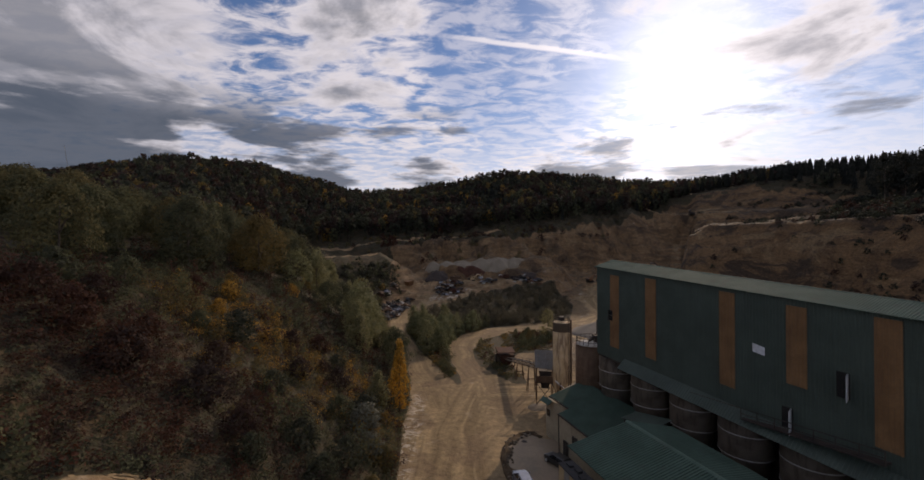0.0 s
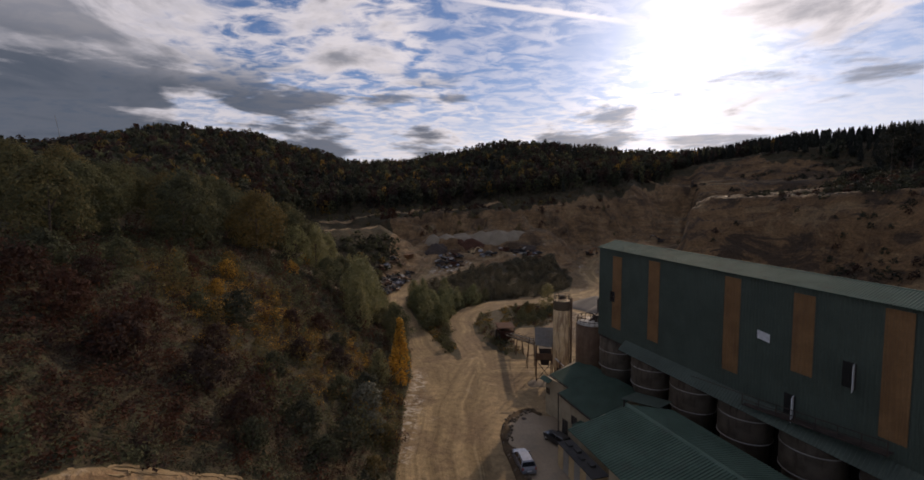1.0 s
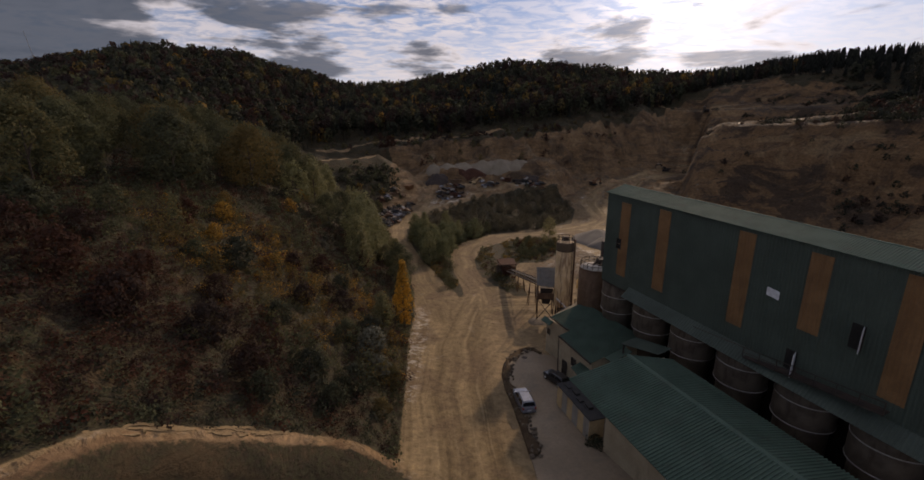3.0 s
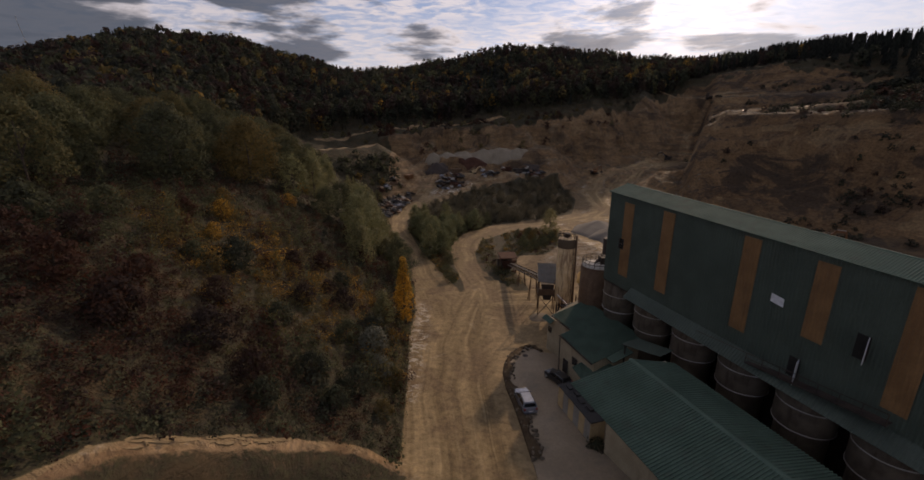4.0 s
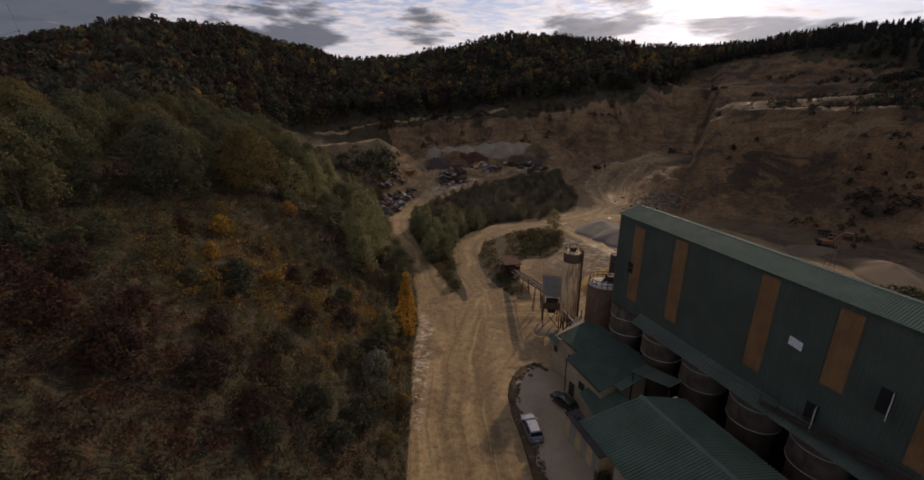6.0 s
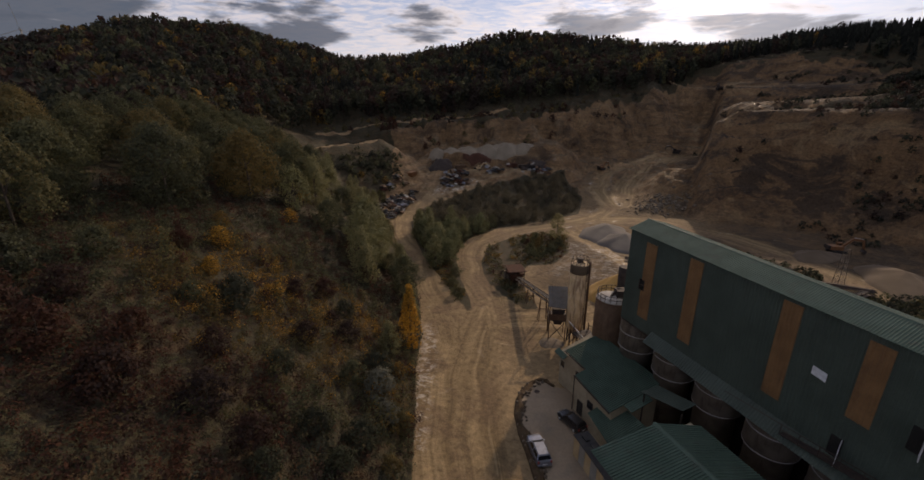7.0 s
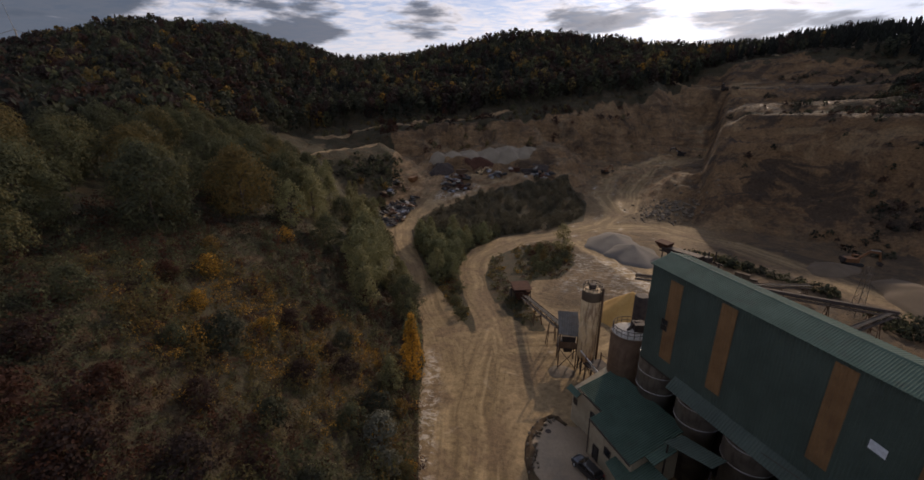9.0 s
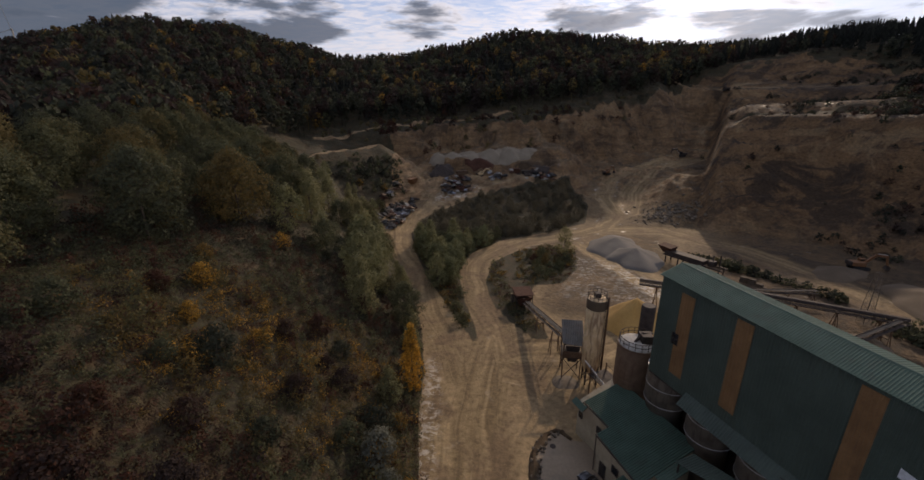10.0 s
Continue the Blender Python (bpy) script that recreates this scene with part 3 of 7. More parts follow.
    chalk_sheen = np.maximum(chalk_sheen, 1.0 * np.exp(-((pit - 1.0 + 0.5 * wave(x, y, 7, 3.0)) / 0.9) ** 2) * 0.22)
    z = z + (1 - mask) * 0.12 * wave(x, y, 5, 1.0) * smooth(np.hypot(x, y - 80), 160, 60) - mask * 0.08
    nx, ny = len(xs), len(ys)
    idx = np.arange(nx * ny).reshape(ny, nx)
    quads = np.stack([idx[:-1, :-1], idx[:-1, 1:], idx[1:, 1:], idx[1:, :-1]], -1).reshape(-1, 4)
    on_road = mask[quads].mean(1) > 0.5
    for name, pick, label in (("ground", ~on_road, "pale quarry floor, weedy slopes and tan rock faces"), ("road", on_road, "rutted pale sand haul roads with wheel tracks")):
        q = quads[pick]
        used, inv = np.unique(q, return_inverse=True)
        me = mesh_of(name, np.stack([x, y, z], -1)[used], inv.reshape(-1, 4), "earth", smooth_faces=True)
        for att, values in (("road", mask), ("lane", lane), ("green", green), ("chalk_sheen", chalk_sheen), ("brown", brown)):
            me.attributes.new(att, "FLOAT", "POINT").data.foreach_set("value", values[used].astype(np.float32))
        tagged(new(name, me), label, name, kind="structure")


build_ground()


# ---- plants ----
def rotations(n, r, tilt=True):
    """n random turns as 3 x 3 arrays."""
    q = r.normal(size=(n, 4))
    q /= np.linalg.norm(q, axis=1)[:, None]
    a, b, c, d = q.T
    return np.stack([np.stack([1 - 2 * (c * c + d * d), 2 * (b * c - a * d), 2 * (b * d + a * c)], -1),
                     np.stack([2 * (b * c + a * d), 1 - 2 * (b * b + d * d), 2 * (c * d - a * b)], -1),
                     np.stack([2 * (b * d - a * c), 2 * (c * d + a * b), 1 - 2 * (b * b + c * c)], -1)], 1)


def leaves(points, size, r, out=None):
    """A bent leaf of two triangles at each point; out: the ways that the leaves face, more or less."""
    n = len(points)
    card = np.array([[-0.5, 0, 0], [0, -0.32, 0.06], [0.5, 0, 0], [0, 0.32, 0.06]])
    s = size * r.uniform(0.6, 1.35, n)
    if out is None:
        turns = rotations(n, r)
    else:
        face = out + 0.27 * r.normal(size=(n, 3))
        face /= np.linalg.norm(face, axis=1)[:, None]
        side = np.cross(face, r.normal(size=(n, 3)))
        side /= np.linalg.norm(side, axis=1)[:, None]
        turns = np.stack([side, np.cross(face, side), face], -1)
    v = np.einsum("nij,kj->nki", turns, card) * s[:, None, None] + points[:, None, :]
    base = np.arange(n)[:, None] * 4
    f = np.concatenate([base + [0, 1, 2], base + [0, 2, 3]], 1).reshape(-1, 3)
    return v.reshape(-1, 3), f


def crown(r, clumps, per, width, height, leaf, spread=0.2, low=0.15, taper=0.0, spire=False):
    """Leaves in clumps over an uneven domed (or spired) crown; height counted from the ground."""
    pts, outs = [], []
    for i in range(clumps):
        h = low + (1 - low) * (i + r.uniform(0, 1)) / clumps
        a = 2.39996 * i + r.uniform(-0.5, 0.5)
        t = (h - low) / (1 - low)
        env = (1 - abs(2 * t - 0.75) ** 2.2 / 1.72) * (1 - taper * t)
        if spire:
            env = min(1.0, 0.35 + t / 0.3) * (1 - t) ** 0.85
        rad = width * 0.5 * max(env, 0.08) * r.uniform(0.45, 0.92)
        c = np.array([rad * math.cos(a), rad * math.sin(a), height * (low + (1 - low) * t * 0.9)])
        k = width * spread * r.uniform(0.55, 1.2) * (0.45 + 0.55 * max(env, 0.1) if spire else 1.0)
        d = r.normal(size=(per, 3))
        d /= np.linalg.norm(d, axis=1)[:, None]
        away = d + np.array([0.55 * math.cos(a), 0.55 * math.sin(a), 0.15 + 0.5 * t])
        d *= (r.uniform(0.45, 1, per) ** 0.5)[:, None] * k * (1 + 0.35 * (r.uniform(size=per) < 0.12))[:, None]
        d[:, 2] = d[:, 2] * 0.8 + 0.15 * k
        pts.append(c + d), outs.append(away / np.linalg.norm(away, axis=1)[:, None])
    return leaves(np.concatenate(pts), leaf, r, np.concatenate(outs))


def with_stem(plant_data, height, radius):
    """Adds a thin three-sided stem to the leaves of a far tree."""
    v, f = plant_data
    n = len(v)
    foot = [(radius * math.cos(a), radius * math.sin(a), -0.5) for a in (0.3, 2.4, 4.5)]
    top = [(0.5 * x, 0.5 * y, height) for x, y, _ in foot]
    fs = [(n + i, n + (i + 1) % 3, n + 3 + (i + 1) % 3) for i in range(3)] + [(n + i, n + 3 + (i + 1) % 3, n + 3 + i) for i in range(3)]
    return np.concatenate([v, foot + top]), np.concatenate([f, fs])


def conifer(r, tiers=7, segs=9, width=4.4, height=20.0):
    """A ragged spruce: drooping star-shaped tiers."""
    v, f = [], []
    for t in range(tiers):
        z0 = height * (0.12 + 0.88 * t / tiers)
        top = z0 + height * 0.30 * (1 - 0.4 * t / tiers)
        rad = width * 0.5 * (1 - t / tiers) ** 0.85 + 0.25
        k = len(v)
        v.append((0, 0, min(top, height)))
        for s in range(segs * 2):
            a = math.pi * s / segs + 0.5 * t
            q = rad * (r.uniform(0.8, 1.15) if s % 2 else r.uniform(0.35, 0.6))
            v.append((q * math.cos(a), q * math.sin(a), z0 + (0.0 if s % 2 else 0.05 * height)))
        for s in range(segs * 2):
            f.append((k, k + 1 + s, k + 1 + (s + 1) % (segs * 2)))
    v.append((0.25, 0, 0)), v.append((-0.12, 0.2, 0)), v.append((-0.12, -0.2, 0)), v.append((0, 0, height * 0.6))
    n = len(v)
    f += [(n - 4, n - 3, n - 1), (n - 3, n - 2, n - 1), (n - 2, n - 4, n - 1)]
    return np.array(v, float), np.array(f)


def scatter(name, templates, x, y, z, kind, size, tint, label, category, r, lean=0.0):
    """Many plants joined into one object. kind: which template each one takes."""
    vs, fs, ts, base = [], [], [], 0
    turn = r.uniform(0, 2 * math.pi, len(x))
    for k, (tv, tf) in enumerate(templates):
        pick = np.nonzero(kind == k)[0]
        if not len(pick):
            continue
        c, s = np.cos(turn[pick]), np.sin(turn[pick])
        sc = size[pick]
        wide = sc * r.uniform(0.85, 1.15, len(pick))
        px = (tv[None, :, 0] * c[:, None] - tv[None, :, 1] * s[:, None]) * wide[:, None] + x[pick][:, None]
        py = (tv[None, :, 0] * s[:, None] + tv[None, :, 1] * c[:, None]) * wide[:, None] + y[pick][:, None]
        pz = tv[None, :, 2] * sc[:, None] + z[pick][:, None]
        vs.append(np.stack([px, py, pz], -1).reshape(-1, 3))
        fs.append((tf[None] + (np.arange(len(pick)) * len(tv))[:, None, None]).reshape(-1, 3) + base)
        ts.append(np.repeat(tint[pick], len(tv)))
        base += len(pick) * len(tv)
    me = mesh_of(name, np.concatenate(vs), np.concatenate(fs), "leaf", np.concatenate(ts))
    return tagged(new(name, me), label, category, kind="stuff")


def jitter_grid(x0, x1, y0, y1, gap, r):
    gx, gy = np.meshgrid(np.arange(x0, x1, gap), np.arange(y0, y1, gap))
    x, y = gx.ravel(), gy.ravel()
    return x + r.uniform(-0.45, 0.45, len(x)) * gap, y + r.uniform(-0.45, 0.45, len(x)) * gap


def far_woods():
    r = np.random.default_rng(3)
    spruce = [conifer(r, 7, 5, r.uniform(5.4, 7.0), 19.0) for _ in range(4)]
    broad = [crown(r, 13, 9, 9.5, r.uniform(13, 16), 2.0, 0.19, 0.16) for _ in range(4)]
    stemmed = [with_stem(crown(r, 12, 9, 7.5, r.uniform(18, 20), 1.7, 0.20, 0.46), 16.0, 0.22) for _ in range(3)]
    x, y = jitter_grid(-560, 560, 110, 640, 5.5, r)
    deep = forest_foot(x, y)
    dx, dy = x - HUB[0], y - HUB[1]
    az, dist = np.degrees(np.arctan2(dx, dy)), np.hypot(dx, dy)
    crest = np.interp(az, BEARINGS, [max(p, key=lambda q: q[1])[0] for _, p in FAR])
    keep = (deep > 1) & (np.abs(az) < 54) & (dist < crest + 14)
    x, y, deep, az, dist, crest = x[keep], y[keep], deep[keep], az[keep], dist[keep], crest[keep]
    n = len(x)
    z = land(x, y) - 0.4
    mixed = wave(x, y, 130, 6.0) + 0.5 * wave(x, y, 34, 2.0) + r.normal(0, 0.3, n)
    front = (deep < 26) & (az > -26) & (az < 24)
    skyline = dist > crest - 14
    is_spruce = np.where(az < -20, mixed > 1.0, mixed > 0.62) | (skyline & (r.uniform(size=n) < np.interp(az, [-40, -20, -8, 10, 28, 40], [0.18, 0.12, 0.5, 0.3, 0.75, 0.8]))) | (az > 30) & (r.uniform(size=n) < np.interp(az, [30, 40], [0.6, 0.97]))
    is_stemmed = front & (r.uniform(size=n) < 0.65)
    kind = np.where(is_spruce, r.integers(0, 4, n), 4 + r.integers(0, 4, n))
    kind = np.where(is_stemmed, 8 + r.integers(0, 3, n), kind)
    size = r.uniform(0.74, 0.98, n) * np.where(skyline, 0.90, 1.0) * np.where(is_spruce, 0.80, 1.0)
    autumn = r.uniform(size=n) + 0.18 * wave(x, y, 44, 3.0)
    west = np.clip(r.normal(0.22, 0.09, n), 0.05, 0.44)
    west = np.where(autumn < 0.06, r.uniform(0.50, 0.59, n), np.where(autumn < 0.40, r.uniform(0.90, 1.0, n), west))
    east = np.clip(r.normal(0.25, 0.10, n), 0.05, 0.46)
    east = np.where(autumn < 0.09, r.uniform(0.52, 0.60, n), np.where(autumn < 0.45, r.uniform(0.92, 1.0, n), east))
    tint = np.where(is_spruce & ~is_stemmed, r.uniform(0.0, 0.14, n), np.where(az < -17 + 5 * wave(x, y, 60, 2.0), west, east))
    scatter("forest", spruce + broad + stemmed, x, y, z, kind, size, tint, "dense mixed spruce and autumn beech forest on the hills", "forest", r)


far_woods()

# ---- building kit ----
worn("green_sheet", (0.056, 0.076, 0.060), (0.072, 0.096, 0.076), 0.35, 0.62, 0.0, (0.05, 0.055, 0.045), 0.35, 5.0, 0.3)
worn("green_roof", (0.068, 0.110, 0.084), (0.086, 0.134, 0.104), 0.4, 0.75, 0.0, (0.08, 0.085, 0.07), 0.45, 5.0, 0.2)
worn("tan_sheet", (0.20, 0.105, 0.042), (0.26, 0.14, 0.058), 0.5, 0.7, 0.0, (0.12, 0.06, 0.03), 0.5, 6.0)
worn("rust", (0.115, 0.066, 0.038), (0.165, 0.105, 0.062), 0.9, 0.75, 0.2, (0.085, 0.035, 0.018), 0.75, 7.0)
worn("silo_steel", (0.11, 0.088, 0.066), (0.19, 0.155, 0.118), 0.6, 0.6, 0.2, (0.045, 0.028, 0.018), 0.8, 6.0)
worn("pale_steel", (0.42, 0.41, 0.38), (0.55, 0.53, 0.49), 0.9, 0.55, 0.2, (0.22, 0.15, 0.10), 0.45, 8.0)
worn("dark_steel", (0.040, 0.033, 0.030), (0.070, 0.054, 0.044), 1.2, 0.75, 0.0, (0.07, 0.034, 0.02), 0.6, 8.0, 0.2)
worn("cream_render", (0.36, 0.30, 0.20), (0.44, 0.37, 0.25), 0.5, 0.88, 0.0, (0.17, 0.13, 0.085), 0.5, 5.0)
worn("yellow_panel", (0.46, 0.33, 0.17), (0.54, 0.40, 0.22), 0.6, 0.75, 0.0, (0.24, 0.16, 0.08), 0.4, 6.0)
worn("grey_panel", (0.26, 0.25, 0.22), (0.33, 0.31, 0.27), 0.6, 0.75, 0.0, (0.14, 0.11, 0.08), 0.4, 6.0)
worn("bitumen", (0.03, 0.03, 0.032), (0.05, 0.048, 0.046), 0.7, 0.85, 0.0, (0.09, 0.08, 0.06), 0.4, 6.0)
worn("concrete", (0.24, 0.185, 0.125), (0.31, 0.245, 0.170), 0.12, 0.85, 0.0, (0.17, 0.145, 0.115), 0.55, 3.0)
worn("white_paint", (0.62, 0.62, 0.60), (0.72, 0.72, 0.70), 0.9, 0.5, 0.0, (0.4, 0.36, 0.3), 0.3, 6.0)
worn("dark_void", (0.012, 0.011, 0.010), (0.018, 0.016, 0.014), 1.0, 0.9)

O2, AXIS = Vector((19.9, 60.4)), -66.92
FALL = 0.065


def frame_at(x, y, z=0.0, turn=0.0):
    return pose(x, y, z, 0, 0, turn)


def thing(name, m, label, category, group="", kind=""):
    ob = new(name)
    ob.empty_display_size = 0.5
    ob.matrix_world = m
    return tagged(ob, label, category, group, kind)


def part(name, bm, mat, parent, label=""):
    """Links a bmesh as one mesh object under a thing or under a part."""
    me = bpy.data.meshes.new(name)
    bm.normal_update()
    bm.to_mesh(me)
    bm.free()
    for m in mat if isinstance(mat, (list, tuple)) else [mat]:
        me.materials.append(MATS[m])
    ob = new(name, me)
    ob.parent = parent
    if label:
        ob["label"] = label
    return ob


def add_hull(bm, lower, upper):
    """A closed solid between two outlines with the same number of corners."""
    a, b = [bm.verts.new(p) for p in lower], [bm.verts.new(p) for p in upper]
    n = len(a)
    bm.faces.new(a[::-1]), bm.faces.new(b)
    for i in range(n):
        bm.faces.new((a[i], a[(i + 1) % n], b[(i + 1) % n], b[i]))
    return bm


def add_box(bm, x0, x1, y0, y1, z0, z1):
    return add_hull(bm, [(x0, y0, z0), (x1, y0, z0), (x1, y1, z0), (x0, y1, z0)], [(x0, y0, z1), (x1, y0, z1), (x1, y1, z1), (x0, y1, z1)])


def box(x0, x1, y0, y1, z0, z1, bevel=0.0):
    bm = add_box(bmesh.new(), x0, x1, y0, y1, z0, z1)
    if bevel:
        bmesh.ops.bevel(bm, geom=bm.edges[:], offset=bevel, segments=2, profile=0.6, affect="EDGES")
    return bm


def hull(lower, upper):
    return add_hull(bmesh.new(), lower, upper)


def beam(bm, a, b, width, deep=None):
    """A bar from a to b."""
    a, b = Vector(a), Vector(b)
    d = (b - a).normalized()
    side = d.cross(Vector((0, 0, 1)))
    side = side.normalized() if side.length > 1e-3 else Vector((1, 0, 0))
    up = side.cross(d).normalized()
    s, u = side * width / 2, up * (deep or width) / 2
    return add_hull(bm, [a - s - u, a + s - u, a + s + u, a - s + u], [b - s - u, b + s - u, b + s + u, b - s + u])


def bars(pairs, width, deep=None):
    bm = bmesh.new()
    for a, b in pairs:
        beam(bm, a, b, width, deep)
    return bm


def turned(profile, segs=40, centre=(0, 0, 0)):
    """A body of revolution from (radius, height) pairs, closed at both ends."""
    bm = bmesh.new()
    cx, cy, cz = centre
    rings = []
    for r, z in profile:
        rings.append([bm.verts.new((cx + r * math.cos(2 * math.pi * i / segs), cy + r * math.sin(2 * math.pi * i / segs), cz + z)) for i in range(segs)])
    for p, q in zip(rings[:-1], rings[1:]):
        for i in range(segs):
            f = bm.faces.new((p[i], p[(i + 1) % segs], q[(i + 1) % segs], q[i]))
            f.smooth = True
    bm.faces.new(rings[0][::-1]), bm.faces.new(rings[-1])
    return bm


def ring(radius, z, thick, high, segs=40, centre=(0, 0)):
    """A flat hoop."""
    bm = bmesh.new()
    rows = []
    for r, h in ((radius, z), (radius + thick, z), (radius + thick, z + high), (radius, z + high)):
        rows.append([bm.verts.new((centre[0] + r * math.cos(2 * math.pi * i / segs), centre[1] + r * math.sin(2 * math.pi * i / segs), h)) for i in range(segs)])
    for k in range(4):
        p, q = rows[k], rows[(k + 1) % 4]
        for i in range(segs):
            bm.faces.new((p[i], p[(i + 1) % segs], q[(i + 1) % segs], q[i]))
    return bm


def ribbed(p00, p10, p11, p01, pitch=0.3, deep=0.045, thick=0.05):
    """A corrugated sheet on four corners; the ribs run from the edge p00-p10 to the edge p01-p11 and stand up to the left of them."""
    p00, p10, p11, p01 = (Vector(p) for p in (p00, p10, p11, p01))
    n = (p10 - p00).cross(p01 - p00).normalized()
    count = max(2, int(round((p10 - p00).length / pitch)))
    ts, hs = [], []
    for i in range(count):
        for t, h in ((0.0, 0), (0.42, 0), (0.55, 1), (0.87, 1)):
            ts.append((i + t) / count), hs.append(h)
    ts.append(1.0), hs.append(0)
    bm = bmesh.new()
    rows = [[], [], [], []]
    for t, h in zip(ts, hs):
        a, b = p00.lerp(p10, t), p01.lerp(p11, t)
        for row, q, o in zip(rows, (a, b, b, a), (h * deep, h * deep, -thick, -thick)):
            row.append(bm.verts.new(q + n * o))
    m = len(ts)
    for i in range(m - 1):
        for k in range(4):
            p, q = rows[k], rows[(k + 1) % 4]
            bm.faces.new((p[i], p[i + 1], q[i + 1], q[i]))
    bm.faces.new([r[0] for r in rows]), bm.faces.new([r[-1] for r in rows][::-1])
    return bm


PLANT = pose(O2[0], O2[1], 0, 0, 0, AXIS)


def drop(s, n, z):
    """A point of the gallery: along, towards the road, up; the whole row falls gently."""
    return (s, -n, z - FALL * s)


# ---- gallery over the silos ----
def build_gallery():
    end = 40.0
    g = thing("gallery_building", PLANT, "long dark green corrugated gallery on top of a row of silos", "industrial building")
    part("wall", ribbed(drop(0, 0, 14.7), drop(end, 0, 14.7), drop(end, 0, 27.35), drop(0, 0, 27.35)), "green_sheet", g)
    part("wall", ribbed(drop(end, -5.8, 14.7), drop(0, -5.8, 14.7), drop(0, -5.8, 27.35), drop(end, -5.8, 27.35)), "green_sheet", g)
    for s, flip in ((0.02, 1), (end - 0.02, -1)):
        lower = [(s, 0.06, 14.7 - FALL * s), (s, 5.74, 14.7 - FALL * s), (s, 5.74, 27.3 - FALL * s), (s, 2.9, 28.1 - FALL * s), (s, 0.06, 27.3 - FALL * s)]
        part("gable", hull([(a + 0.1 * flip, b, c) for a, b, c in lower][::flip], lower[::flip]), "green_sheet", g)
    part("floor_deck", hull([drop(0.1, -0.1, 14.4), drop(end, -0.1, 14.4), drop(end, -5.7, 14.4), drop(0.1, -5.7, 14.4)], [drop(0.1, -0.1, 14.72), drop(end, -0.1, 14.72), drop(end, -5.7, 14.72), drop(0.1, -5.7, 14.72)]), "dark_steel", g)
    roof = part("roof", ribbed(drop(-0.25, 0.28, 27.32), drop(end, 0.28, 27.32), drop(end, -2.9, 28.2), drop(-0.25, -2.9, 28.2), 0.21, 0.05), "green_roof", g, "weathered green corrugated roof")
    part("roof", ribbed(drop(end, -6.1, 27.32), drop(-0.25, -6.1, 27.32), drop(-0.25, -2.9, 28.2), drop(end, -2.9, 28.2)), "green_roof", g)
    part("ridge_cap", hull([drop(-0.3, -2.74, 28.2), drop(end, -2.74, 28.2), drop(end, -3.06, 28.2), drop(-0.3, -3.06, 28.2)], [drop(-0.3, -2.84, 28.28), drop(end, -2.84, 28.28), drop(end, -2.96, 28.28), drop(-0.3, -2.96, 28.28)]), "green_roof", g)
    # added sheet: blocks the sun behind the silos and keeps their gaps dark
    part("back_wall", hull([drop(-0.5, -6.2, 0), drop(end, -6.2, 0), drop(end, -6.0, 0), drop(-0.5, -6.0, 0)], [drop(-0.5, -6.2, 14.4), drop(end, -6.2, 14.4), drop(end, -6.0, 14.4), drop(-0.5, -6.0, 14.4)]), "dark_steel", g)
    part("skirt_roof", ribbed(drop(5.3, 1.35, 14.35), drop(end, 1.35, 14.35), drop(end, 0.05, 15.5), drop(5.3, 0.05, 15.5)), "green_sheet", g)
    for s, z0, z1 in ((2.75, 16.5, 26.5), (8.9, 16.9, 26.9), (18.6, 17.2, 26.9), (24.9, 19.6, 26.7), (31.0, 17.0, 27.0)):
        part("light_strip", ribbed(drop(s, 0.10, z0), drop(s + 1.62, 0.10, z0), drop(s + 1.62, 0.10, z1), drop(s, 0.10, z1)), "tan_sheet", g, "faded orange-brown sheet strip")
    return g


build_gallery()


def build_silos():
    for i in range(7):
        s, z = 0.45 + 6.2 * i, 14.38 - FALL * (0.45 + 6.2 * i)
        base = PLANT @ pose(s, 3.3, 0)
        silo = thing("silo", base, "stained grey steel storage silo with hoop bands under the gallery", "silo", "silos under the gallery")
        g = float(land([base.translation.x], [base.translation.y])[0]) - 0.3
        part("shell", turned([(2.2, g), (2.2, z - 5.1), (2.52, z - 4.75), (2.52, z - 0.12), (2.45, z)], 44), "silo_steel", silo)
        for h in (0.1, 2.35, 4.7):
            part("hoop", ring(2.51, z - h, 0.06, 0.10, 44), "pale_steel", silo)


build_silos()




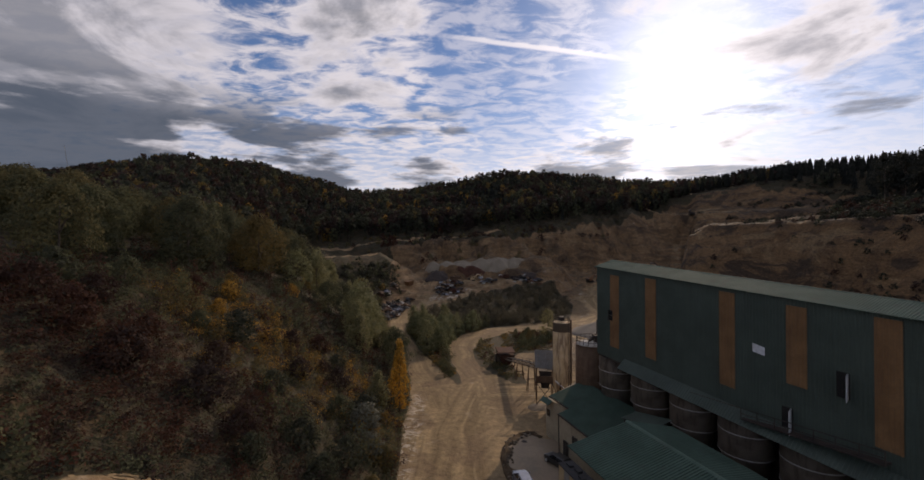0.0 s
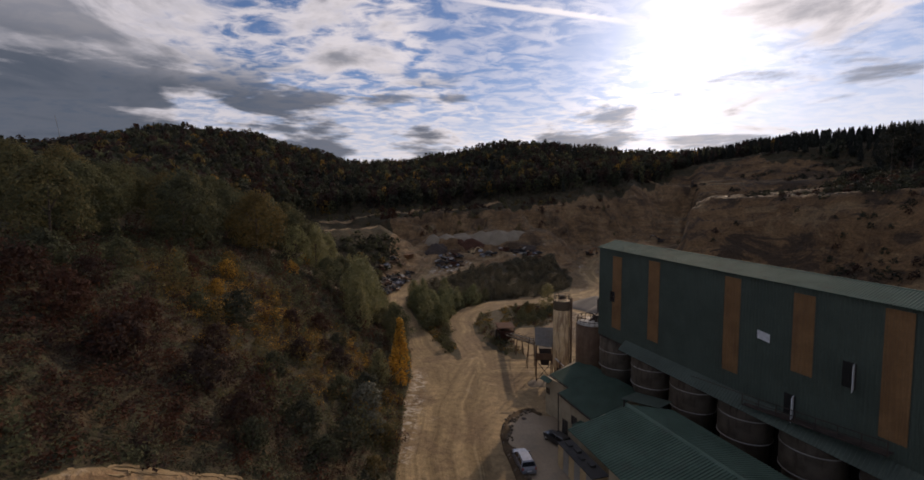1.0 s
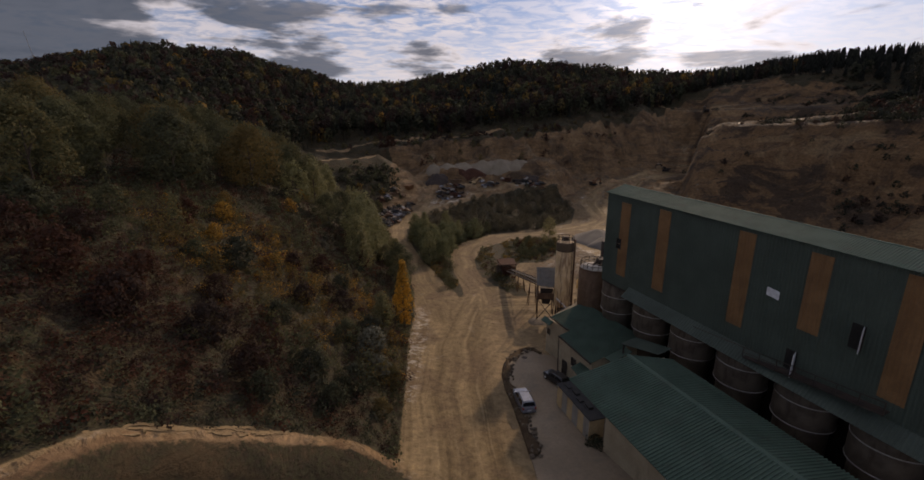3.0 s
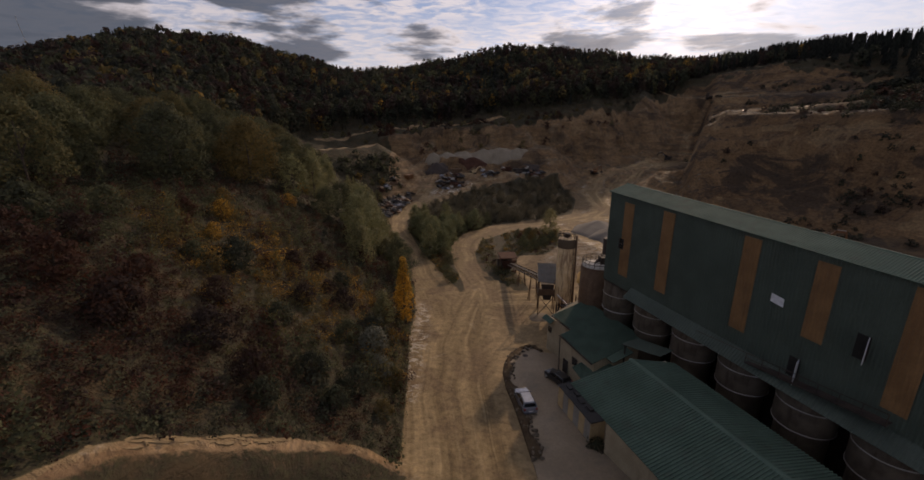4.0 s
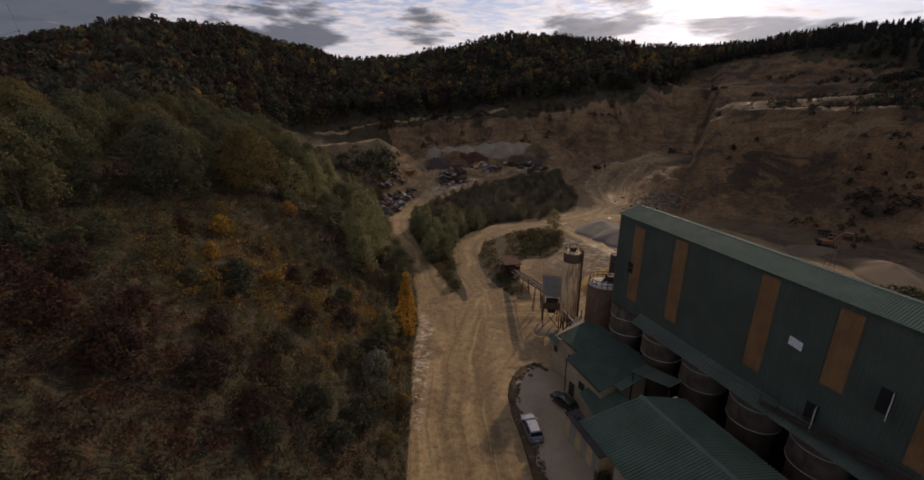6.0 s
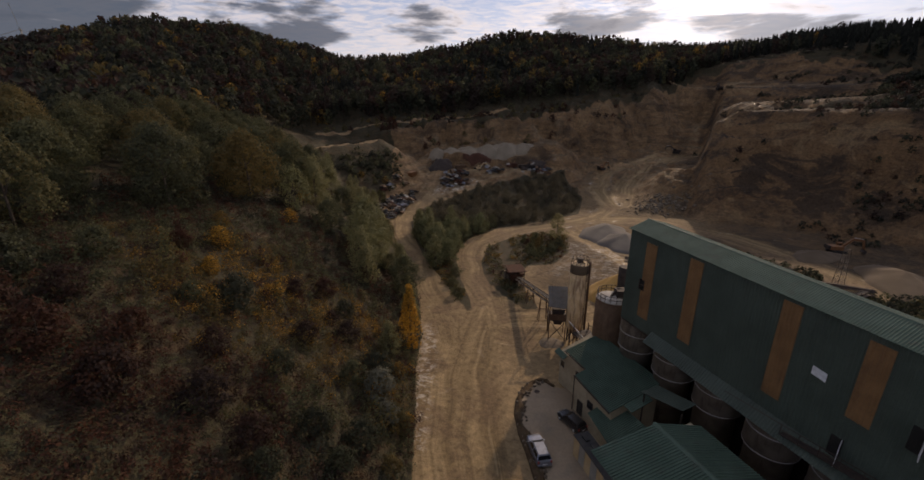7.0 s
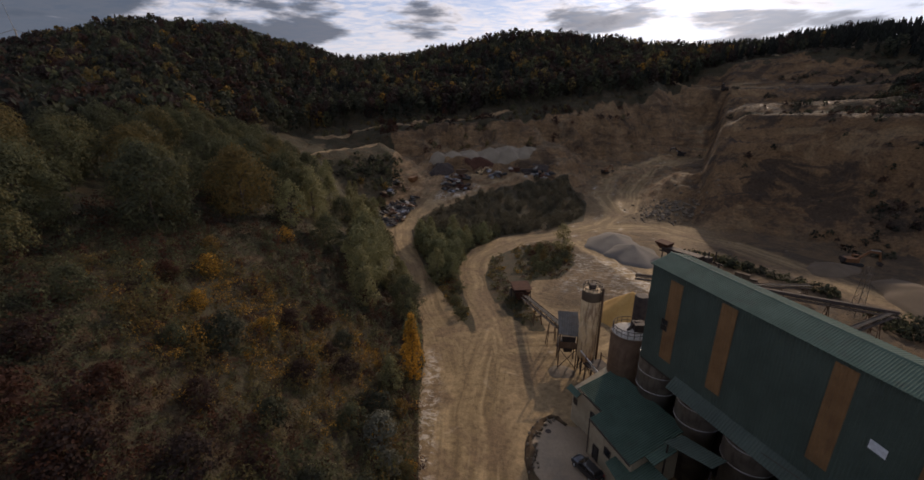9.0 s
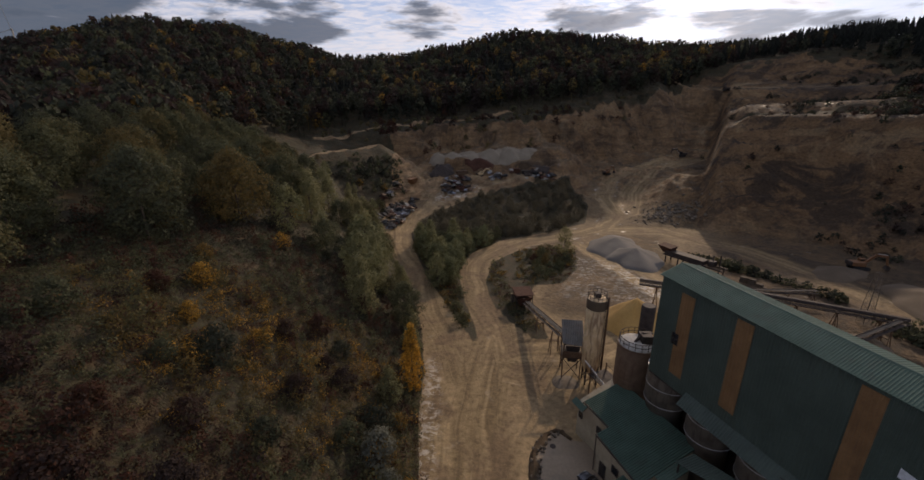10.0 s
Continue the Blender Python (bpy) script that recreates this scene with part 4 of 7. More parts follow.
def build_hall():
    hall = thing("loading_hall", PLANT, "long low hall with a green corrugated gable roof", "industrial building")
    end, f = 42.0, 0.07
    def q(s, n, z):
        return (s, -n, z - f * (s - 15))
    part("roof", ribbed(q(13.9, 16.1, 10.35), q(end, 17.3, 10.05), q(end, 9.2, 12.1), q(15.0, 9.2, 12.1), 0.28, 0.11), "green_roof", hall)
    part("roof", ribbed(q(end, 4.2, 11.2), q(16.3, 4.2, 11.2), q(15.0, 9.2, 12.1), q(end, 9.2, 12.1), 0.28, 0.11), "green_roof", hall)
    part("ridge_cap", hull([q(14.9, 9.5, 12.1), q(end, 9.5, 12.1), q(end, 8.9, 12.1), q(14.9, 8.9, 12.1)], [q(14.9, 9.3, 12.22), q(end, 9.3, 12.22), q(end, 9.1, 12.22), q(14.9, 9.1, 12.22)]), "green_roof", hall)
    part("wall", hull([q(15.4, 12.0, 0), q(end, 12.0, 0), q(end, 11.7, 0), q(15.4, 11.7, 0)], [q(15.4, 12.0, 11.2), q(end, 12.0, 11.2), q(end, 11.7, 11.25), q(15.4, 11.7, 11.25)]), "cream_render", hall)
    part("gable", hull([q(15.5, 11.7, 0), q(15.8, 11.7, 0), q(15.8, 4.6, 0), q(15.5, 4.6, 0)], [q(15.5, 11.7, 11.2), q(15.8, 11.7, 11.2), q(15.8, 4.6, 11.1), q(15.5, 4.6, 11.1)]), "cream_render", hall)
    part("wall", hull([q(15.8, 4.9, 0), q(end, 4.9, 0), q(end, 4.6, 0), q(15.8, 4.6, 0)], [q(15.8, 4.9, 11.1), q(end, 4.9, 11.1), q(end, 4.6, 11.1), q(15.8, 4.6, 11.1)]), "cream_render", hall)
    return hall


build_hall()


def build_annex():
    a = thing("office_annex", PLANT, "cream rendered annex with a stepped green corrugated lean-to roof", "annex building")
    def z(s, n):
        return 8.0 - 0.22 * n - 0.04 * s
    def r(s, n, d=0.0):
        return (s, -n, z(s, n) + d)
    part("roof", ribbed(r(-5.4, 4.6), r(-0.55, 4.6), r(-0.55, -1.7), r(-5.4, -1.7), 0.27, 0.13), "green_roof", a)
    part("roof", ribbed(r(-0.55, 6.5), r(6.9, 6.9), r(6.9, -1.7), r(-0.55, -1.7), 0.27, 0.13), "green_roof", a)
    part("roof", ribbed(r(6.95, 4.8), r(8.3, 4.8), r(8.3, 1.4), r(6.95, 1.4)), "green_roof", a)
    part("porch_roof", ribbed((-7.3, -5.2, 6.0), (-4.9, -5.2, 6.0), (-4.9, -4.4, 6.5), (-7.3, -4.4, 6.5)), "green_roof", a)
    part("wall", hull([(-6.8, -4.3, 0), (-0.5, -4.3, 0), (-0.5, 1.5, 0), (-6.8, 1.5, 0)], [(-6.8, -4.3, 6.2), (-0.5, -4.3, 6.9), (-0.5, 1.5, 7.9), (-6.8, 1.5, 8.1)]), "cream_render", a)
    part("wall", hull([(-0.4, -6.3, 0), (6.8, -6.5, 0), (6.8, 1.5, 0), (-0.4, 1.5, 0)], [(-0.4, -6.3, 6.45), (6.8, -6.5, 6.1), (6.8, 1.5, 7.7), (-0.4, 1.5, 8.0)]), "cream_render", a)
    return a


build_annex()


# ---- near plants ----
def ground_z(x, y):
    return float(land([x], [y])[0])


def plant_mesh(name, data, tint, mat="leaf"):
    v, f = data
    return mesh_of(name, v, f, mat, np.full(len(v), tint, np.float32))


def trunk_mesh(r, height, radius, reach):
    """A tapered, slightly bent trunk with limbs."""
    bm = bmesh.new()
    def limb(points, r0, r1, segs=6):
        rows = []
        for i, p in enumerate(points):
            t = i / (len(points) - 1)
            rad = r0 + (r1 - r0) * t
            rows.append([bm.verts.new((p[0] + rad * math.cos(2 * math.pi * k / segs), p[1] + rad * math.sin(2 * math.pi * k / segs), p[2])) for k in range(segs)])
        for a, b in zip(rows[:-1], rows[1:]):
            for k in range(segs):
                bm.faces.new((a[k], a[(k + 1) % segs], b[(k + 1) % segs], b[k]))
        bm.faces.new(rows[-1])
    bend = r.uniform(-0.3, 0.3, 2)
    axis = [(bend[0] * t * t, bend[1] * t * t, -0.6 + (height * 0.85 + 0.6) * t) for t in (0, 0.3, 0.6, 1.0)]
    limb(axis, radius, radius * 0.25)
    for _ in range(5):
        t = r.uniform(0.25, 0.7)
        a = r.uniform(0, 2 * math.pi)
        z = height * 0.85 * t
        q = reach * r.uniform(0.5, 0.9)
        limb([(bend[0] * t * t, bend[1] * t * t, z), (0.5 * q * math.cos(a), 0.5 * q * math.sin(a), z + 0.18 * height), (q * math.cos(a), q * math.sin(a), z + 0.28 * height)], radius * 0.45, radius * 0.1, 5)
    me = bpy.data.meshes.new("trunk")
    bm.to_mesh(me)
    bm.free()
    me.materials.append(MATS["bark"])
    return me


def plant(name, label, category, group, crown_me, trunk_me, x, y, z, size, turn):
    ob = new(name)
    ob.empty_display_size = 0.3
    ob.matrix_world = pose(x, y, z, 0, 0, turn) @ Matrix.Scale(size, 4)
    tagged(ob, label, category, group)
    for part_name, me in (("trunk", trunk_me), ("crown", crown_me)):
        c = new(part_name, me)
        c.parent = ob
    return ob


def wood_zone(x, y):
    """Positive inside the thicket of the west slope."""
    foot = np.interp(y, FOOT_Y, FOOT_X)
    up = foot - x
    top = up - np.interp(y, [30, 45, 60, 75, 88, 104, 124], [52, 49, 46, 42, 35, 20, 2.0])
    belt = np.minimum(up - 1.2, np.interp(y, [36, 46, 60, 80, 100], [2, 6, 7.5, 9.5, 20]) - up)
    return np.maximum(top, belt)


def near_woods():
    r = np.random.default_rng(11)
    kinds = []
    for i in range(7):
        h, wd = r.uniform(12, 14.5), r.uniform(12, 15)
        kinds.append((plant_mesh("crown", crown(r, 58, 112, wd, h, 0.40, 0.140, 0.06), [0.44, 0.47, 0.50, 0.52, 0.54, 0.41, 0.57][i]), trunk_mesh(r, h, 0.2, wd * 0.4)))
    pale = [(plant_mesh("crown", crown(r, 46, 64, wd, h, 0.40, 0.15, 0.04, tp), t, "willow_leaf"), trunk_mesh(r, h, 0.16, wd * 0.35)) for t, wd, h, tp in ((0.3, 9.0, 11.5, 0.2), (0.5, 8.0, 12.5, 0.4), (0.75, 7.0, 10.5, 0.45))]
    x, y = jitter_grid(-118, -6, 36, 215, 9.6, r)
    # the willow belt stands closer
    bx, by = jitter_grid(-50, -6, 62, 172, 6.8, r)
    belt = np.abs(np.interp(by, FOOT_Y, FOOT_X) - bx - 8) < 5.5
    x, y = np.append(x, bx[belt]), np.append(y, by[belt])
    z = land(x, y)
    zone = wood_zone(x, y)
    dx, dy = x - HUB[0], y - HUB[1]
    far = forest_foot(x, y)
    keep = (zone > 0) & (far < 2) & (np.hypot(x + 10.2, y - 71) > 4.5) & (np.degrees(np.arctan2(dx, dy)) > -62)
    x, y, z, zone = x[keep], y[keep], z[keep], zone[keep]
    foot = np.interp(y, FOOT_Y, FOOT_X)
    up = foot - x
    size = r.uniform(0.64, 1.26, len(x)) * np.interp(up, [1, 5, 14, 40, 70], [0.46, 0.66, 0.92, 0.98, 1.10]) * np.interp(y, [44, 62, 80], [0.62, 0.8, 1.0]) ** (up < 30)
    size = np.minimum(size, np.interp(up, [34, 48], [1.3, 0.92]))
    size = np.minimum(size, np.interp(y, [150, 165, 180, 195, 210], [15, 12.5, 8.5, 5, 2.5]) / 13.0)
    near = np.argsort(np.hypot(x, y - 15) - 70 * ((up < 28) & (y > 58) & (y < 165)))[:130]
    single = np.zeros(len(x), bool)
    single[near] = True
    for i in near:
        if (up[i] < 19 and y[i] > 58 or up[i] < 30 and y[i] > 78) and r.uniform() < 0.78:
            k = pale[int(r.integers(0, 3))]
            plant("tree", "pale yellow-green willow beside the haul road", "tree", "trees of the west slope", k[0], k[1], x[i], y[i], z[i] - 0.2, size[i] * r.uniform(0.95, 1.25), r.uniform(0, 360))
            continue
        k = kinds[int(r.integers(0, 7))]
        plant("tree", "rounded willow or birch in olive autumn leaf on the slope", "tree", "trees of the west slope", k[0], k[1], x[i], y[i], z[i] - 0.2, size[i], r.uniform(0, 360))
    rest = ~single
    blocks = [crown(r, 48, 46, 12.5, 13.0, 0.66, 0.15, 0.06) for _ in range(4)]
    m = int(rest.sum())
    scatter("thicket", blocks, x[rest], y[rest], z[rest] - 0.2, r.integers(0, 4, m), 1.08 * size[rest], r.normal(0.47, 0.05, m), "dense olive-green thicket further up the slope", "thicket", r)


near_woods()


def undergrowth():
    """Tall weeds, brambles and saplings over the open slope."""
    r = np.random.default_rng(21)
    tufts = []
    for i in range(6):
        n = 62
        a, q = r.uniform(0, 2 * math.pi, n), np.sqrt(r.uniform(0, 1, n)) * 0.9
        pts = np.stack([q * np.cos(a), q * np.sin(a), r.uniform(0.05, 1.0, n) * (1.25 - 0.5 * q)], -1)
        tufts.append(leaves(pts, 0.25, r, np.stack([0.7 * np.cos(a), 0.7 * np.sin(a), np.full(n, 0.7)], -1)))
    tall = []
    for i in range(3):
        n = 60
        a, q = r.uniform(0, 2 * math.pi, n), np.sqrt(r.uniform(0, 1, n)) * 0.55
        pts = np.stack([q * np.cos(a), q * np.sin(a), r.uniform(0.1, 2.6, n)], -1)
        tall.append(leaves(pts, 0.24, r, np.stack([np.cos(a), np.sin(a), np.full(n, 0.45)], -1)))
    x, y = jitter_grid(-62, -5, 14, 108, 0.95, r)
    ok = (green_mask(x, y) > 0.6) & (np.interp(y, FOOT_Y, FOOT_X) - x > -0.3)
    x, y = x[ok], y[ok]
    z = land(x, y)
    clump = wave(x, y, 15, 3.0) + 0.6 * wave(x, y, 6, 8.0)
    kind = np.where(clump + r.normal(0, 0.3, len(x)) > 0.55, 6 + r.integers(0, 3, len(x)), r.integers(0, 6, len(x)))
    size = r.uniform(0.6, 1.25, len(x)) * np.clip(1.0 + 0.5 * clump, 0.5, 1.6)
    gold = smooth(np.hypot((x + 32) / 1.4, y - 64), 26, 8)
    red = smooth(np.hypot(x + 34, (y - 40) * 1.2), 18, 6)
    tint = np.clip(0.36 + 0.10 * wave(x, y, 19, 5.0) + 0.09 * wave(x, y, 7, 1.0) + 0.245 * gold - 0.10 * smooth(-x, 36, 46) + r.normal(0, 0.05, len(x)), 0.2, 0.65)
    tint = np.where(r.uniform(size=len(x)) < 0.6 * red + 0.34 - 0.14 * gold, r.uniform(0.855, 0.97, len(x)), tint)
    scatter("undergrowth", tufts + tall, x, y, z - 0.1, kind, size, tint, "tangled autumn weeds, brambles and saplings on the slope", "undergrowth", r)


undergrowth()


def shrubs():
    r = np.random.default_rng(5)
    looks = {
        "grey": (0.30, "round grey-green willow shrub among the weeds"),
        "silver": (0.4, "pale silver-leaved willow shrub at the foot of the slope"),
        "red": (0.93, "russet-red autumn shrub among the weeds"),
        "gold": (0.63, "yellow-leaved shrub among the weeds"),
        "dark": (0.40, "dark green bush among the weeds"),
        "twig": (0.99, "nearly bare brown shrub among the weeds"),
    }
    kinds = {}
    for name, (tint, label) in looks.items():
        kinds[name] = [(plant_mesh("crown", crown(r, 34, 40, 4.6, 3.6, 0.30, 0.17, 0.03), tint, "silver_leaf" if name == "silver" else "leaf"), trunk_mesh(r, 3.2, 0.1, 1.4)) for _ in range(2)]
    spots = [("grey", -32.3, 59.4, 1.35), ("silver", -13.5, 56.4, 1.25), ("silver", -11.6, 53.2, 0.8), ("grey", -14.5, 61.0, 1.1), ("grey", -13.5, 47.5, 1.0), ("grey", -18, 46, 0.9), ("dark", -24, 52, 0.9), ("red", -39, 41, 1.2), ("red", -33, 40, 1.15),
             ("red", -42, 47, 1.0), ("red", -36, 47, 0.8), ("twig", -27, 43, 1.1), ("twig", -22, 41, 1.0), ("red", -29, 70, 0.8), ("red", -26, 75, 0.9), ("twig", -24, 60, 0.9), ("gold", -31, 66, 0.6),
             ("gold", -38, 64, 0.7), ("gold", -41, 72, 0.9), ("red", -43, 66, 0.8), ("dark", -46, 56, 1.1), ("gold", -44, 78, 0.7), ("dark", -36, 56, 0.7), ("twig", -20, 66, 0.9), ("dark", -17, 57, 0.9),
             ("grey", -22, 72, 0.8), ("twig", -30, 50, 0.9), ("dark", -48, 48, 1.2), ("twig", -44, 42, 1.1), ("red", -47, 40, 1.2), ("dark", -14.5, 43, 0.8), ("gold", -10, 46, 0.6), ("gold", -9.5, 55, 0.5),
             ("dark", -20, 39, 0.8), ("gold", -12, 64, 0.6), ("red", -23, 68, 0.6), ("gold", -53, 84, 1.0), ("gold", -40, 96, 0.9), ("gold", -46, 120, 0.9), ("gold", -36, 132, 0.9)]
    for k, x, y, size in spots:
        z = float(land([x], [y])[0])
        c, t = kinds[k][int(r.integers(0, 2))]
        plant("shrub", looks[k][1], "shrub", "shrubs of the west slope", c, t, x, y, z - 0.15, size, r.uniform(0, 360))


shrubs()


def golden_birch():
    r = np.random.default_rng(8)
    h = 14.0
    me = plant_mesh("crown", crown(r, 70, 46, 5.4, h, 0.34, 0.17, 0.05, spire=True), 0.74)
    plant("birch_tree", "slender birch in bright golden-yellow autumn leaf", "tree", "", me, trunk_mesh(r, h, 0.16, 1.2), -11.2, 73.5, float(land([-11.2], [73.5])[0]) - 0.2, 1.0, 40)
    small = plant_mesh("crown", crown(r, 34, 36, 3.6, 8.5, 0.32, 0.17, 0.05, spire=True), 0.68)
    plant("birch_tree", "young birch in yellow-green autumn leaf", "tree", "", small, trunk_mesh(r, 8.0, 0.1, 0.9), -12.6, 78.0, float(land([-12.6], [78.0])[0]) - 0.2, 1.0, 120)


golden_birch()


def ridge_pines():
    r = np.random.default_rng(77)
    for x, y, h in ((214, 207, 31), (218, 201, 27), (226, 197, 28), (222, 212, 24), (236, 188, 22)):
        me = plant_mesh("crown", crown(r, 22, 60, h * 0.36, h, 1.0, 0.2, 0.38), 0.08)
        plant("pine_tree", "tall dark pine on the ridge above the quarry", "tree", "pines on the quarry ridge", me, trunk_mesh(r, h, 0.35, h * 0.12), x, y, float(land([x], [y])[0]) - 0.3, 1.0, r.uniform(0, 360))


ridge_pines()


def island_plants():
    r = np.random.default_rng(31)
    kinds = [(plant_mesh("crown", crown(r, 20, 36, wd, h, 0.50, 0.19, 0.03, tp), t, "scrub_leaf" if t < 0.4 else "leaf"), trunk_mesh(r, h * 0.9, 0.14, wd * 0.28)) for t, wd, h, tp in ((0.48, 6.8, 4.6, 0.0), (0.53, 5.4, 6.6, 0.45), (0.45, 7.4, 5.2, 0.2), (0.60, 4.6, 6.2, 0.5), (0.94, 5.6, 4.6, 0.1), (0.30, 7.2, 5.4, 0.1), (0.36, 6.2, 6.2, 0.3), (0.24, 7.6, 5.0, 0.0))]
    x, y = jitter_grid(-26, 60, 92, 236, 3.5, r)
    deep = np.maximum(inside(x, y, ISLAND_WEST), inside(x, y, ISLAND_EAST))
    keep = (deep > np.where(y < 112, 0.5, 1.3)) & ((y < 214) | (x > 20)) & ~((inside(x, y, ISLAND_EAST) > 0) & ((x < 17) | (y < 124) | (y > 147)) & (r.uniform(size=len(x)) < 0.95))
    keep &= (road_mask(x, y)[0] < 0.25) 
    tall_kinds = [(plant_mesh("crown", crown(r, 40, 46, wd, h, 0.46, 0.17, 0.04, tp), t, "willow_leaf"), trunk_mesh(r, h * 0.9, 0.15, wd * 0.3)) for t, wd, h, tp in ((0.1, 8.0, 10.5, 0.2), (0.4, 6.6, 11.5, 0.4), (0.0, 7.6, 9.0, 0.1))]
    for px, py in zip(x[keep], y[keep]):
        east = inside(np.array([px]), np.array([py]), ISLAND_EAST)[0] > 0
        if 114 < py < 158 and not east and r.uniform() < 0.6:
            k = tall_kinds[int(r.integers(0, 3))]
            plant("tree", "olive-green willow tree on the strip between the haul roads", "tree", "trees between the haul roads", k[0], k[1], px, py, ground_z(px, py) - 0.2, r.uniform(0.62, 1.02), r.uniform(0, 360))
            continue
        tall = 0.62 if east or py < 114 else (0.85 if py < 182 else 0.6)
        k = kinds[int(r.choice(5, p=[0.34, 0.24, 0.30, 0.08, 0.04]))] if py < 165 else kinds[5 + int(r.integers(0, 3))]
        plant("bush", "dull olive-brown bush on the weedy strip between the haul roads", "bush", "bushes between the haul roads", k[0], k[1], px, py, ground_z(px, py) - 0.2, tall * r.uniform(0.55, 1.15), r.uniform(0, 360))
    me = plant_mesh("crown", crown(r, 34, 40, 5.6, 8.6, 0.42, 0.18, 0.04), 0.9, "willow_leaf")
    plant("tree", "small pale yellow-green tree beside the haul road", "tree", "", me, trunk_mesh(r, 8.0, 0.13, 1.6), 30.5, 145.5, float(land([30.5], [145.5])[0]) - 0.2, 1.22, 0)
    x, y = jitter_grid(-22, 40, 92, 160, 1.3, r)
    keep = (np.maximum(inside(x, y, ISLAND_WEST), inside(x, y, ISLAND_EAST)) > 0.2) & (road_mask(x, y)[0] < 0.3) & ~((inside(x, y, ISLAND_EAST) > 0) & (r.uniform(size=len(x)) < 0.4))
    x, y = x[keep], y[keep]
    n = 30
    tufts = []
    for i in range(3):
        pts = np.stack([r.normal(0, 0.5, n), r.normal(0, 0.5, n), r.uniform(0.05, 0.9, n)], -1)
        tufts.append(leaves(pts, 0.45, r))
    scatter("weeds", tufts, x, y, land(x, y) - 0.05, r.integers(0, 3, len(x)), r.uniform(0.6, 1.2, len(x)), np.where(r.uniform(size=len(x)) < 0.15, r.uniform(0.86, 1.0, len(x)), np.clip(r.normal(0.56, 0.07, len(x)), 0.4, 0.66)), "brown and green weeds between the roads", "weeds", r)


island_plants()


# ---- plant yard ----
worn("tower_steel", (0.62, 0.44, 0.23), (0.74, 0.56, 0.33), 0.8, 0.75, 0.0, (0.15, 0.065, 0.030), 0.72, 7.0, 0.4, 0.45)
worn("red_steel", (0.065, 0.030, 0.020), (0.095, 0.044, 0.028), 0.8, 0.85, 0.0, (0.05, 0.025, 0.018), 0.5, 7.0, 0.15)
worn("orange_paint", (0.16, 0.072, 0.028), (0.21, 0.095, 0.035), 0.8, 0.55, 0.0, (0.12, 0.06, 0.03), 0.4, 7.0)
worn("shed_sheet", (0.115, 0.110, 0.098), (0.155, 0.148, 0.132), 0.8, 0.7, 0.0, (0.13, 0.085, 0.05), 0.5, 7.0)
worn("rubber", (0.02, 0.02, 0.02), (0.03, 0.029, 0.028), 1.0, 0.85)
worn("stone", (0.105, 0.082, 0.058), (0.17, 0.138, 0.10), 0.7, 0.9, 0.0, (0.09, 0.075, 0.055), 0.5, 3.0)
worn("sandstone", (0.22, 0.155, 0.078), (0.28, 0.20, 0.105), 0.8, 0.92, 0.0, (0.16, 0.105, 0.05), 0.5, 4.0)
worn("soil", (0.055, 0.038, 0.024), (0.095, 0.066, 0.04), 0.6, 0.95, 0.0, (0.05, 0.05, 0.025), 0.5, 4.0, 0.1)
worn("gravel_dull", (0.092, 0.066, 0.040), (0.125, 0.092, 0.060), 0.12, 0.95, 0.0, (0.075, 0.06, 0.045), 0.5, 3.5)
worn("gravel_grey", (0.125, 0.112, 0.096), (0.165, 0.148, 0.126), 0.12, 0.95, 0.0, (0.14, 0.125, 0.105), 0.5, 3.5)
worn("gravel_pale", (0.20, 0.165, 0.118), (0.25, 0.21, 0.152), 0.12, 0.95, 0.0, (0.24, 0.20, 0.15), 0.5, 3.5)
worn("sand_yellow", (0.42, 0.25, 0.075), (0.52, 0.32, 0.105), 0.15, 0.95, 0.0, (0.24, 0.14, 0.055), 0.5, 3.0)


def plain(name, colour, rough, metal=0.0, spec=0.5, coat=0.0):
    m, n = material(name)
    p = n.add("ShaderNodeTexCoord").outputs["Object"]
    v = n.step(n.noise(p, 3.0, 4.0), 0.3, 0.7, 0.8, 1.1)
    b = principled(n, n.mix(1.0, rgb(*colour), n.xyz(v, v, v), "MULTIPLY"), rough, metal, None, spec=spec)
    b.inputs["Coat Weight"].default_value = coat
    return m


worn("pale_dust", (0.38, 0.355, 0.31), (0.50, 0.47, 0.42), 1.2, 0.9, 0.0, (0.20, 0.15, 0.10), 0.5, 6.0)
plain("car_silver", (0.20, 0.215, 0.25), 0.35, 0.45, 0.5, 0.6)
plain("car_black", (0.012, 0.013, 0.016), 0.3, 0.1, 0.5, 0.7)
plain("car_glass", (0.012, 0.014, 0.017), 0.12, 0.0, 0.6)
plain("tyre", (0.018, 0.018, 0.018), 0.85)
plain("lamp_red", (0.25, 0.02, 0.015), 0.3)
plain("lamp_clear", (0.55, 0.55, 0.52), 0.2, 0.2)
plain("window_dark", (0.02, 0.022, 0.024), 0.2, 0.0, 0.6)
plain("plate_white", (0.62, 0.63, 0.64), 0.5)


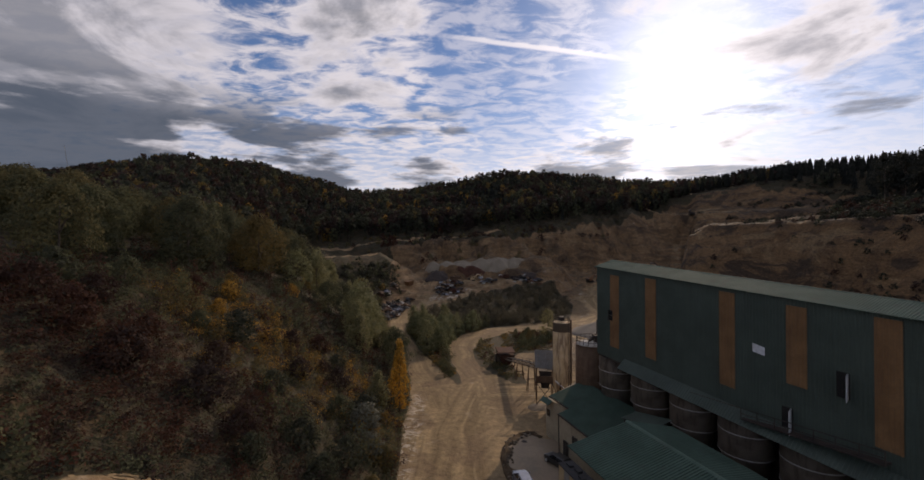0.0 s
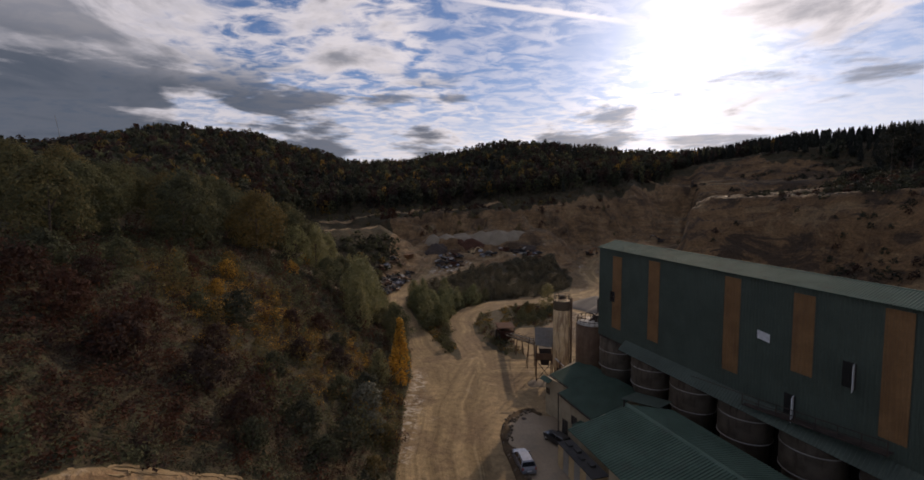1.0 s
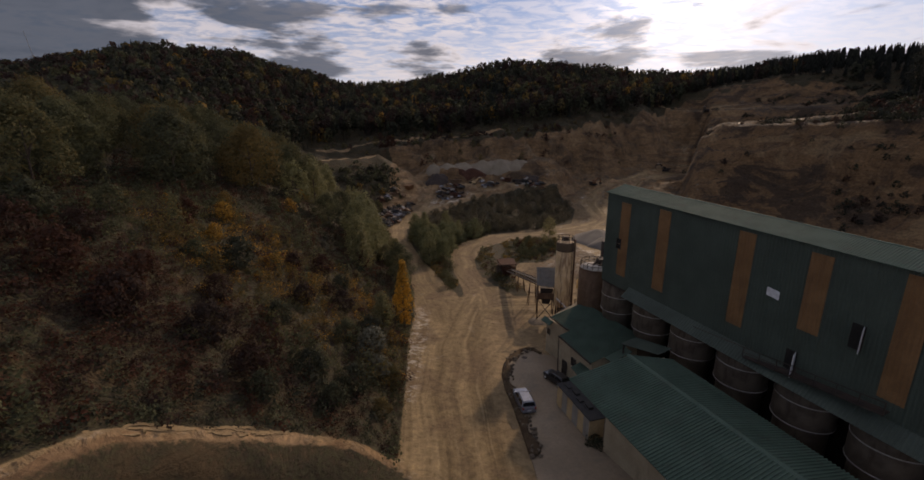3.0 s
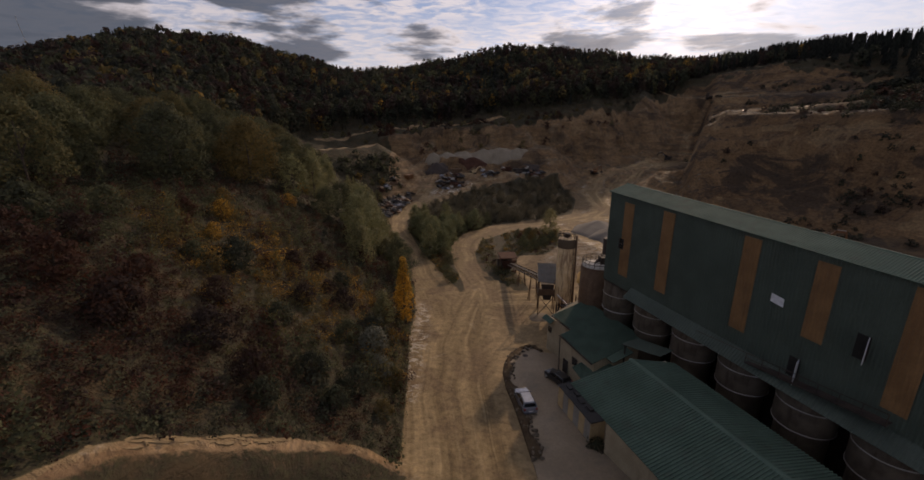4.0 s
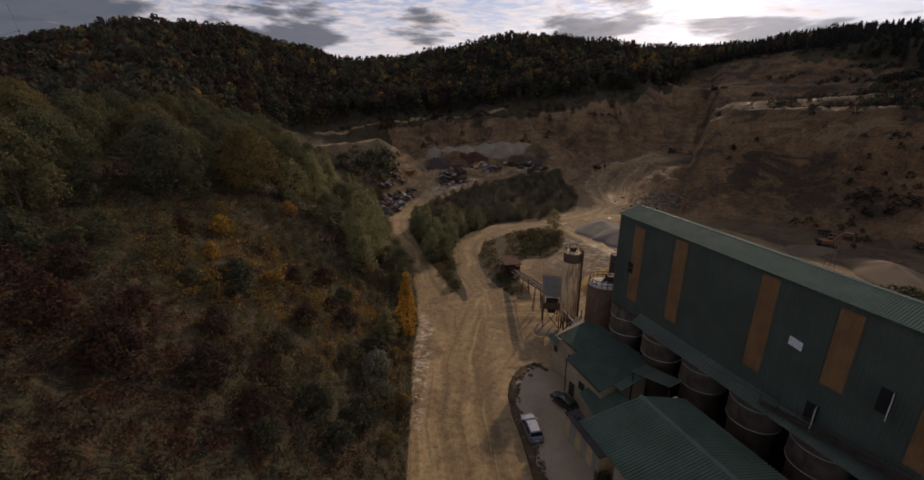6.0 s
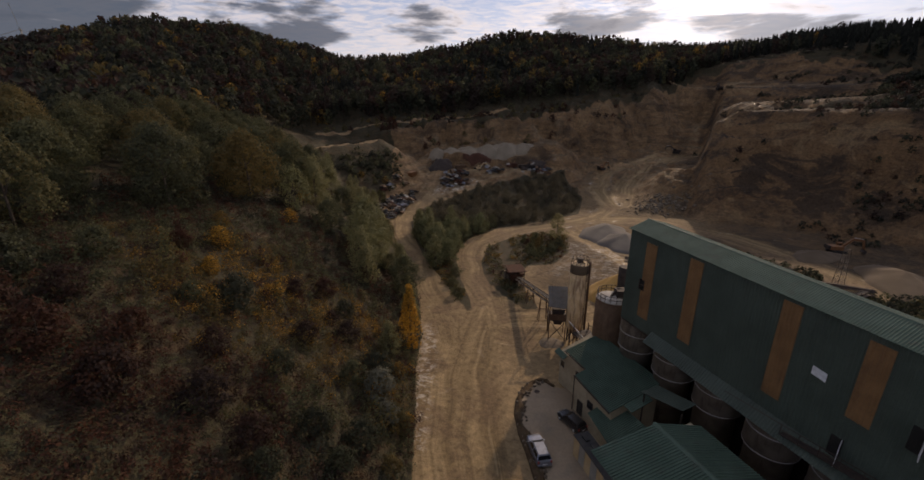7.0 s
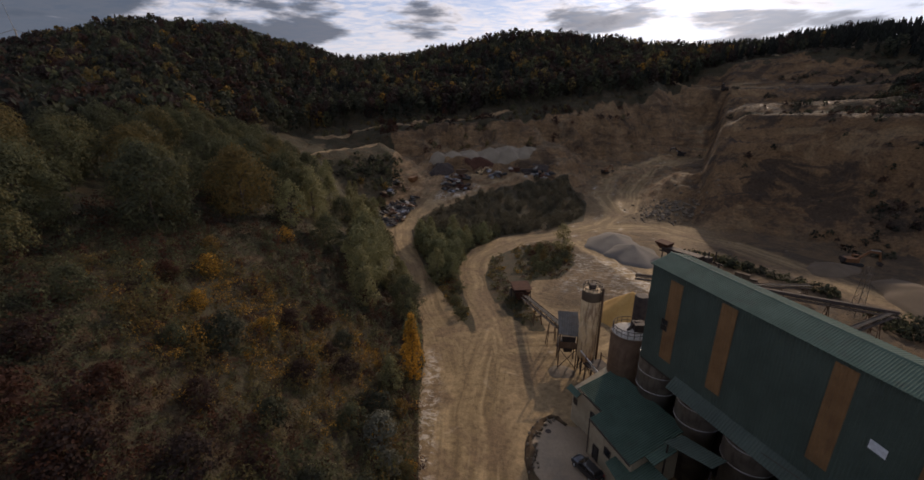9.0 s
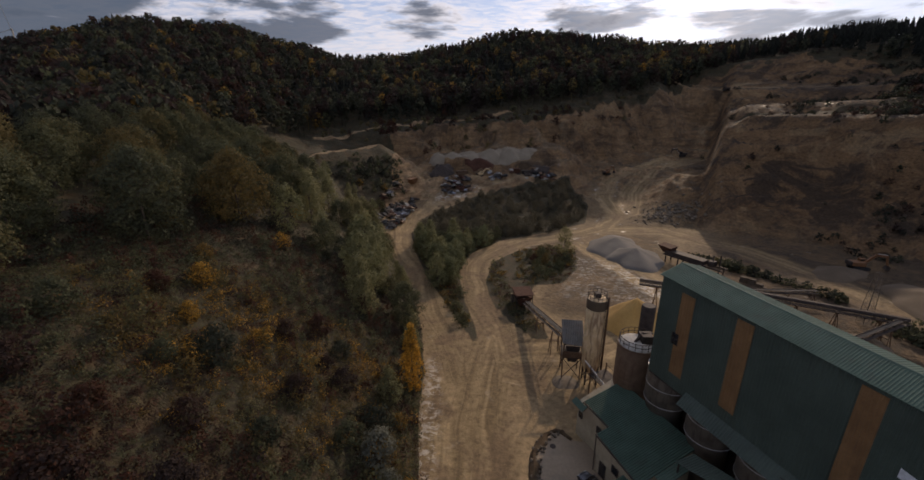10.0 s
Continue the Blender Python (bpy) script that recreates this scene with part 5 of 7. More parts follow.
def rail(parent, radius, z, segs, centre=(0, 0), arc=(0, 360), high=1.05):
    """A round handrail: two hoops and posts."""
    a0, a1 = radians(arc[0]), radians(arc[1])
    pts = [(centre[0] + radius * math.cos(a0 + (a1 - a0) * i / segs), centre[1] + radius * math.sin(a0 + (a1 - a0) * i / segs)) for i in range(segs + 1)]
    for h in (high, high * 0.5):
        part("handrail", bars([((p[0], p[1], z + h), (q[0], q[1], z + h)) for p, q in zip(pts[:-1], pts[1:])], 0.07), "dark_steel", parent)
    for p in pts[:-1] if arc[1] - arc[0] >= 360 else pts:
        part("post", bars([((p[0], p[1], z - 0.02), (p[0], p[1], z + high))], 0.06), "dark_steel", parent)


def build_tower():
    x, y = 18.7, 77.2
    g = ground_z(x, y)
    t = thing("tower_silo", pose(x, y, g), "tall rust-streaked cream steel silo on legs", "silo")
    top = 16.0 - g
    part("shell", turned([(1.0, 2.3), (1.55, 3.6), (1.58, top - 0.05), (1.50, top), (0.2, top + 0.35)], 36), "tower_steel", t, "rust-streaked cream steel shell")
    for h in (5.6, 8.2, 10.8, 13.4):
        part("seam", ring(1.57, h, 0.035, 0.08, 36), "tower_steel", t)
    for a in (45, 135, 225, 315):
        ca, sa = 1.35 * math.cos(radians(a)), 1.35 * math.sin(radians(a))
        part("leg", bars([((ca, sa, -0.3), (ca, sa, 4.2))], 0.22), "dark_steel", t)
    part("brace", bars([((-0.95, -0.95, 0.4), (0.95, -0.95, 2.6)), ((0.95, -0.95, 0.4), (-0.95, -0.95, 2.6)), ((-0.95, -0.95, 0.4), (-0.95, 0.95, 2.6)), ((-0.95, 0.95, 0.4), (-0.95, -0.95, 2.6))], 0.1), "dark_steel", t)
    part("filter_housing", box(-0.5, 0.45, -0.5, 0.5, top + 0.2, top + 1.0, 0.05), "dark_steel", t)
    rail(t, 1.5, top, 14)
    part("pipe", turned([(0.16, 2.5), (0.16, top + 0.6)], 12, (1.62, -0.75, 0)), "rust", t)
    part("dust_band", turned([(1.585, top - 1.7), (1.60, top - 1.5), (1.60, top - 0.1), (1.585, top - 0.02)], 36), "gravel_dull", t, "dark dust-caked top of the shell")
    rungs = [((0.95, -1.45, 2.5 + 0.4 * i), (1.3, -1.15, 2.5 + 0.4 * i)) for i in range(32)]
    part("ladder", bars([((0.95, -1.45, 2.2), (0.95, -1.45, top + 0.8)), ((1.3, -1.15, 2.2), (1.3, -1.15, top + 0.8))] + rungs, 0.05), "dark_steel", t)


build_tower()


def build_tank():
    x, y = 21.0, 66.4
    g = ground_z(x, y)
    t = thing("round_tank", pose(x, y, g), "brown rusty round tank with a pale dusty top and handrail", "tank")
    top = 14.5 - g
    part("shell", turned([(2.55, -0.3), (2.55, top), (2.48, top + 0.05)], 48), "rust", t)
    part("lid", turned([(2.45, top - 0.1), (2.45, top + 0.1), (0.4, top + 0.55)], 48), "pale_dust", t, "pale dusty tank lid")
    part("collar", ring(2.53, top - 0.12, 0.08, 0.14, 48), "rust", t)
    for h in (3.0, 6.0, 9.0):
        part("hoop", ring(2.53, h, 0.06, 0.1, 48), "rust", t)
    rail(t, 2.4, top + 0.08, 18)
    part("filter_box", box(0.2, 1.7, -0.9, 0.7, top + 0.2, top + 1.5, 0.06), "dark_steel", t)
    part("duct", bars([((-0.6, -0.4, top + 0.4), (0.6, 0.1, top + 1.5)), ((0.6, 0.1, top + 1.5), (2.0, 0.4, top + 1.3))], 0.28), "dark_steel", t)
    pipe = thing("vent_pipe", pose(24.6, 72.0, ground_z(24.6, 72.0)), "dark rusty vertical steel duct behind the tank", "duct")
    part("pipe", turned([(1.0, -0.2), (1.0, 17.0), (0.9, 17.1)], 24), "dark_steel", pipe)
    part("stay", bars([((0.7, 0, 12), (2.4, -3.0, 4.0))], 0.12), "dark_steel", pipe)


build_tank()


def build_transfer_house():
    """The open shed at the head of the belt, between belt and tower."""
    x, y = 16.0, 79.4
    g = ground_z(x, y)
    t = thing("transfer_shed", pose(x, y, g, 0, 0, -8), "open steel transfer shed with a grey corrugated roof beside the tower", "shed")
    part("roof", ribbed((-1.9, -2.0, 7.2), (1.7, -2.0, 6.9), (1.7, 2.2, 9.5), (-1.9, 2.2, 9.5), 0.3, 0.06), "shed_sheet", t, "grey corrugated roof sheet")
    for px in (-1.6, 1.4):
        for py in (-1.6, 1.8):
            part("post", bars([((px, py, -0.3), (px, py, 7.3 + (py + 1.6) * 0.55))], 0.18), "rust", t)
    part("platform", box(-1.8, 1.6, -1.8, 2.0, 4.2, 4.4, 0.02), "dark_steel", t)
    part("chute", hull([(-0.7, -0.9, 3.0), (0.7, -0.9, 3.0), (0.7, 0.6, 3.0), (-0.7, 0.6, 3.0)], [(-1.2, -1.4, 6.4), (1.2, -1.4, 6.4), (1.2, 1.2, 6.4), (-1.2, 1.2, 6.4)]), "dark_steel", t)
    part("side_sheet", ribbed((-1.75, -1.85, 4.4), (1.55, -1.85, 4.4), (1.55, -1.85, 5.6), (-1.75, -1.85, 5.6)), "rust", t)
    part("brace", bars([((-1.6, -1.6, 0.2), (1.4, -1.6, 4.1)), ((1.4, -1.6, 0.2), (-1.6, -1.6, 4.1)), ((-1.6, -1.6, 0.2), (-1.6, 1.8, 4.1)), ((-1.6, 1.8, 0.2), (-1.6, -1.6, 4.1))], 0.1), "dark_steel", t)
    part("rail", bars([((-1.8, -1.8, 5.4), (-1.8, 2.0, 5.4)), ((-1.8, -1.8, 4.9), (-1.8, 2.0, 4.9))], 0.06), "dark_steel", t)
    part("spill_lip", turned([(2.6, -0.25), (2.2, 0.10), (0.3, 0.2)], 18, (-1.0, -3.0, 0)), "stone", t)


build_transfer_house()


def build_frame():
    """The pipe bridge and stair frame between tower, shed and tank."""
    t = thing("pipe_frame", pose(19.8, 71.5, ground_z(19.8, 71.5), 0, 0, 20), "rusty steel stair and pipe frame between the silos", "steel frame")
    for px in (-1.5, 1.5):
        for py in (-2.5, 2.5):
            part("post", bars([((px, py, -0.3), (px, py, 5.5))], 0.16), "rust", t)
    part("deck", box(-1.7, 1.7, -2.8, 2.8, 3.9, 4.05), "dark_steel", t)
    part("rail", bars([((-1.6, -2.7, 5.0), (-1.6, 2.7, 5.0)), ((1.6, -2.7, 5.0), (1.6, 2.7, 5.0)), ((-1.6, -2.7, 4.5), (-1.6, 2.7, 4.5))], 0.06), "dark_steel", t)
    part("brace", bars([((-1.5, -2.5, 0.3), (-1.5, 2.5, 3.8)), ((-1.5, 2.5, 0.3), (-1.5, -2.5, 3.8)), ((-1.5, -2.5, 0.3), (1.5, -2.5, 3.8))], 0.1), "rust", t)
    part("pipe", bars([((-2.0, -3.0, 4.6), (-1.2, 4.5, 5.2)), ((-2.0, -3.0, 4.6), (0.5, -5.0, 2.0))], 0.2), "pale_steel", t)


build_frame()


def conveyor(name, label, a, b, width, legs, roof=False):
    """A belt conveyor from a to b: frame, belt, rollers' side plates, rail and trestles."""
    a, b = Vector(a), Vector(b)
    d = b - a
    run = math.hypot(d.x, d.y)
    turn = math.degrees(math.atan2(d.y, d.x))
    g = ground_z(a.x, a.y)
    t = thing(name, pose(a.x, a.y, g, 0, 0, turn), label, "conveyor")
    z0, z1 = a.z - g, b.z - g
    def at(k, side, up):
        return (run * k, side, z0 + (z1 - z0) * k + up)
    h = width / 2
    part("belt", hull([at(0, -h * 0.8, 0.42), at(1, -h * 0.8, 0.42), at(1, h * 0.8, 0.42), at(0, h * 0.8, 0.42)], [at(0, -h * 0.8, 0.5), at(1, -h * 0.8, 0.5), at(1, h * 0.8, 0.5), at(0, h * 0.8, 0.5)]), "rubber", t)
    for side in (-h, h):
        part("girder", bars([(at(0, side, 0.55), at(1, side, 0.55)), (at(0, side, -0.25), at(1, side, -0.25))], 0.12), "dark_steel", t)
        n = max(4, int(run / 1.6))
        part("lattice", bars([(at(i / n, side, -0.25 if i % 2 else 0.55), at((i + 1) / n, side, 0.55 if i % 2 else -0.25)) for i in range(n)], 0.07), "dark_steel", t)
    n = max(3, int(run / 2.5))
    part("handrail", bars([(at(0, -h - 0.5, 1.4), at(1, -h - 0.5, 1.4))] + [(at(i / n, -h - 0.5, 0.2), at(i / n, -h - 0.5, 1.4)) for i in range(n + 1)], 0.05), "dark_steel", t)
    part("walkway", hull([at(0, -h - 0.65, 0.1), at(1, -h - 0.65, 0.1), at(1, -h, 0.1), at(0, -h, 0.1)], [at(0, -h - 0.65, 0.16), at(1, -h - 0.65, 0.16), at(1, -h, 0.16), at(0, -h, 0.16)]), "dark_steel", t)
    if roof:
        part("cover", hull([at(0, -h, 0.75), at(1, -h, 0.75), at(1, h, 0.75), at(0, h, 0.75)], [at(0, -h * 0.5, 1.15), at(1, -h * 0.5, 1.15), at(1, h * 0.5, 1.15), at(0, h * 0.5, 1.15)]), "dark_steel", t, "dull metal belt cover")
    for k in legs:
        px, py = a.x + d.x * k, a.y + d.y * k
        low = ground_z(px, py) - g - 0.3
        top = z0 + (z1 - z0) * k - 0.25
        part("trestle", bars([((run * k - 0.5, -h - 0.4, low), (run * k, -h, top)), ((run * k - 0.5, h + 0.4, low), (run * k, h, top)), ((run * k + 0.6, -h - 0.4, low), (run * k, -h, top)), ((run * k + 0.6, h + 0.4, low), (run * k, h, top)), ((run * k - 0.5, -h - 0.4, low * 0.5 + top * 0.5), (run * k - 0.3, h + 0.2, low * 0.5 + top * 0.5))], 0.13), "rust", t)
    return t


conveyor("belt_conveyor", "rusty belt conveyor from the feed hopper up to the shed", (11.9, 104.0, 1.4), (15.2, 81.5, 6.3), 1.1, (0.42, 0.8))


def build_hopper():
    x, y = 11.3, 107.0
    g = ground_z(x, y)
    t = thing("feed_hopper", pose(x, y, g, 0, 0, 8), "rust-red feed hopper box at the foot of the belt", "hopper")
    part("bin", hull([(-0.9, -0.9, 0.3), (0.9, -0.9, 0.3), (0.9, 0.9, 0.3), (-0.9, 0.9, 0.3)], [(-2.0, -1.9, 2.9), (2.0, -1.9, 2.9), (2.0, 1.9, 2.9), (-2.0, 1.9, 2.9)]), "red_steel", t)
    part("roof", hull([(-2.3, -2.2, 3.6), (2.3, -2.2, 3.6), (2.3, 2.2, 4.0), (-2.3, 2.2, 4.0)], [(-2.2, -2.1, 3.72), (2.2, -2.1, 3.72), (2.2, 2.1, 4.12), (-2.2, 2.1, 4.12)]), "red_steel", t)
    for px in (-1.9, 1.9):
        for py in (-1.8, 1.8):
            part("post", bars([((px, py, -0.3), (px, py, 3.8))], 0.16), "dark_steel", t)
    part("back_wall", box(-2.4, 2.4, 2.0, 2.3, -0.3, 2.4), "concrete", t)


build_hopper()


# ---- paved lot, its rubble edge and what stands there ----
LOT = [(16.2, 64.4), (13.6, 63.0), (12.4, 63.3), (11.6, 65.0), (10.4, 65.5), (8.6, 64.6), (7.2, 63.0), (6.0, 60.4), (5.4, 57.2), (5.5, 53.5), (6.1, 49.5), (6.5, 45.5), (6.9, 40.5), (7.4, 30), (8.0, 12), (30, 8), (26, 24), (18, 44), (16, 56)]


def build_lot():
    bm = bmesh.new()
    ring_pts = [(x, y, ground_z(x, y) + 0.16) for x, y in LOT]
    add_hull(bm, [(x, y, z - 0.6) for x, y, z in ring_pts][::-1], ring_pts[::-1])
    bmesh.ops.triangulate(bm, faces=bm.faces[:])
    me = bpy.data.meshes.new("pavement")
    bmesh.ops.recalc_face_normals(bm, faces=bm.faces[:])
    bm.to_mesh(me)
    bm.free()
    me.materials.append(MATS["concrete"])
    tagged(new("pavement", me), "smooth grey concrete yard with a rounded end", "pavement", kind="structure")
    cover = thing("manhole_cover", pose(9.4, 62.2, ground_z(9.4, 62.2) + 0.16), "small round iron manhole cover in the concrete yard", "manhole cover")
    part("plate", turned([(0.42, -0.05), (0.42, 0.03), (0.36, 0.035)], 20), "dark_steel", cover)


build_lot()


def build_ledges():
    """Thin beds of sandstone that stand out along the lip of the sand pit."""
    r = np.random.default_rng(91)
    t = thing("sandstone_ledge", pose(-21.0, 32.4, ground_z(-21.0, 32.4)), "thin broken beds of pale sandstone along the pit lip", "rock ledge")
    inv = t.matrix_world.inverted()
    line = SAND[2:6]
    for layer in range(3):
        for k in range(13):
            u0 = (k + r.uniform(-0.3, 0.3)) / 13 * 3
            u1 = u0 + r.uniform(0.08, 0.34)
            low, high = [], []
            for u in np.linspace(u0, min(u1, 2.99), 5):
                i = int(np.clip(u, 0, 2))
                (ax, ay), (bx, by) = line[i], line[i + 1]
                f = u - i
                px, py = ax + (bx - ax) * f, ay + (by - ay) * f
                size = math.hypot(bx - ax, by - ay)
                nx, ny = (by - ay) / size, -(bx - ax) / size
                q = 0.1 + 0.26 * layer + 0.22 * math.sin(5 * u + 2 * layer) + r.uniform(-0.12, 0.12)
                z = ground_z(px + nx * q, py + ny * q) + 0.05
                low.append((px + nx * (q - 0.2), py + ny * (q - 0.2), z)), high.append((px + nx * (q + 0.12), py + ny * (q + 0.12), z - 0.03))
            ring_pts = [inv @ Vector(p) for p in low + high[::-1]]
            part("slab", hull([p - Vector((0, 0, 0.12)) for p in ring_pts][::-1], ring_pts[::-1]), "sandstone", t)


def rock_mesh(r, name="stone", size=1.0, mat="stone", cuts=1):
    bm = bmesh.new()
    bmesh.ops.create_icosphere(bm, subdivisions=cuts, radius=size)
    for v in bm.verts:
        v.co = Vector((v.co.x * r.uniform(0.7, 1.25), v.co.y * r.uniform(0.7, 1.25), v.co.z * r.uniform(0.5, 0.95)))
    me = bpy.data.meshes.new(name)
    bm.to_mesh(me)
    bm.free()
    me.materials.append(MATS[mat])
    return me


def build_rubble_edge():
    r = np.random.default_rng(41)
    bank = thing("rubble_kerb", pose(5.0, 55.0, ground_z(5.0, 55.0)), "low bank of dark earth and rough stones edging the yard", "kerb")
    kinds = [rock_mesh(r, "stone", 0.30) for _ in range(5)]
    edge = LOT[2:13]
    inv = bank.matrix_world.inverted()
    # the earth ridge
    bm = bmesh.new()
    rows = []
    dense = []
    for (ax, ay), (bx, by) in zip(edge[:-1], edge[1:]):
        k = max(2, int(math.hypot(bx - ax, by - ay) / 0.7))
        dense += [(ax + (bx - ax) * i / k, ay + (by - ay) * i / k) for i in range(k)]
    dense.append(edge[-1])
    for i, (px, py) in enumerate(dense):
        qx, qy = dense[min(i + 1, len(dense) - 1)]
        ox, oy = dense[max(i - 1, 0)]
        tx, ty = qx - ox, qy - oy
        s = math.hypot(tx, ty) or 1.0
        nx, ny = ty / s, -tx / s
        wide = 1.5 * min(1.0, 0.25 + i / 8) * (0.8 + 0.3 * math.sin(i * 0.9))
        g = ground_z(px, py)
        rows.append([bm.verts.new(inv @ Vector((px - nx * q, py - ny * q, g + h))) for q, h in ((-0.1, 0.0), (0.0, 0.22), (-0.35 * -wide, 0.55 + r.uniform(-0.1, 0.1)), (0.75 * wide, 0.42 + r.uniform(-0.1, 0.1)), (1.15 * wide, -0.1))])
    for p, q in zip(rows[:-1], rows[1:]):
        for k in range(4):
            bm.faces.new((p[k], p[k + 1], q[k + 1], q[k]))
    bmesh.ops.recalc_face_normals(bm, faces=bm.faces[:])
    part("earth_ridge", bm, "soil", bank, "dark weedy earth ridge")
    for i in range(150):
        k = int(r.integers(2, len(dense)))
        px, py = dense[k]
        ox, oy = dense[k - 1]
        tx, ty = px - ox, py - oy
        s = math.hypot(tx, ty) or 1.0
        q = r.uniform(0.05, 1.5)
        x, y = px + ty / s * -q, py + tx / s * q
        ob = new("stone", kinds[int(r.integers(0, 5))])
        ob.parent = bank
        size = r.uniform(0.45, 1.15)
        ob.matrix_basis = inv @ pose(x, y, ground_z(x, y) + 0.28, r.uniform(0, 40), r.uniform(0, 40), r.uniform(0, 360)) @ Matrix.Scale(size, 4)


build_rubble_edge()
build_ledges()


def build_car(name, label, x, y, turn, paint, size=1.0):
    """A small estate car, nose along +y."""
    t = thing(name, pose(x, y, ground_z(x, y) + 0.16, 0, 0, turn) @ Matrix.Scale(size, 4), label, "car")
    def section(yy, zz, half):
        return [(-half, yy, zz), (half, yy, zz)]
    # body: outlines from the side, pulled in at the ends
    rows = [(-2.15, 0.32, 0.72, 0.78), (-2.05, 0.22, 0.98, 0.84), (-1.5, 0.2, 1.0, 0.88), (0.0, 0.2, 0.96, 0.89), (0.95, 0.2, 0.95, 0.88), (1.7, 0.22, 0.86, 0.84), (2.1, 0.3, 0.68, 0.70)]
    bm = bmesh.new()
    rings = []
    for yy, lo, hi, half in rows:
        rings.append([bm.verts.new(p) for p in ((-half * 0.96, yy, lo), (half * 0.96, yy, lo), (half, yy, lo + 0.3), (half * 0.93, yy, hi), (-half * 0.93, yy, hi), (-half, yy, lo + 0.3))])
    for p, q in zip(rings[:-1], rings[1:]):
        for k in range(6):
            bm.faces.new((p[k], q[k], q[(k + 1) % 6], p[(k + 1) % 6]))
    bm.faces.new(rings[0]), bm.faces.new(rings[-1][::-1])
    bmesh.ops.recalc_face_normals(bm, faces=bm.faces[:])
    bmesh.ops.bevel(bm, geom=[e for e in bm.edges if e.calc_face_angle(0) > 0.35], offset=0.05, segments=2, affect="EDGES")
    body = part("body", bm, paint, t)
    # cabin: glass lower, roof on top
    part("cabin_glass", hull([(-0.80, -1.95, 0.94), (0.80, -1.95, 0.94), (0.82, 1.0, 0.92), (-0.82, 1.0, 0.92)], [(-0.62, -1.62, 1.38), (0.62, -1.62, 1.38), (0.62, 0.18, 1.40), (-0.62, 0.18, 1.40)]), "car_glass", t, "dark car windows")
    part("roof", hull([(-0.66, -1.72, 1.34), (0.66, -1.72, 1.34), (0.66, 0.26, 1.36), (-0.66, 0.26, 1.36)], [(-0.56, -1.60, 1.46), (0.56, -1.60, 1.46), (0.54, 0.10, 1.47), (-0.54, 0.10, 1.47)]), paint, t)
    for side in (-1, 1):
        for a, b in (((side * 0.81, 0.98, 0.93), (side * 0.63, 0.18, 1.40)), ((side * 0.80, -1.93, 0.95), (side * 0.63, -1.62, 1.40)), ((side * 0.83, -0.45, 0.93), (side * 0.64, -0.5, 1.40))):
            part("pillar", bars([(a, b)], 0.09), paint, t)
        for yy in (-1.32, 1.32):
            bm = bmesh.new()
            bmesh.ops.create_cone(bm, cap_ends=True, segments=20, radius1=0.32, radius2=0.32, depth=0.22, matrix=Matrix.Translation((side * 0.80, yy, 0.32)) @ Matrix.Rotation(radians(90), 4, "Y"))
            wheel = part("wheel", bm, "tyre", t)
            bm = bmesh.new()
            bmesh.ops.create_cone(bm, cap_ends=True, segments=14, radius1=0.20, radius2=0.18, depth=0.24, matrix=Matrix.Translation((side * 0.81, yy, 0.32)) @ Matrix.Rotation(radians(90), 4, "Y"))
            part("rim", bm, "lamp_clear", wheel)
        part("mirror", box(side * 0.93 - 0.09, side * 0.93 + 0.09, 0.72, 0.84, 0.92, 1.06, 0.02), paint, t)
        part("headlight", hull([(side * 0.55 - 0.16, 1.93, 0.62), (side * 0.55 + 0.16, 1.93, 0.62), (side * 0.55 + 0.16, 2.09, 0.60), (side * 0.55 - 0.16, 2.09, 0.60)], [(side * 0.55 - 0.15, 1.9, 0.78), (side * 0.55 + 0.15, 1.9, 0.78), (side * 0.55 + 0.14, 2.02, 0.73), (side * 0.55 - 0.14, 2.02, 0.73)]), "lamp_clear", t)
        part("tail_light", box(side * 0.70 - 0.1, side * 0.70 + 0.1, -2.16, -2.02, 0.72, 0.95, 0.02), "lamp_red", t)
    part("bumper", box(-0.78, 0.78, -2.22, -2.08, 0.32, 0.56, 0.04), paint, t)
    part("number_plate", box(-0.26, 0.26, -2.235, -2.215, 0.60, 0.71), "plate_white", t)
    return t


build_car("estate_car", "silver-grey estate car parked on the concrete yard", 7.5, 50.1, 9, "car_silver", 1.1)
build_car("parked_car", "black saloon car parked beside the annex", 12.9, 55.3, 30, "car_black")


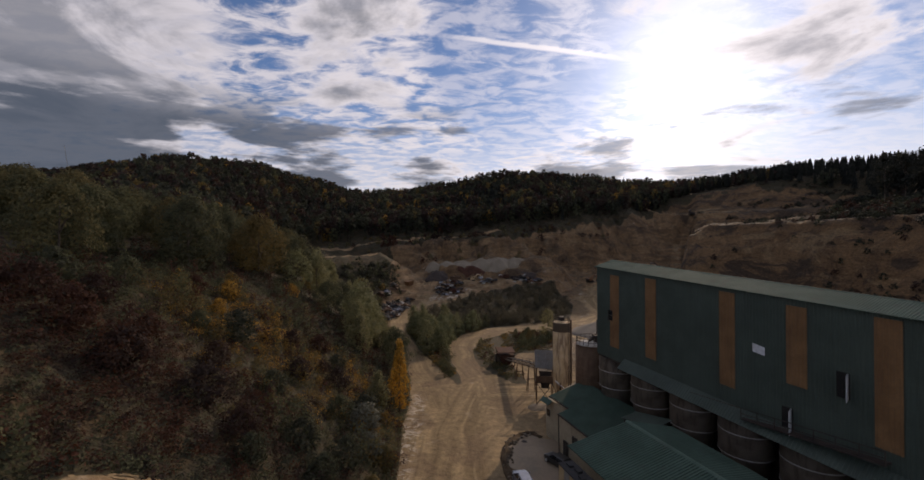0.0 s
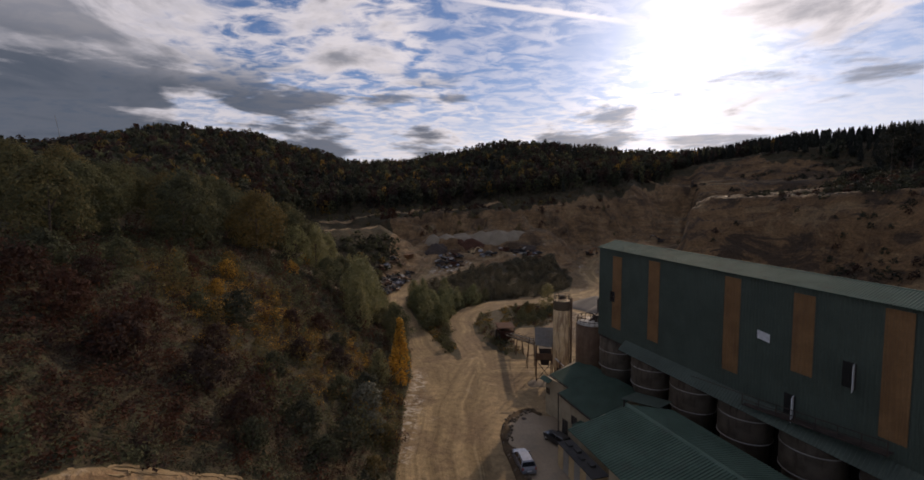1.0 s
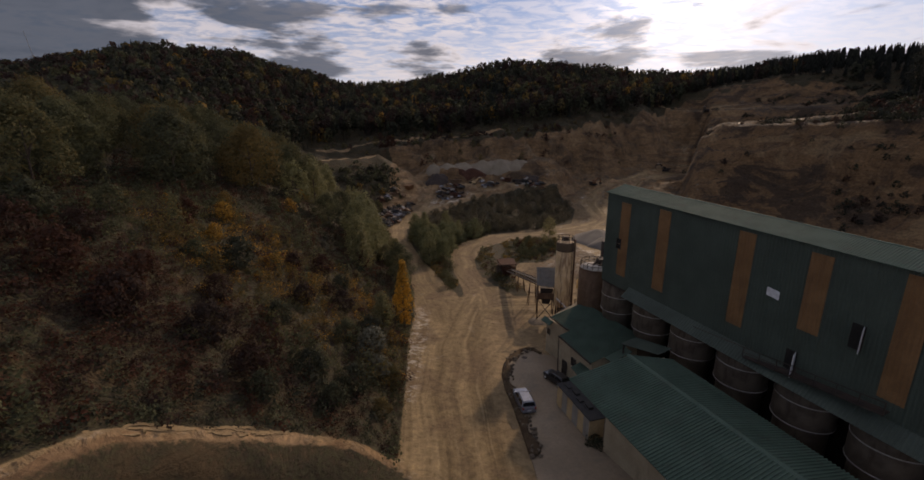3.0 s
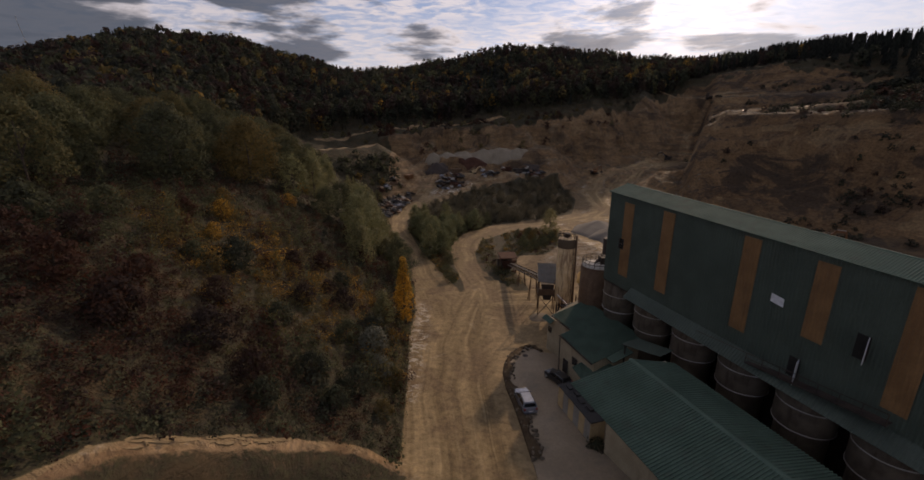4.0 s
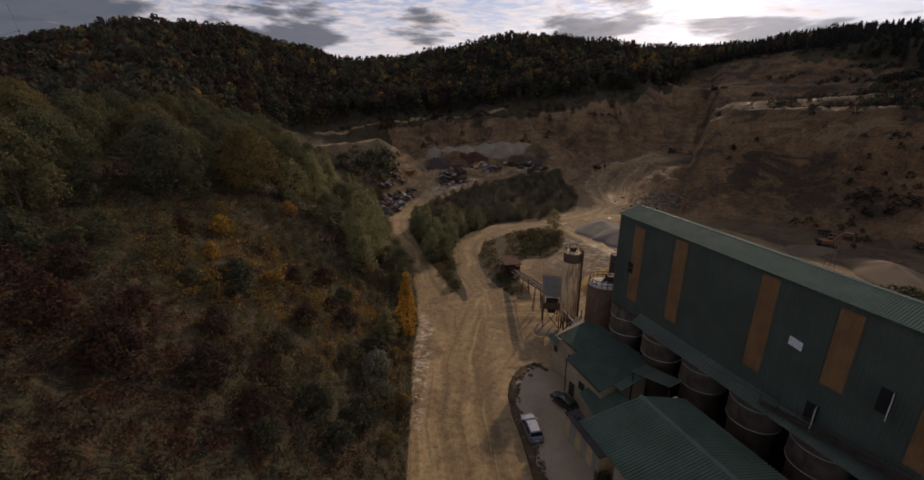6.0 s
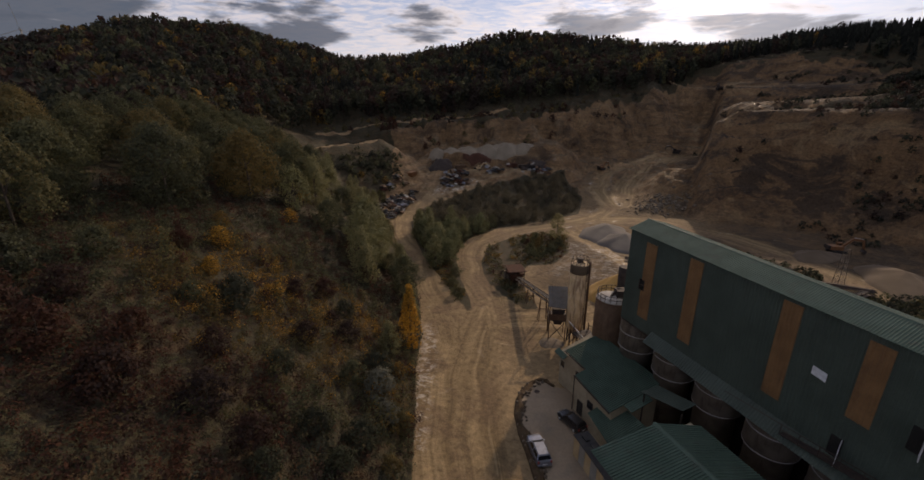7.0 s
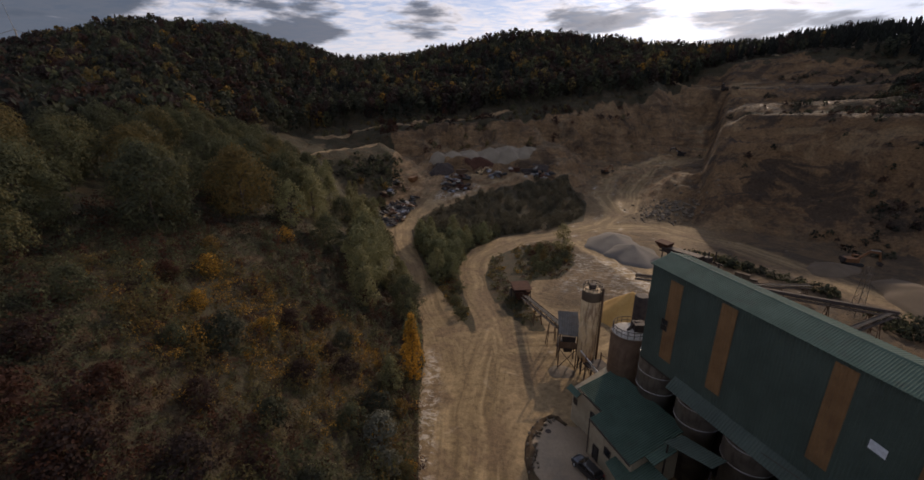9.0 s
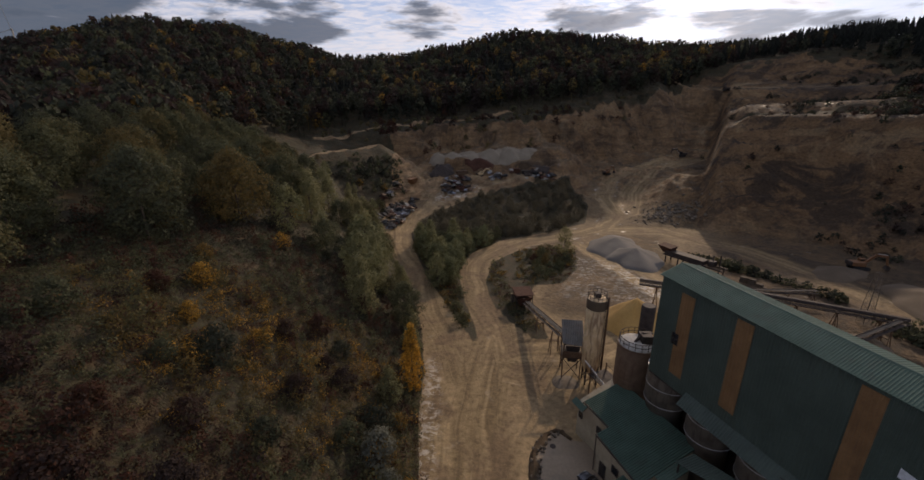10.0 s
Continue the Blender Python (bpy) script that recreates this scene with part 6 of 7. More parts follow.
def build_panel_store():
    """The low flat-roofed store with cream and grey panels along the yard."""
    a, b = Vector((11.75, 50.0)), Vector((13.75, 43.1))
    d = b - a
    run, turn = d.length, math.degrees(math.atan2(d.y, d.x))
    g = ground_z(12.8, 46.5)
    t = thing("panel_store", pose(a.x, a.y, g, 0, 0, turn), "low flat-roofed store with cream and grey wall panels", "outbuilding")
    n = 6
    for i in range(n):
        part("wall_panel", box(run * i / n + 0.03, run * (i + 1) / n - 0.03, 0.0, 0.14, -0.3, 2.75, 0.015), "yellow_panel" if i % 2 == 0 else "grey_panel", t)
    part("core", box(0.1, run - 0.1, 0.14, 1.9, -0.3, 2.75), "cream_render", t)
    part("end_wall", box(run - 0.1, run + 0.05, 0.0, 1.9, -0.3, 2.8), "yellow_panel", t)
    part("roof", box(-0.15, run + 0.12, -0.06, 2.0, 2.8, 2.94, 0.03), "bitumen", t, "dark bitumen flat roof")
    for i, (px, py) in enumerate(((0.9, 1.0), (2.4, 1.2), (3.7, 0.9), (5.2, 1.2))):
        part("roof_box", box(px - 0.45, px + 0.45, py - 0.3, py + 0.3, 2.92, 3.12 + 0.1 * (i % 2), 0.03), "bitumen", t)
    b2 = thing("dark_bush", pose(14.4, 42.2, ground_z(14.4, 42.2)), "dark low bush at the corner of the store", "bush")
    rr = np.random.default_rng(4)
    c = new("crown", plant_mesh("crown", crown(rr, 14, 30, 2.2, 1.2, 0.25, 0.2, 0.02), 0.38))
    c.parent = b2


build_panel_store()


def annex_details():
    """Windows, doors, gutter, lower roofs and the canopy by the silos."""
    t = thing("low_roof", PLANT, "grey-green corrugated lean-to roof over the annex yard", "lean-to roof")
    part("sheet", ribbed((4.2, -7.9, 4.4), (10.2, -9.2, 4.3), (10.2, -3.9, 5.5), (4.2, -3.9, 5.5), 0.27, 0.09), "green_roof", t)
    part("wall", box(4.2, 10.0, -7.3, -7.05, 0.3, 4.2), "cream_render", t)
    c = thing("canopy", PLANT, "small green sheet canopy in front of the silos", "canopy")
    part("sheet", ribbed((7.5, -2.9, 8.5), (12.6, -1.9, 9.3), (12.9, -0.2, 9.9), (7.9, -0.6, 9.1)), "green_sheet", c)
    for s, n in ((7.8, 2.5), (12.4, 1.6)):
        part("post", bars([((s, -n, 0.3), (s, -n, 8.6))], 0.14), "dark_steel", c)
    for i, (s, n, z0, w, h) in enumerate(((-6.0, 4.3, 3.9, 0.7, 0.9), (-2.3, 4.3, 4.2, 0.9, 1.0), (1.0, 6.35, 1.2, 1.0, 2.1), (3.0, 6.4, 3.6, 1.0, 1.1), (5.2, 6.45, 3.6, 1.0, 1.1), (5.6, 6.45, 1.0, 1.0, 2.0))):
        win = thing("window" if h < 1.5 else "door", PLANT, "small dark window in the cream annex wall" if h < 1.5 else "dark door in the cream annex wall", "window" if h < 1.5 else "door")
        part("pane", box(s - w / 2, s + w / 2, -n - 0.10, -n - 0.06, z0, z0 + h), "window_dark", win)
        part("frame", bars([((s - w / 2, -n - 0.11, z0), (s + w / 2, -n - 0.11, z0)), ((s - w / 2, -n - 0.11, z0 + h), (s + w / 2, -n - 0.11, z0 + h)), ((s - w / 2, -n - 0.11, z0), (s - w / 2, -n - 0.11, z0 + h)), ((s + w / 2, -n - 0.11, z0), (s + w / 2, -n - 0.11, z0 + h))], 0.09), "dark_steel", win)
    gutter = thing("gutter", PLANT, "dark eaves gutter along the annex roof", "gutter")
    part("channel", bars([((-0.6, -6.62, 6.5), (6.95, -7.0, 6.15)), ((-5.4, -4.72, 7.1), (-0.6, -4.72, 6.92))], 0.14), "dark_steel", gutter)
    part("downpipe", bars([((-0.5, -6.55, 6.4), (-0.5, -6.45, 0.3))], 0.1), "dark_steel", gutter)


annex_details()


def gallery_details():
    t = thing("wall_sign", PLANT, "plain white sheet-metal sign on the green gallery wall", "sign")
    part("plate", hull([drop(22.0, 0.12, 21.6), drop(23.1, 0.12, 21.45), drop(23.1, 0.17, 21.45), drop(22.0, 0.17, 21.6)], [drop(22.0, 0.12, 22.4), drop(23.1, 0.12, 22.25), drop(23.1, 0.17, 22.25), drop(22.0, 0.17, 22.4)]), "plate_white", t)
    for s, z, h in ((24.5, 15.2, 2.2), (28.6, 19.9, 2.1)):
        d = thing("gallery_door", PLANT, "open pale metal door in the green gallery wall", "door")
        # no hole here: a near-black slab paints the shade inside the doorway
        part("opening", hull([drop(s, 0.06, z), drop(s + 0.9, 0.06, z), drop(s + 0.9, 0.11, z), drop(s, 0.11, z)], [drop(s, 0.06, z + h), drop(s + 0.9, 0.06, z + h), drop(s + 0.9, 0.11, z + h), drop(s, 0.11, z + h)]), "dark_void", d)
        part("leaf", hull([drop(s + 0.75, 0.12, z), drop(s + 0.8, 0.12, z), drop(s + 1.05, 0.95, z), drop(s + 1.0, 0.95, z)], [drop(s + 0.75, 0.12, z + h), drop(s + 0.8, 0.12, z + h), drop(s + 1.05, 0.95, z + h), drop(s + 1.0, 0.95, z + h)]), "plate_white", d, "pale door leaf standing open")
    wdw = thing("gallery_window", PLANT, "small broken dark window in the gallery wall", "window")
    for z in (20.1, 20.85):
        part("pane", hull([drop(2.5, 0.13, z), drop(3.2, 0.13, z), drop(3.2, 0.17, z), drop(2.5, 0.17, z)], [drop(2.5, 0.13, z + 0.65), drop(3.2, 0.13, z + 0.65), drop(3.2, 0.17, z + 0.65), drop(2.5, 0.17, z + 0.65)]), "window_dark", wdw)
    part("frame", bars([(drop(2.45, 0.17, 20.78), drop(3.25, 0.17, 20.78)), (drop(2.45, 0.17, 20.05), drop(2.45, 0.17, 21.55)), (drop(3.25, 0.17, 20.05), drop(3.25, 0.17, 21.55))], 0.07), "dark_steel", wdw)
    w = thing("catwalk", PLANT, "rusty steel catwalk with handrail in front of the gallery doors", "catwalk")
    part("deck", hull([drop(21.5, 0.2, 14.9), drop(32, 0.2, 16.2), drop(32, 1.2, 16.2), drop(21.5, 1.2, 14.9)], [drop(21.5, 0.2, 15.0), drop(32, 0.2, 16.3), drop(32, 1.2, 16.3), drop(21.5, 1.2, 15.0)]), "dark_steel", w)
    part("handrail", bars([(drop(16.0, 1.2, 15.4), drop(21.5, 1.2, 16.0)), (drop(21.5, 1.2, 16.0), drop(32, 1.2, 17.3)), (drop(21.5, 1.2, 15.5), drop(32, 1.2, 16.8))], 0.06), "dark_steel", w)
    for i in range(8):
        s = 21.5 + 1.5 * i
        part("post", bars([(drop(s, 1.2, 14.9 + 0.124 * (s - 21.5)), drop(s, 1.2, 16.0 + 0.124 * (s - 21.5)))], 0.06), "dark_steel", w)


gallery_details()


# ---- pit: heaps, machines, belts ----
def heap(name, label, x, y, rx, ry, high, mat, turn=0.0, seed=1, category="heap"):
    """A loose heap at its natural slope, with slumped, uneven sides, lying on the ground."""
    r = np.random.default_rng(seed)
    g = ground_z(x, y)
    t = thing(name, pose(x, y, g), label, category)
    bm = bmesh.new()
    segs, rows = 40, 11
    ca, sa = math.cos(radians(turn)), math.sin(radians(turn))
    ph = r.uniform(0, 6.28, 4)
    top = bm.verts.new((0, 0, high * 0.82))
    last = None
    for i in range(1, rows + 1):
        q = i / rows
        row = []
        for k in range(segs):
            a = 2 * math.pi * k / segs
            edge = 1 + 0.10 * math.sin(2 * a + ph[0]) + 0.08 * math.sin(3 * a + ph[1]) + 0.05 * math.sin(7 * a + ph[2])
            lx, ly = rx * q * edge * math.cos(a), ry * q * edge * math.sin(a)
            px, py = lx * ca - ly * sa, lx * sa + ly * ca
            base = ground_z(x + px, y + py) - g if i == rows else (ground_z(x + px, y + py) - g)
            h = high * (math.sqrt((1 - q) ** 2 * 0.95 + 0.05 * (1 - q)) - 0.10 * (1 - q) * (1 - q)) * 0.9 * (1 + 0.08 * q * math.sin(5 * a + ph[3] + 3 * q)) + r.uniform(-0.03, 0.03) * high * q * (1 - q)
            row.append(bm.verts.new((px, py, base * q + h - (0.25 if i == rows else 0.0))))
        for k in range(segs):
            if last is None:
                bm.faces.new((top, row[k], row[(k + 1) % segs]))
            else:
                bm.faces.new((last[k], row[k], row[(k + 1) % segs], last[(k + 1) % segs]))
        last = row
    bmesh.ops.recalc_face_normals(bm, faces=bm.faces[:])
    for f in bm.faces:
        f.smooth = True
    part("mound", bm, mat, t)
    return t


heap("sand_heap", "tall heap of yellow sand behind the tower silo", 34.8, 98.0, 7.4, 7.2, 7.6, "sand_yellow", 10, 2)
heap("gravel_heap", "broad grey gravel heap with a rounded peak beside the haul road", 50.5, 154.0, 14.0, 10.0, 4.6, "gravel_grey", 62, 3)
heap("gravel_heap", "grey gravel heap with a steep front beside the haul road", 52.5, 141.5, 11.5, 9.0, 4.6, "gravel_grey", 60, 4)
for hx, hy, rx, ry, h, seed in ((-17.5, 251, 5.5, 6, 3.4, 5), (-9.5, 252, 6.5, 6, 4.0, 6), (1, 253, 10, 6, 4.4, 7), (12, 253, 11, 7, 5.6, 8), (23, 253, 11, 7, 7.4, 9), (32, 254, 7, 6, 3.4, 10)):
    heap("gravel_heap", "pale grey crushed stone heap on the upper bench", hx, hy, rx, ry, h, "gravel_pale", 5, seed)
heap("gravel_heap", "grey-brown gravel heap by the excavator", 106.5, 128.0, 9, 6, 2.4, "gravel_dull", 20, 11)
heap("gravel_heap", "grey-brown gravel heap by the belts", 110.0, 106.5, 14, 9, 4.2, "gravel_dull", 60, 12)
heap("sand_heap", "small yellow sand heap under the belt", 77.0, 88.5, 5, 4.5, 2.6, "gravel_dull", 0, 13)
heap("scrap_heap", "dark heap of shredded scrap in the yard", -15.0, 239.0, 7.5, 5.5, 5.2, "dark_steel", 0, 14)
heap("scrap_heap", "dark heap of scrap in the yard", 6.0, 243.0, 9, 3.5, 3.4, "red_steel", 0, 15)
heap("scrap_heap", "dark heap of scrap metal beside the containers", 38.0, 238.5, 5.5, 4, 5.0, "dark_steel", 0, 16)


def excavator(label, x, y, turn, paint, size=1.0):
    g = ground_z(x, y)
    t = thing("excavator", pose(x, y, g, 0, 0, turn) @ Matrix.Scale(size, 4), label, "excavator")
    for side in (-1.2, 1.2):
        bm = hull([(-1.7, side - 0.3, 0.0), (1.7, side - 0.3, 0.0), (2.1, side - 0.3, 0.45), (1.7, side - 0.3, 0.95), (-1.7, side - 0.3, 0.95), (-2.1, side - 0.3, 0.45)],
                  [(-1.7, side + 0.3, 0.0), (1.7, side + 0.3, 0.0), (2.1, side + 0.3, 0.45), (1.7, side + 0.3, 0.95), (-1.7, side + 0.3, 0.95), (-2.1, side + 0.3, 0.45)])
        part("track", bm, "rubber", t)
    part("undercarriage", box(-1.0, 1.0, -1.0, 1.0, 0.4, 1.1, 0.05), "dark_steel", t)
    part("house", box(-2.3, 0.9, -1.3, 1.3, 1.1, 2.2, 0.12), paint, t)
    part("counterweight", box(-2.8, -2.2, -1.25, 1.25, 1.15, 2.3, 0.2), "dark_steel", t)
    cab = part("cab", box(0.1, 1.5, 0.25, 1.3, 1.15, 2.9, 0.08), paint, t)
    part("window", box(0.25, 1.53, 0.22, 1.33, 1.8, 2.7, 0.03), "window_dark", cab)
    part("boom", bars([((0.7, -0.2, 1.7), (3.2, -0.2, 4.3)), ((3.2, -0.2, 4.3), (5.7, -0.2, 4.0))], 0.42, 0.6), paint, t)
    part("stick", bars([((5.6, -0.2, 4.2), (6.3, -0.2, 1.4))], 0.34, 0.45), paint, t)
    part("ram", bars([((1.2, -0.2, 1.6), (3.0, -0.2, 3.7)), ((3.4, -0.2, 4.7), (5.6, -0.2, 4.5))], 0.16), "pale_steel", t)
    part("bucket", hull([(5.7, -0.8, 0.6), (6.6, -0.8, 0.2), (6.9, -0.8, 1.2), (6.1, -0.8, 1.6)], [(5.7, 0.4, 0.6), (6.6, 0.4, 0.2), (6.9, 0.4, 1.2), (6.1, 0.4, 1.6)]), "dark_steel", t)
    return t


excavator("orange tracked excavator standing on the pit floor", 115.5, 132.0, -12, "orange_paint", 1.1)
excavator("small dark excavator far off on the quarry road", 143.1, 296.0, 160, "dark_steel", 1.1)
excavator("small dark excavator far up on a quarry bench", 191.0, 340.0, 80, "dark_steel", 1.1)
excavator("yellow excavator among the scrap", 6.0, 234.5, 30, "yellow_panel", 0.9)


excavator("orange-red excavator parked at the edge of the quarry road", 79.0, 252.5, 35, "orange_paint", 1.0)

conveyor("belt_conveyor", "long belt conveyor with a dull cover behind the gallery", (63.0, 104.5, 3.4), (86.5, 90.5, 3.6), 1.2, (0.1, 0.35, 0.6, 0.85), True)
conveyor("belt_conveyor", "low belt conveyor beside a hedge on the pit floor", (67.5, 110.8, 1.2), (83.0, 108.2, 2.0), 1.0, (0.2, 0.6, 0.95))
conveyor("belt_conveyor", "short rising belt conveyor by the sand heap", (70.0, 86.0, 1.6), (83.5, 89.5, 4.4), 1.0, (0.3, 0.8))
conveyor("belt_conveyor", "short pale-topped belt reaching out behind the gallery", (38.5, 106.0, 5.6), (48.5, 101.5, 5.9), 0.9, (0.35, 0.8), True)


def build_screen():
    """The dark screening plant behind the gallery."""
    x, y = 66.5, 133.0
    t = thing("screening_plant", pose(x, y, ground_z(x, y), 0, 0, -58), "dark rusty screening plant with hopper and beams", "machine")
    part("frame", bars([((-9, -1.5, 2.2), (9, -1.5, 2.2)), ((-9, 1.5, 2.2), (9, 1.5, 2.2))], 0.4), "dark_steel", t)
    for px in (-8, -4, 0, 4, 8):
        for py in (-1.5, 1.5):
            part("leg", bars([((px, py, -0.5), (px, py, 2.4))], 0.3), "dark_steel", t)
    part("deck_box", box(-8.5, 3.5, -1.6, 1.6, 2.3, 3.5, 0.1), "dark_steel", t)
    part("hopper", hull([(-9.5, -1.0, 2.6), (-7, -1.0, 2.6), (-7, 1.0, 2.6), (-9.5, 1.0, 2.6)], [(-11, -2.0, 4.8), (-6.5, -2.0, 4.6), (-6.5, 2.0, 4.6), (-11, 2.0, 4.8)]), "red_steel", t)
    part("motor", box(4.5, 6.2, -1.0, 1.0, 2.4, 4.0, 0.1), "dark_steel", t)
    part("stack", bars([((7.0, 0.8, 2.2), (7.0, 0.8, 6.0)), ((5.0, 0.8, 3.0), (5.0, 0.8, 5.4))], 0.3), "dark_steel", t)
    b = thing("block_stack", pose(74.0, 122.5, ground_z(74.0, 122.5), 0, 0, -50), "dusty concrete blocks stacked beside the screening plant", "blocks")
    for i, (px, h) in enumerate(((0, 1.6), (1.9, 1.6), (3.8, 0.8))):
        part("block", box(px, px + 1.7, -0.6, 0.6, -0.2, h, 0.05), "gravel_dull", b)


build_screen()


def build_mast():
    x, y, high = 85.5, 98.0, 12.0
    t = thing("lattice_mast", pose(x, y, ground_z(x, y)), "slim grey lattice steel mast on the pit floor", "mast")
    def c(i, z):
        q = 0.9 - 0.45 * z / high
        return ((q, q), (-q, q), (-q, -q), (q, -q))[i % 4] + (z,)
    for i in range(4):
        part("leg", bars([(c(i, -0.3), c(i, high))], 0.09), "silo_steel", t)
        part("lattice", bars([(c(i, 1.5 * k), c(i + 1, 1.5 * k + 1.5)) for k in range(8)] + [(c(i, 1.5 * k), c(i + 1, 1.5 * k)) for k in range(1, 9)], 0.05), "silo_steel", t)


build_mast()


def build_turbine():
    t = thing("wind_turbine", pose(-405, 420, ground_z(-405, 420), 0, 0, 40), "distant wind turbine behind the wooded hill, grey for its silhouette", "wind turbine")
    hub = 110.0 - ground_z(-405, 420)
    # grey material puts the backlit silhouette into the colour
    part("mast", turned([(1.0, -1.0), (0.55, hub)], 16), "grey_panel", t)
    part("nacelle", box(-0.7, 0.7, -2.4, 1.6, hub - 0.6, hub + 0.7, 0.2), "grey_panel", t)
    for a in (97, 205, 330):
        ca, sa = math.cos(radians(a)), math.sin(radians(a))
        part("blade", bars([((0, -3.2, hub), (21 * ca, -3.2, hub + 21 * sa))], 0.5, 0.3), "grey_panel", t)


build_turbine()


# ---- scrapyard ----
def scrap_mesh(r, mat):
    """A stripped, dented car shell."""
    bm = bmesh.new()
    rows = [(-2.0, 0.35, 0.8, 0.72), (-1.3, 0.3, 0.95, 0.8), (-0.9, 0.3, 1.35, 0.66), (0.5, 0.3, 1.38, 0.66), (1.1, 0.3, 0.92, 0.8), (2.0, 0.35, 0.72, 0.7)]
    rings = []
    for y, lo, hi, half in rows:
        j = lambda: r.uniform(-0.09, 0.09)
        rings.append([bm.verts.new(p) for p in ((-0.8, y + j(), lo), (0.8, y + j(), lo), (half + 0.08 + j(), y, 0.8), (half + j(), y + j(), hi + j()), (-half + j(), y + j(), hi + j()), (-half - 0.08 + j(), y, 0.8))])
    for p, q in zip(rings[:-1], rings[1:]):
        for k in range(6):
            bm.faces.new((p[k], q[k], q[(k + 1) % 6], p[(k + 1) % 6]))
    bm.faces.new(rings[0]), bm.faces.new(rings[-1][::-1])
    bmesh.ops.recalc_face_normals(bm, faces=bm.faces[:])
    me = bpy.data.meshes.new("scrap_car")
    bm.to_mesh(me)
    bm.free()
    me.materials.append(MATS[mat])
    return me


def scrapyard():
    r = np.random.default_rng(51)
    kinds = [(scrap_mesh(r, m), c) for m, c in (("dark_steel", "dark"), ("bitumen", "black"), ("red_steel", "dull red"), ("car_silver", "silver"), ("grey_panel", "grey"), ("rust", "rusty"), ("dark_steel", "dark"), ("bitumen", "black"))]
    def lay(px, py, level=0):
        me, c = kinds[int(r.integers(0, 8))]
        ob = new("scrap_car", me)
        ob.matrix_world = pose(px, py, ground_z(px, py) - 0.25 + 1.05 * level, r.uniform(-6, 6), r.uniform(-6, 6), r.uniform(0, 360))
        tagged(ob, c + " wrecked car body in the scrapyard rows", "car wreck", "wrecked cars in the scrapyard")
    for i in range(76):
        px, py = r.uniform(-44, -31.5), r.uniform(176, 214)
        px += 8.0 * (py - 176) / 38 * 0.9
        lay(px, py)
        if r.uniform() < 0.45:
            lay(px + r.uniform(-0.5, 0.5), py + r.uniform(-0.5, 0.5), 1)
    for i in range(56):
        lay(r.uniform(-13, 0), r.uniform(219, 232), int(r.uniform() < 0.3))
    for i in range(40):
        lay(r.uniform(8, 44), r.uniform(228, 238), int(r.uniform() < 0.4))
    for px, py, turn, mat, label in ((24, 236, 4, "red_steel", "dark red steel skip container in the scrapyard"), (31, 237, 3, "dark_steel", "dark steel skip container in the scrapyard"), (36, 233, -10, "window_dark", "blue-black steel container in the scrapyard"), (-4, 236, 15, "rust", "rusty steel skip container in the scrapyard"), (-28.5, 221, 70, "orange_paint", "orange skip container in the scrapyard")):
        t = thing("skip_container", pose(px, py, ground_z(px, py) - 0.1, 0, 0, turn), label, "container")
        part("body", hull([(-2.6, -1.1, 0.1), (2.6, -1.1, 0.1), (2.6, 1.1, 0.1), (-2.6, 1.1, 0.1)], [(-3.1, -1.25, 2.3), (3.1, -1.25, 2.3), (3.1, 1.25, 2.3), (-3.1, 1.25, 2.3)]), mat, t)
        for k in range(5):
            part("rib", bars([((-2.4 + 1.2 * k, -1.17, 0.1), (-2.7 + 1.35 * k, -1.32, 2.3))], 0.12), mat, t)
        part("rim", bars([((-3.1, -1.25, 2.3), (3.1, -1.25, 2.3)), ((-3.1, 1.25, 2.3), (3.1, 1.25, 2.3))], 0.14), mat, t)


scrapyard()


# ---- plants round the pit ----
def east_end(x, y):
    """One where the thicket closes the east face."""
    dx, dy = x - HUB[0], y - HUB[1]
    r, az = np.hypot(dx, dy), np.degrees(np.arctan2(dx, dy))
    return smooth(az + 1.6 * wave(x, y, 26, 4.0), 44.2, 46.2) * smooth(r, 228, 240) * smooth(r, 372, 352)


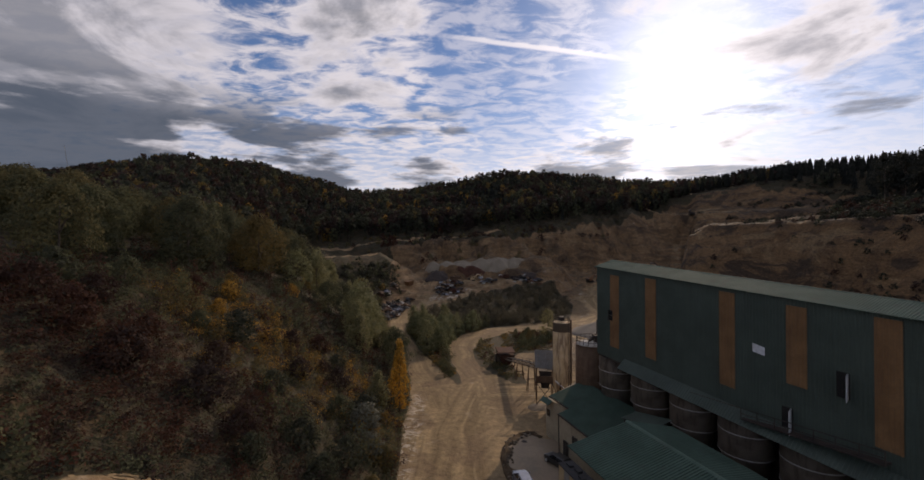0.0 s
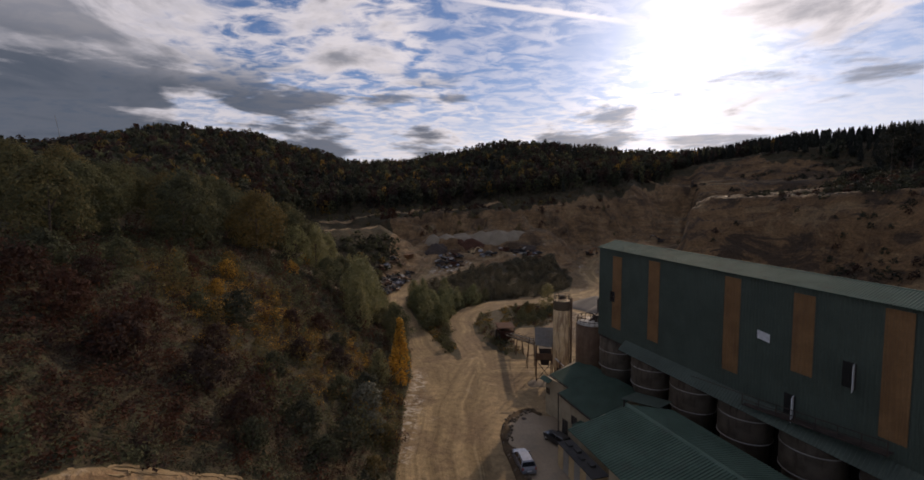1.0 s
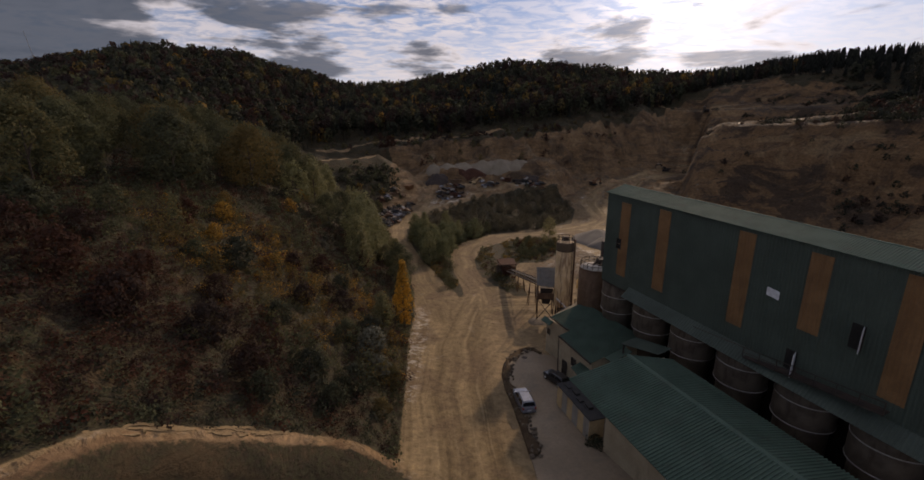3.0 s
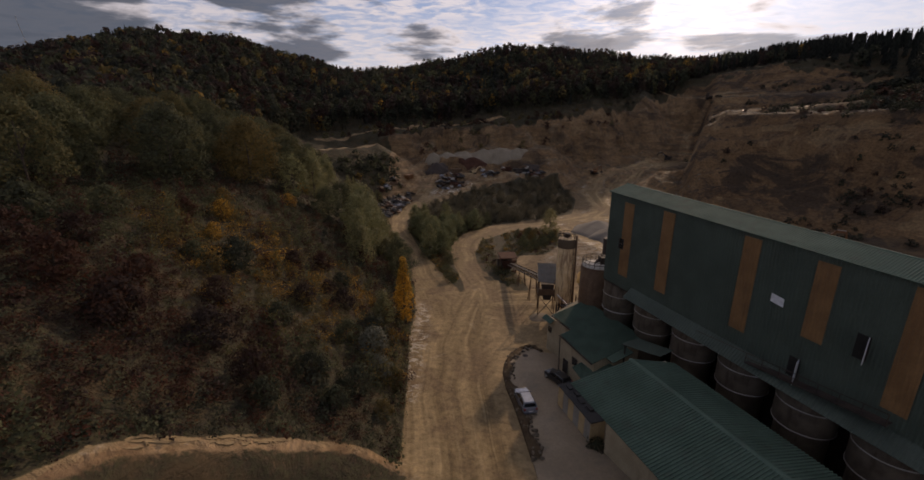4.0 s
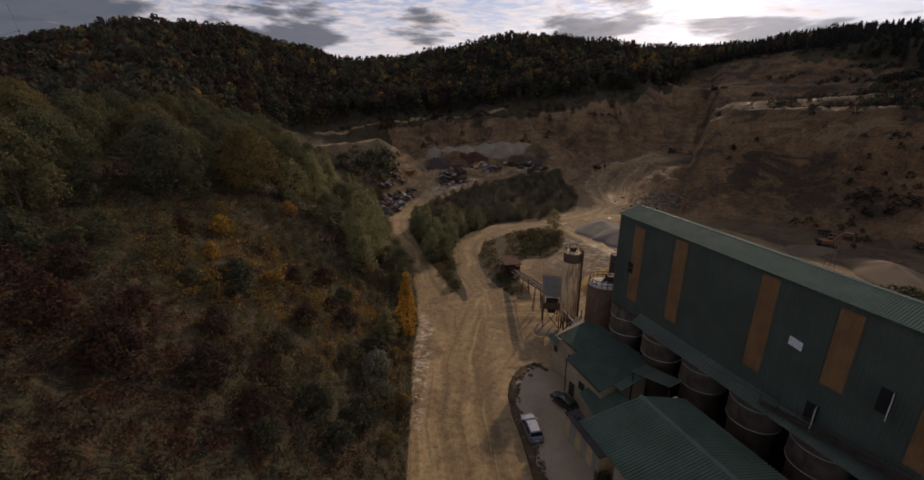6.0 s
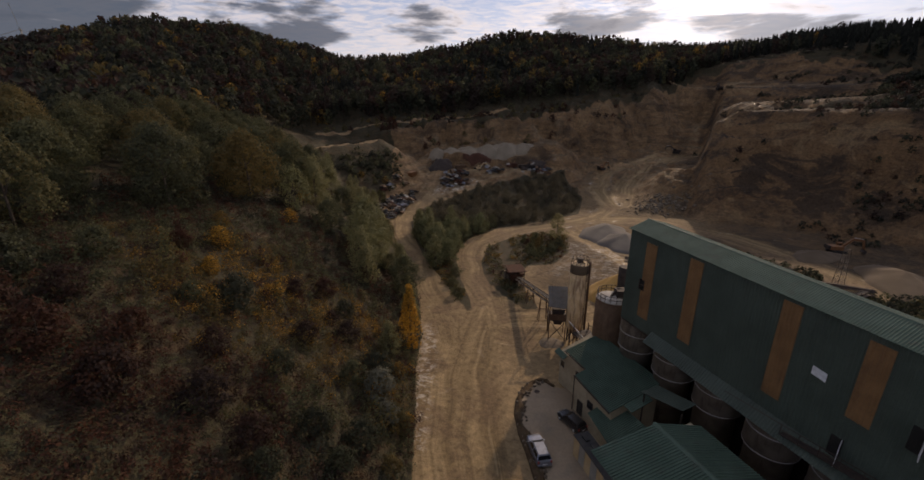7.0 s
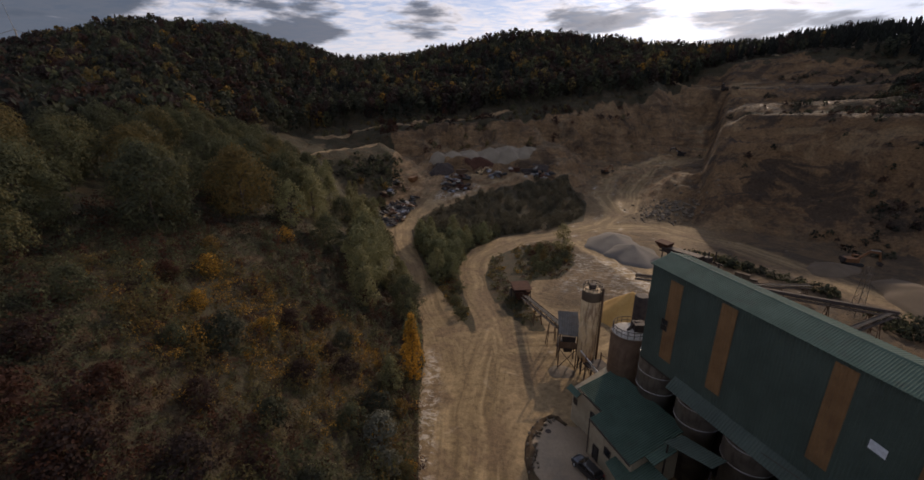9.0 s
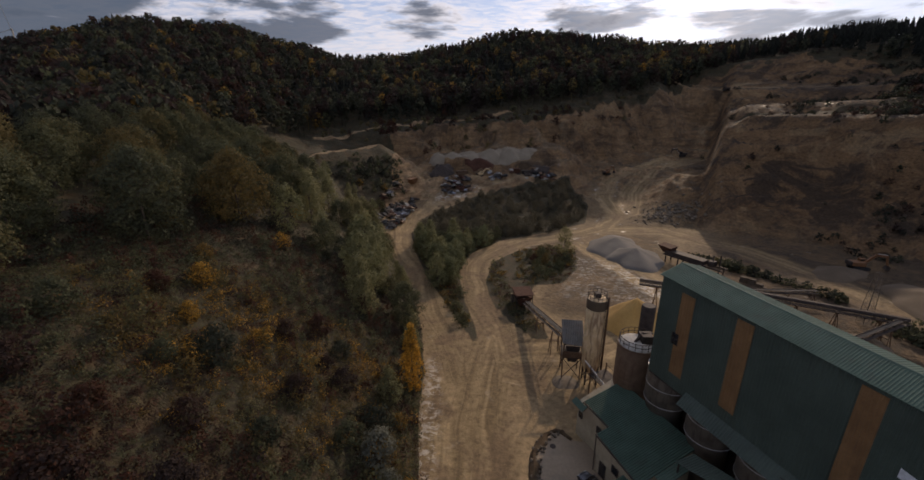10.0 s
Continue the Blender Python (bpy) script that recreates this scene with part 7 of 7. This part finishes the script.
def pit_plants():
    r = np.random.default_rng(61)
    bush = [crown(r, 9, 9, 4.6, 3.4, 0.95, 0.2, 0.03) for _ in range(4)]
    xs, ys = [], []
    # dyke below the upper road, bank east of the yard, hedge on the pit floor, ledges of the east face
    for x0, x1, y0, y1, gap, fn in (
        (-84, -30, 202, 250, 3.4, lambda x, y: (x < -30 - 0.2 * (y - 206)) & (y < 244 + 0.1 * x) & (land(x, y) < 19.5 + 2.0 * wave(x, y, 12, 2.0))),
        (70, 92, 108, 142, 1.5, lambda x, y: np.abs(y - np.interp(x, [72, 83, 89], [139, 126, 110])) < np.interp(x, [72, 80, 90], [3.0, 4.5, 2.0])),
        (80, 104, 78, 96, 1.9, lambda x, y: (x + 0.4 * (y - 87) > 88) & (r.uniform(size=len(x)) < 0.8)),
        (105, 290, 100, 340, 3.4, lambda x, y: (green_mask(x, y) > 0.45) & (forest_foot(x, y) < 0) & (wave(x, y, 26, 3.0) + r.normal(0, 0.25, len(x)) > -0.1)),
        (150, 300, 140, 300, 3.6, lambda x, y: (east_end(x, y) > 0.35 + r.normal(0, 0.2, len(x))) & (forest_foot(x, y) < 4)),
        (-100, 90, 262, 312, 4.4, lambda x, y: (green_mask(x, y) > 0.6) & (forest_foot(x, y) < 1) & (r.uniform(size=len(x)) < 0.4)),
        (-60, 118, 240, 330, 4.2, lambda x, y: (forest_foot(x, y) < -2) & (forest_foot(x, y) > -44) & (land(x, y) > 17) & (wave(x, y, 21, 4.0) + 0.5 * wave(x, y, 9, 1.0) + r.normal(0, 0.2, len(x)) > 0.42)),
    ):
        x, y = jitter_grid(x0, x1, y0, y1, gap, r)
        k = fn(x, y)
        xs.append(x[k]), ys.append(y[k])
    x, y = np.concatenate(xs), np.concatenate(ys)
    n = len(x)
    scatter("scrub", bush, x, y, land(x, y) - 0.2, r.integers(0, 4, n), r.uniform(0.4, 1.2, n) * np.where(x > 66, 0.72 + 0.8 * east_end(x, y), 1.0), np.where(x > 118, np.where(r.uniform(size=n) < 0.25, r.uniform(0.92, 1.0, n), r.uniform(0.08, 0.34, n)), np.where(y > 247, np.where(r.uniform(size=n) < 0.45, r.uniform(0.48, 0.60, n), r.uniform(0.86, 0.98, n)), np.clip(r.normal(0.33, 0.10, n), 0.12, 0.9))), "dark scrub on the banks and ledges of the pit", "scrub", r)
    rocks = []
    for _ in range(4):
        bm = bmesh.new()
        bmesh.ops.create_icosphere(bm, subdivisions=1, radius=0.6)
        v = np.array([q.co[:] for q in bm.verts]) * r.uniform(0.6, 1.3, (len(bm.verts), 1)) * [1, 1, 0.7]
        f = np.array([[q.index for q in face.verts] for face in bm.faces])
        bm.free()
        rocks.append((v, f))
    x = np.concatenate([r.normal(88, 6, 260), r.uniform(150, 250, 260)])
    y = np.concatenate([r.normal(193, 5, 260), r.uniform(150, 250, 260)])
    keep = land(x, y) < 30
    x, y = x[keep], y[keep]
    ob = scatter("boulders", rocks, x, y, land(x, y), r.integers(0, 4, len(x)), r.uniform(0.4, 1.7, len(x)), np.zeros(len(x)), "loose pale boulders at the foot of the rock faces", "boulders", r)
    ob.data.materials[0] = MATS["stone"]


pit_plants()
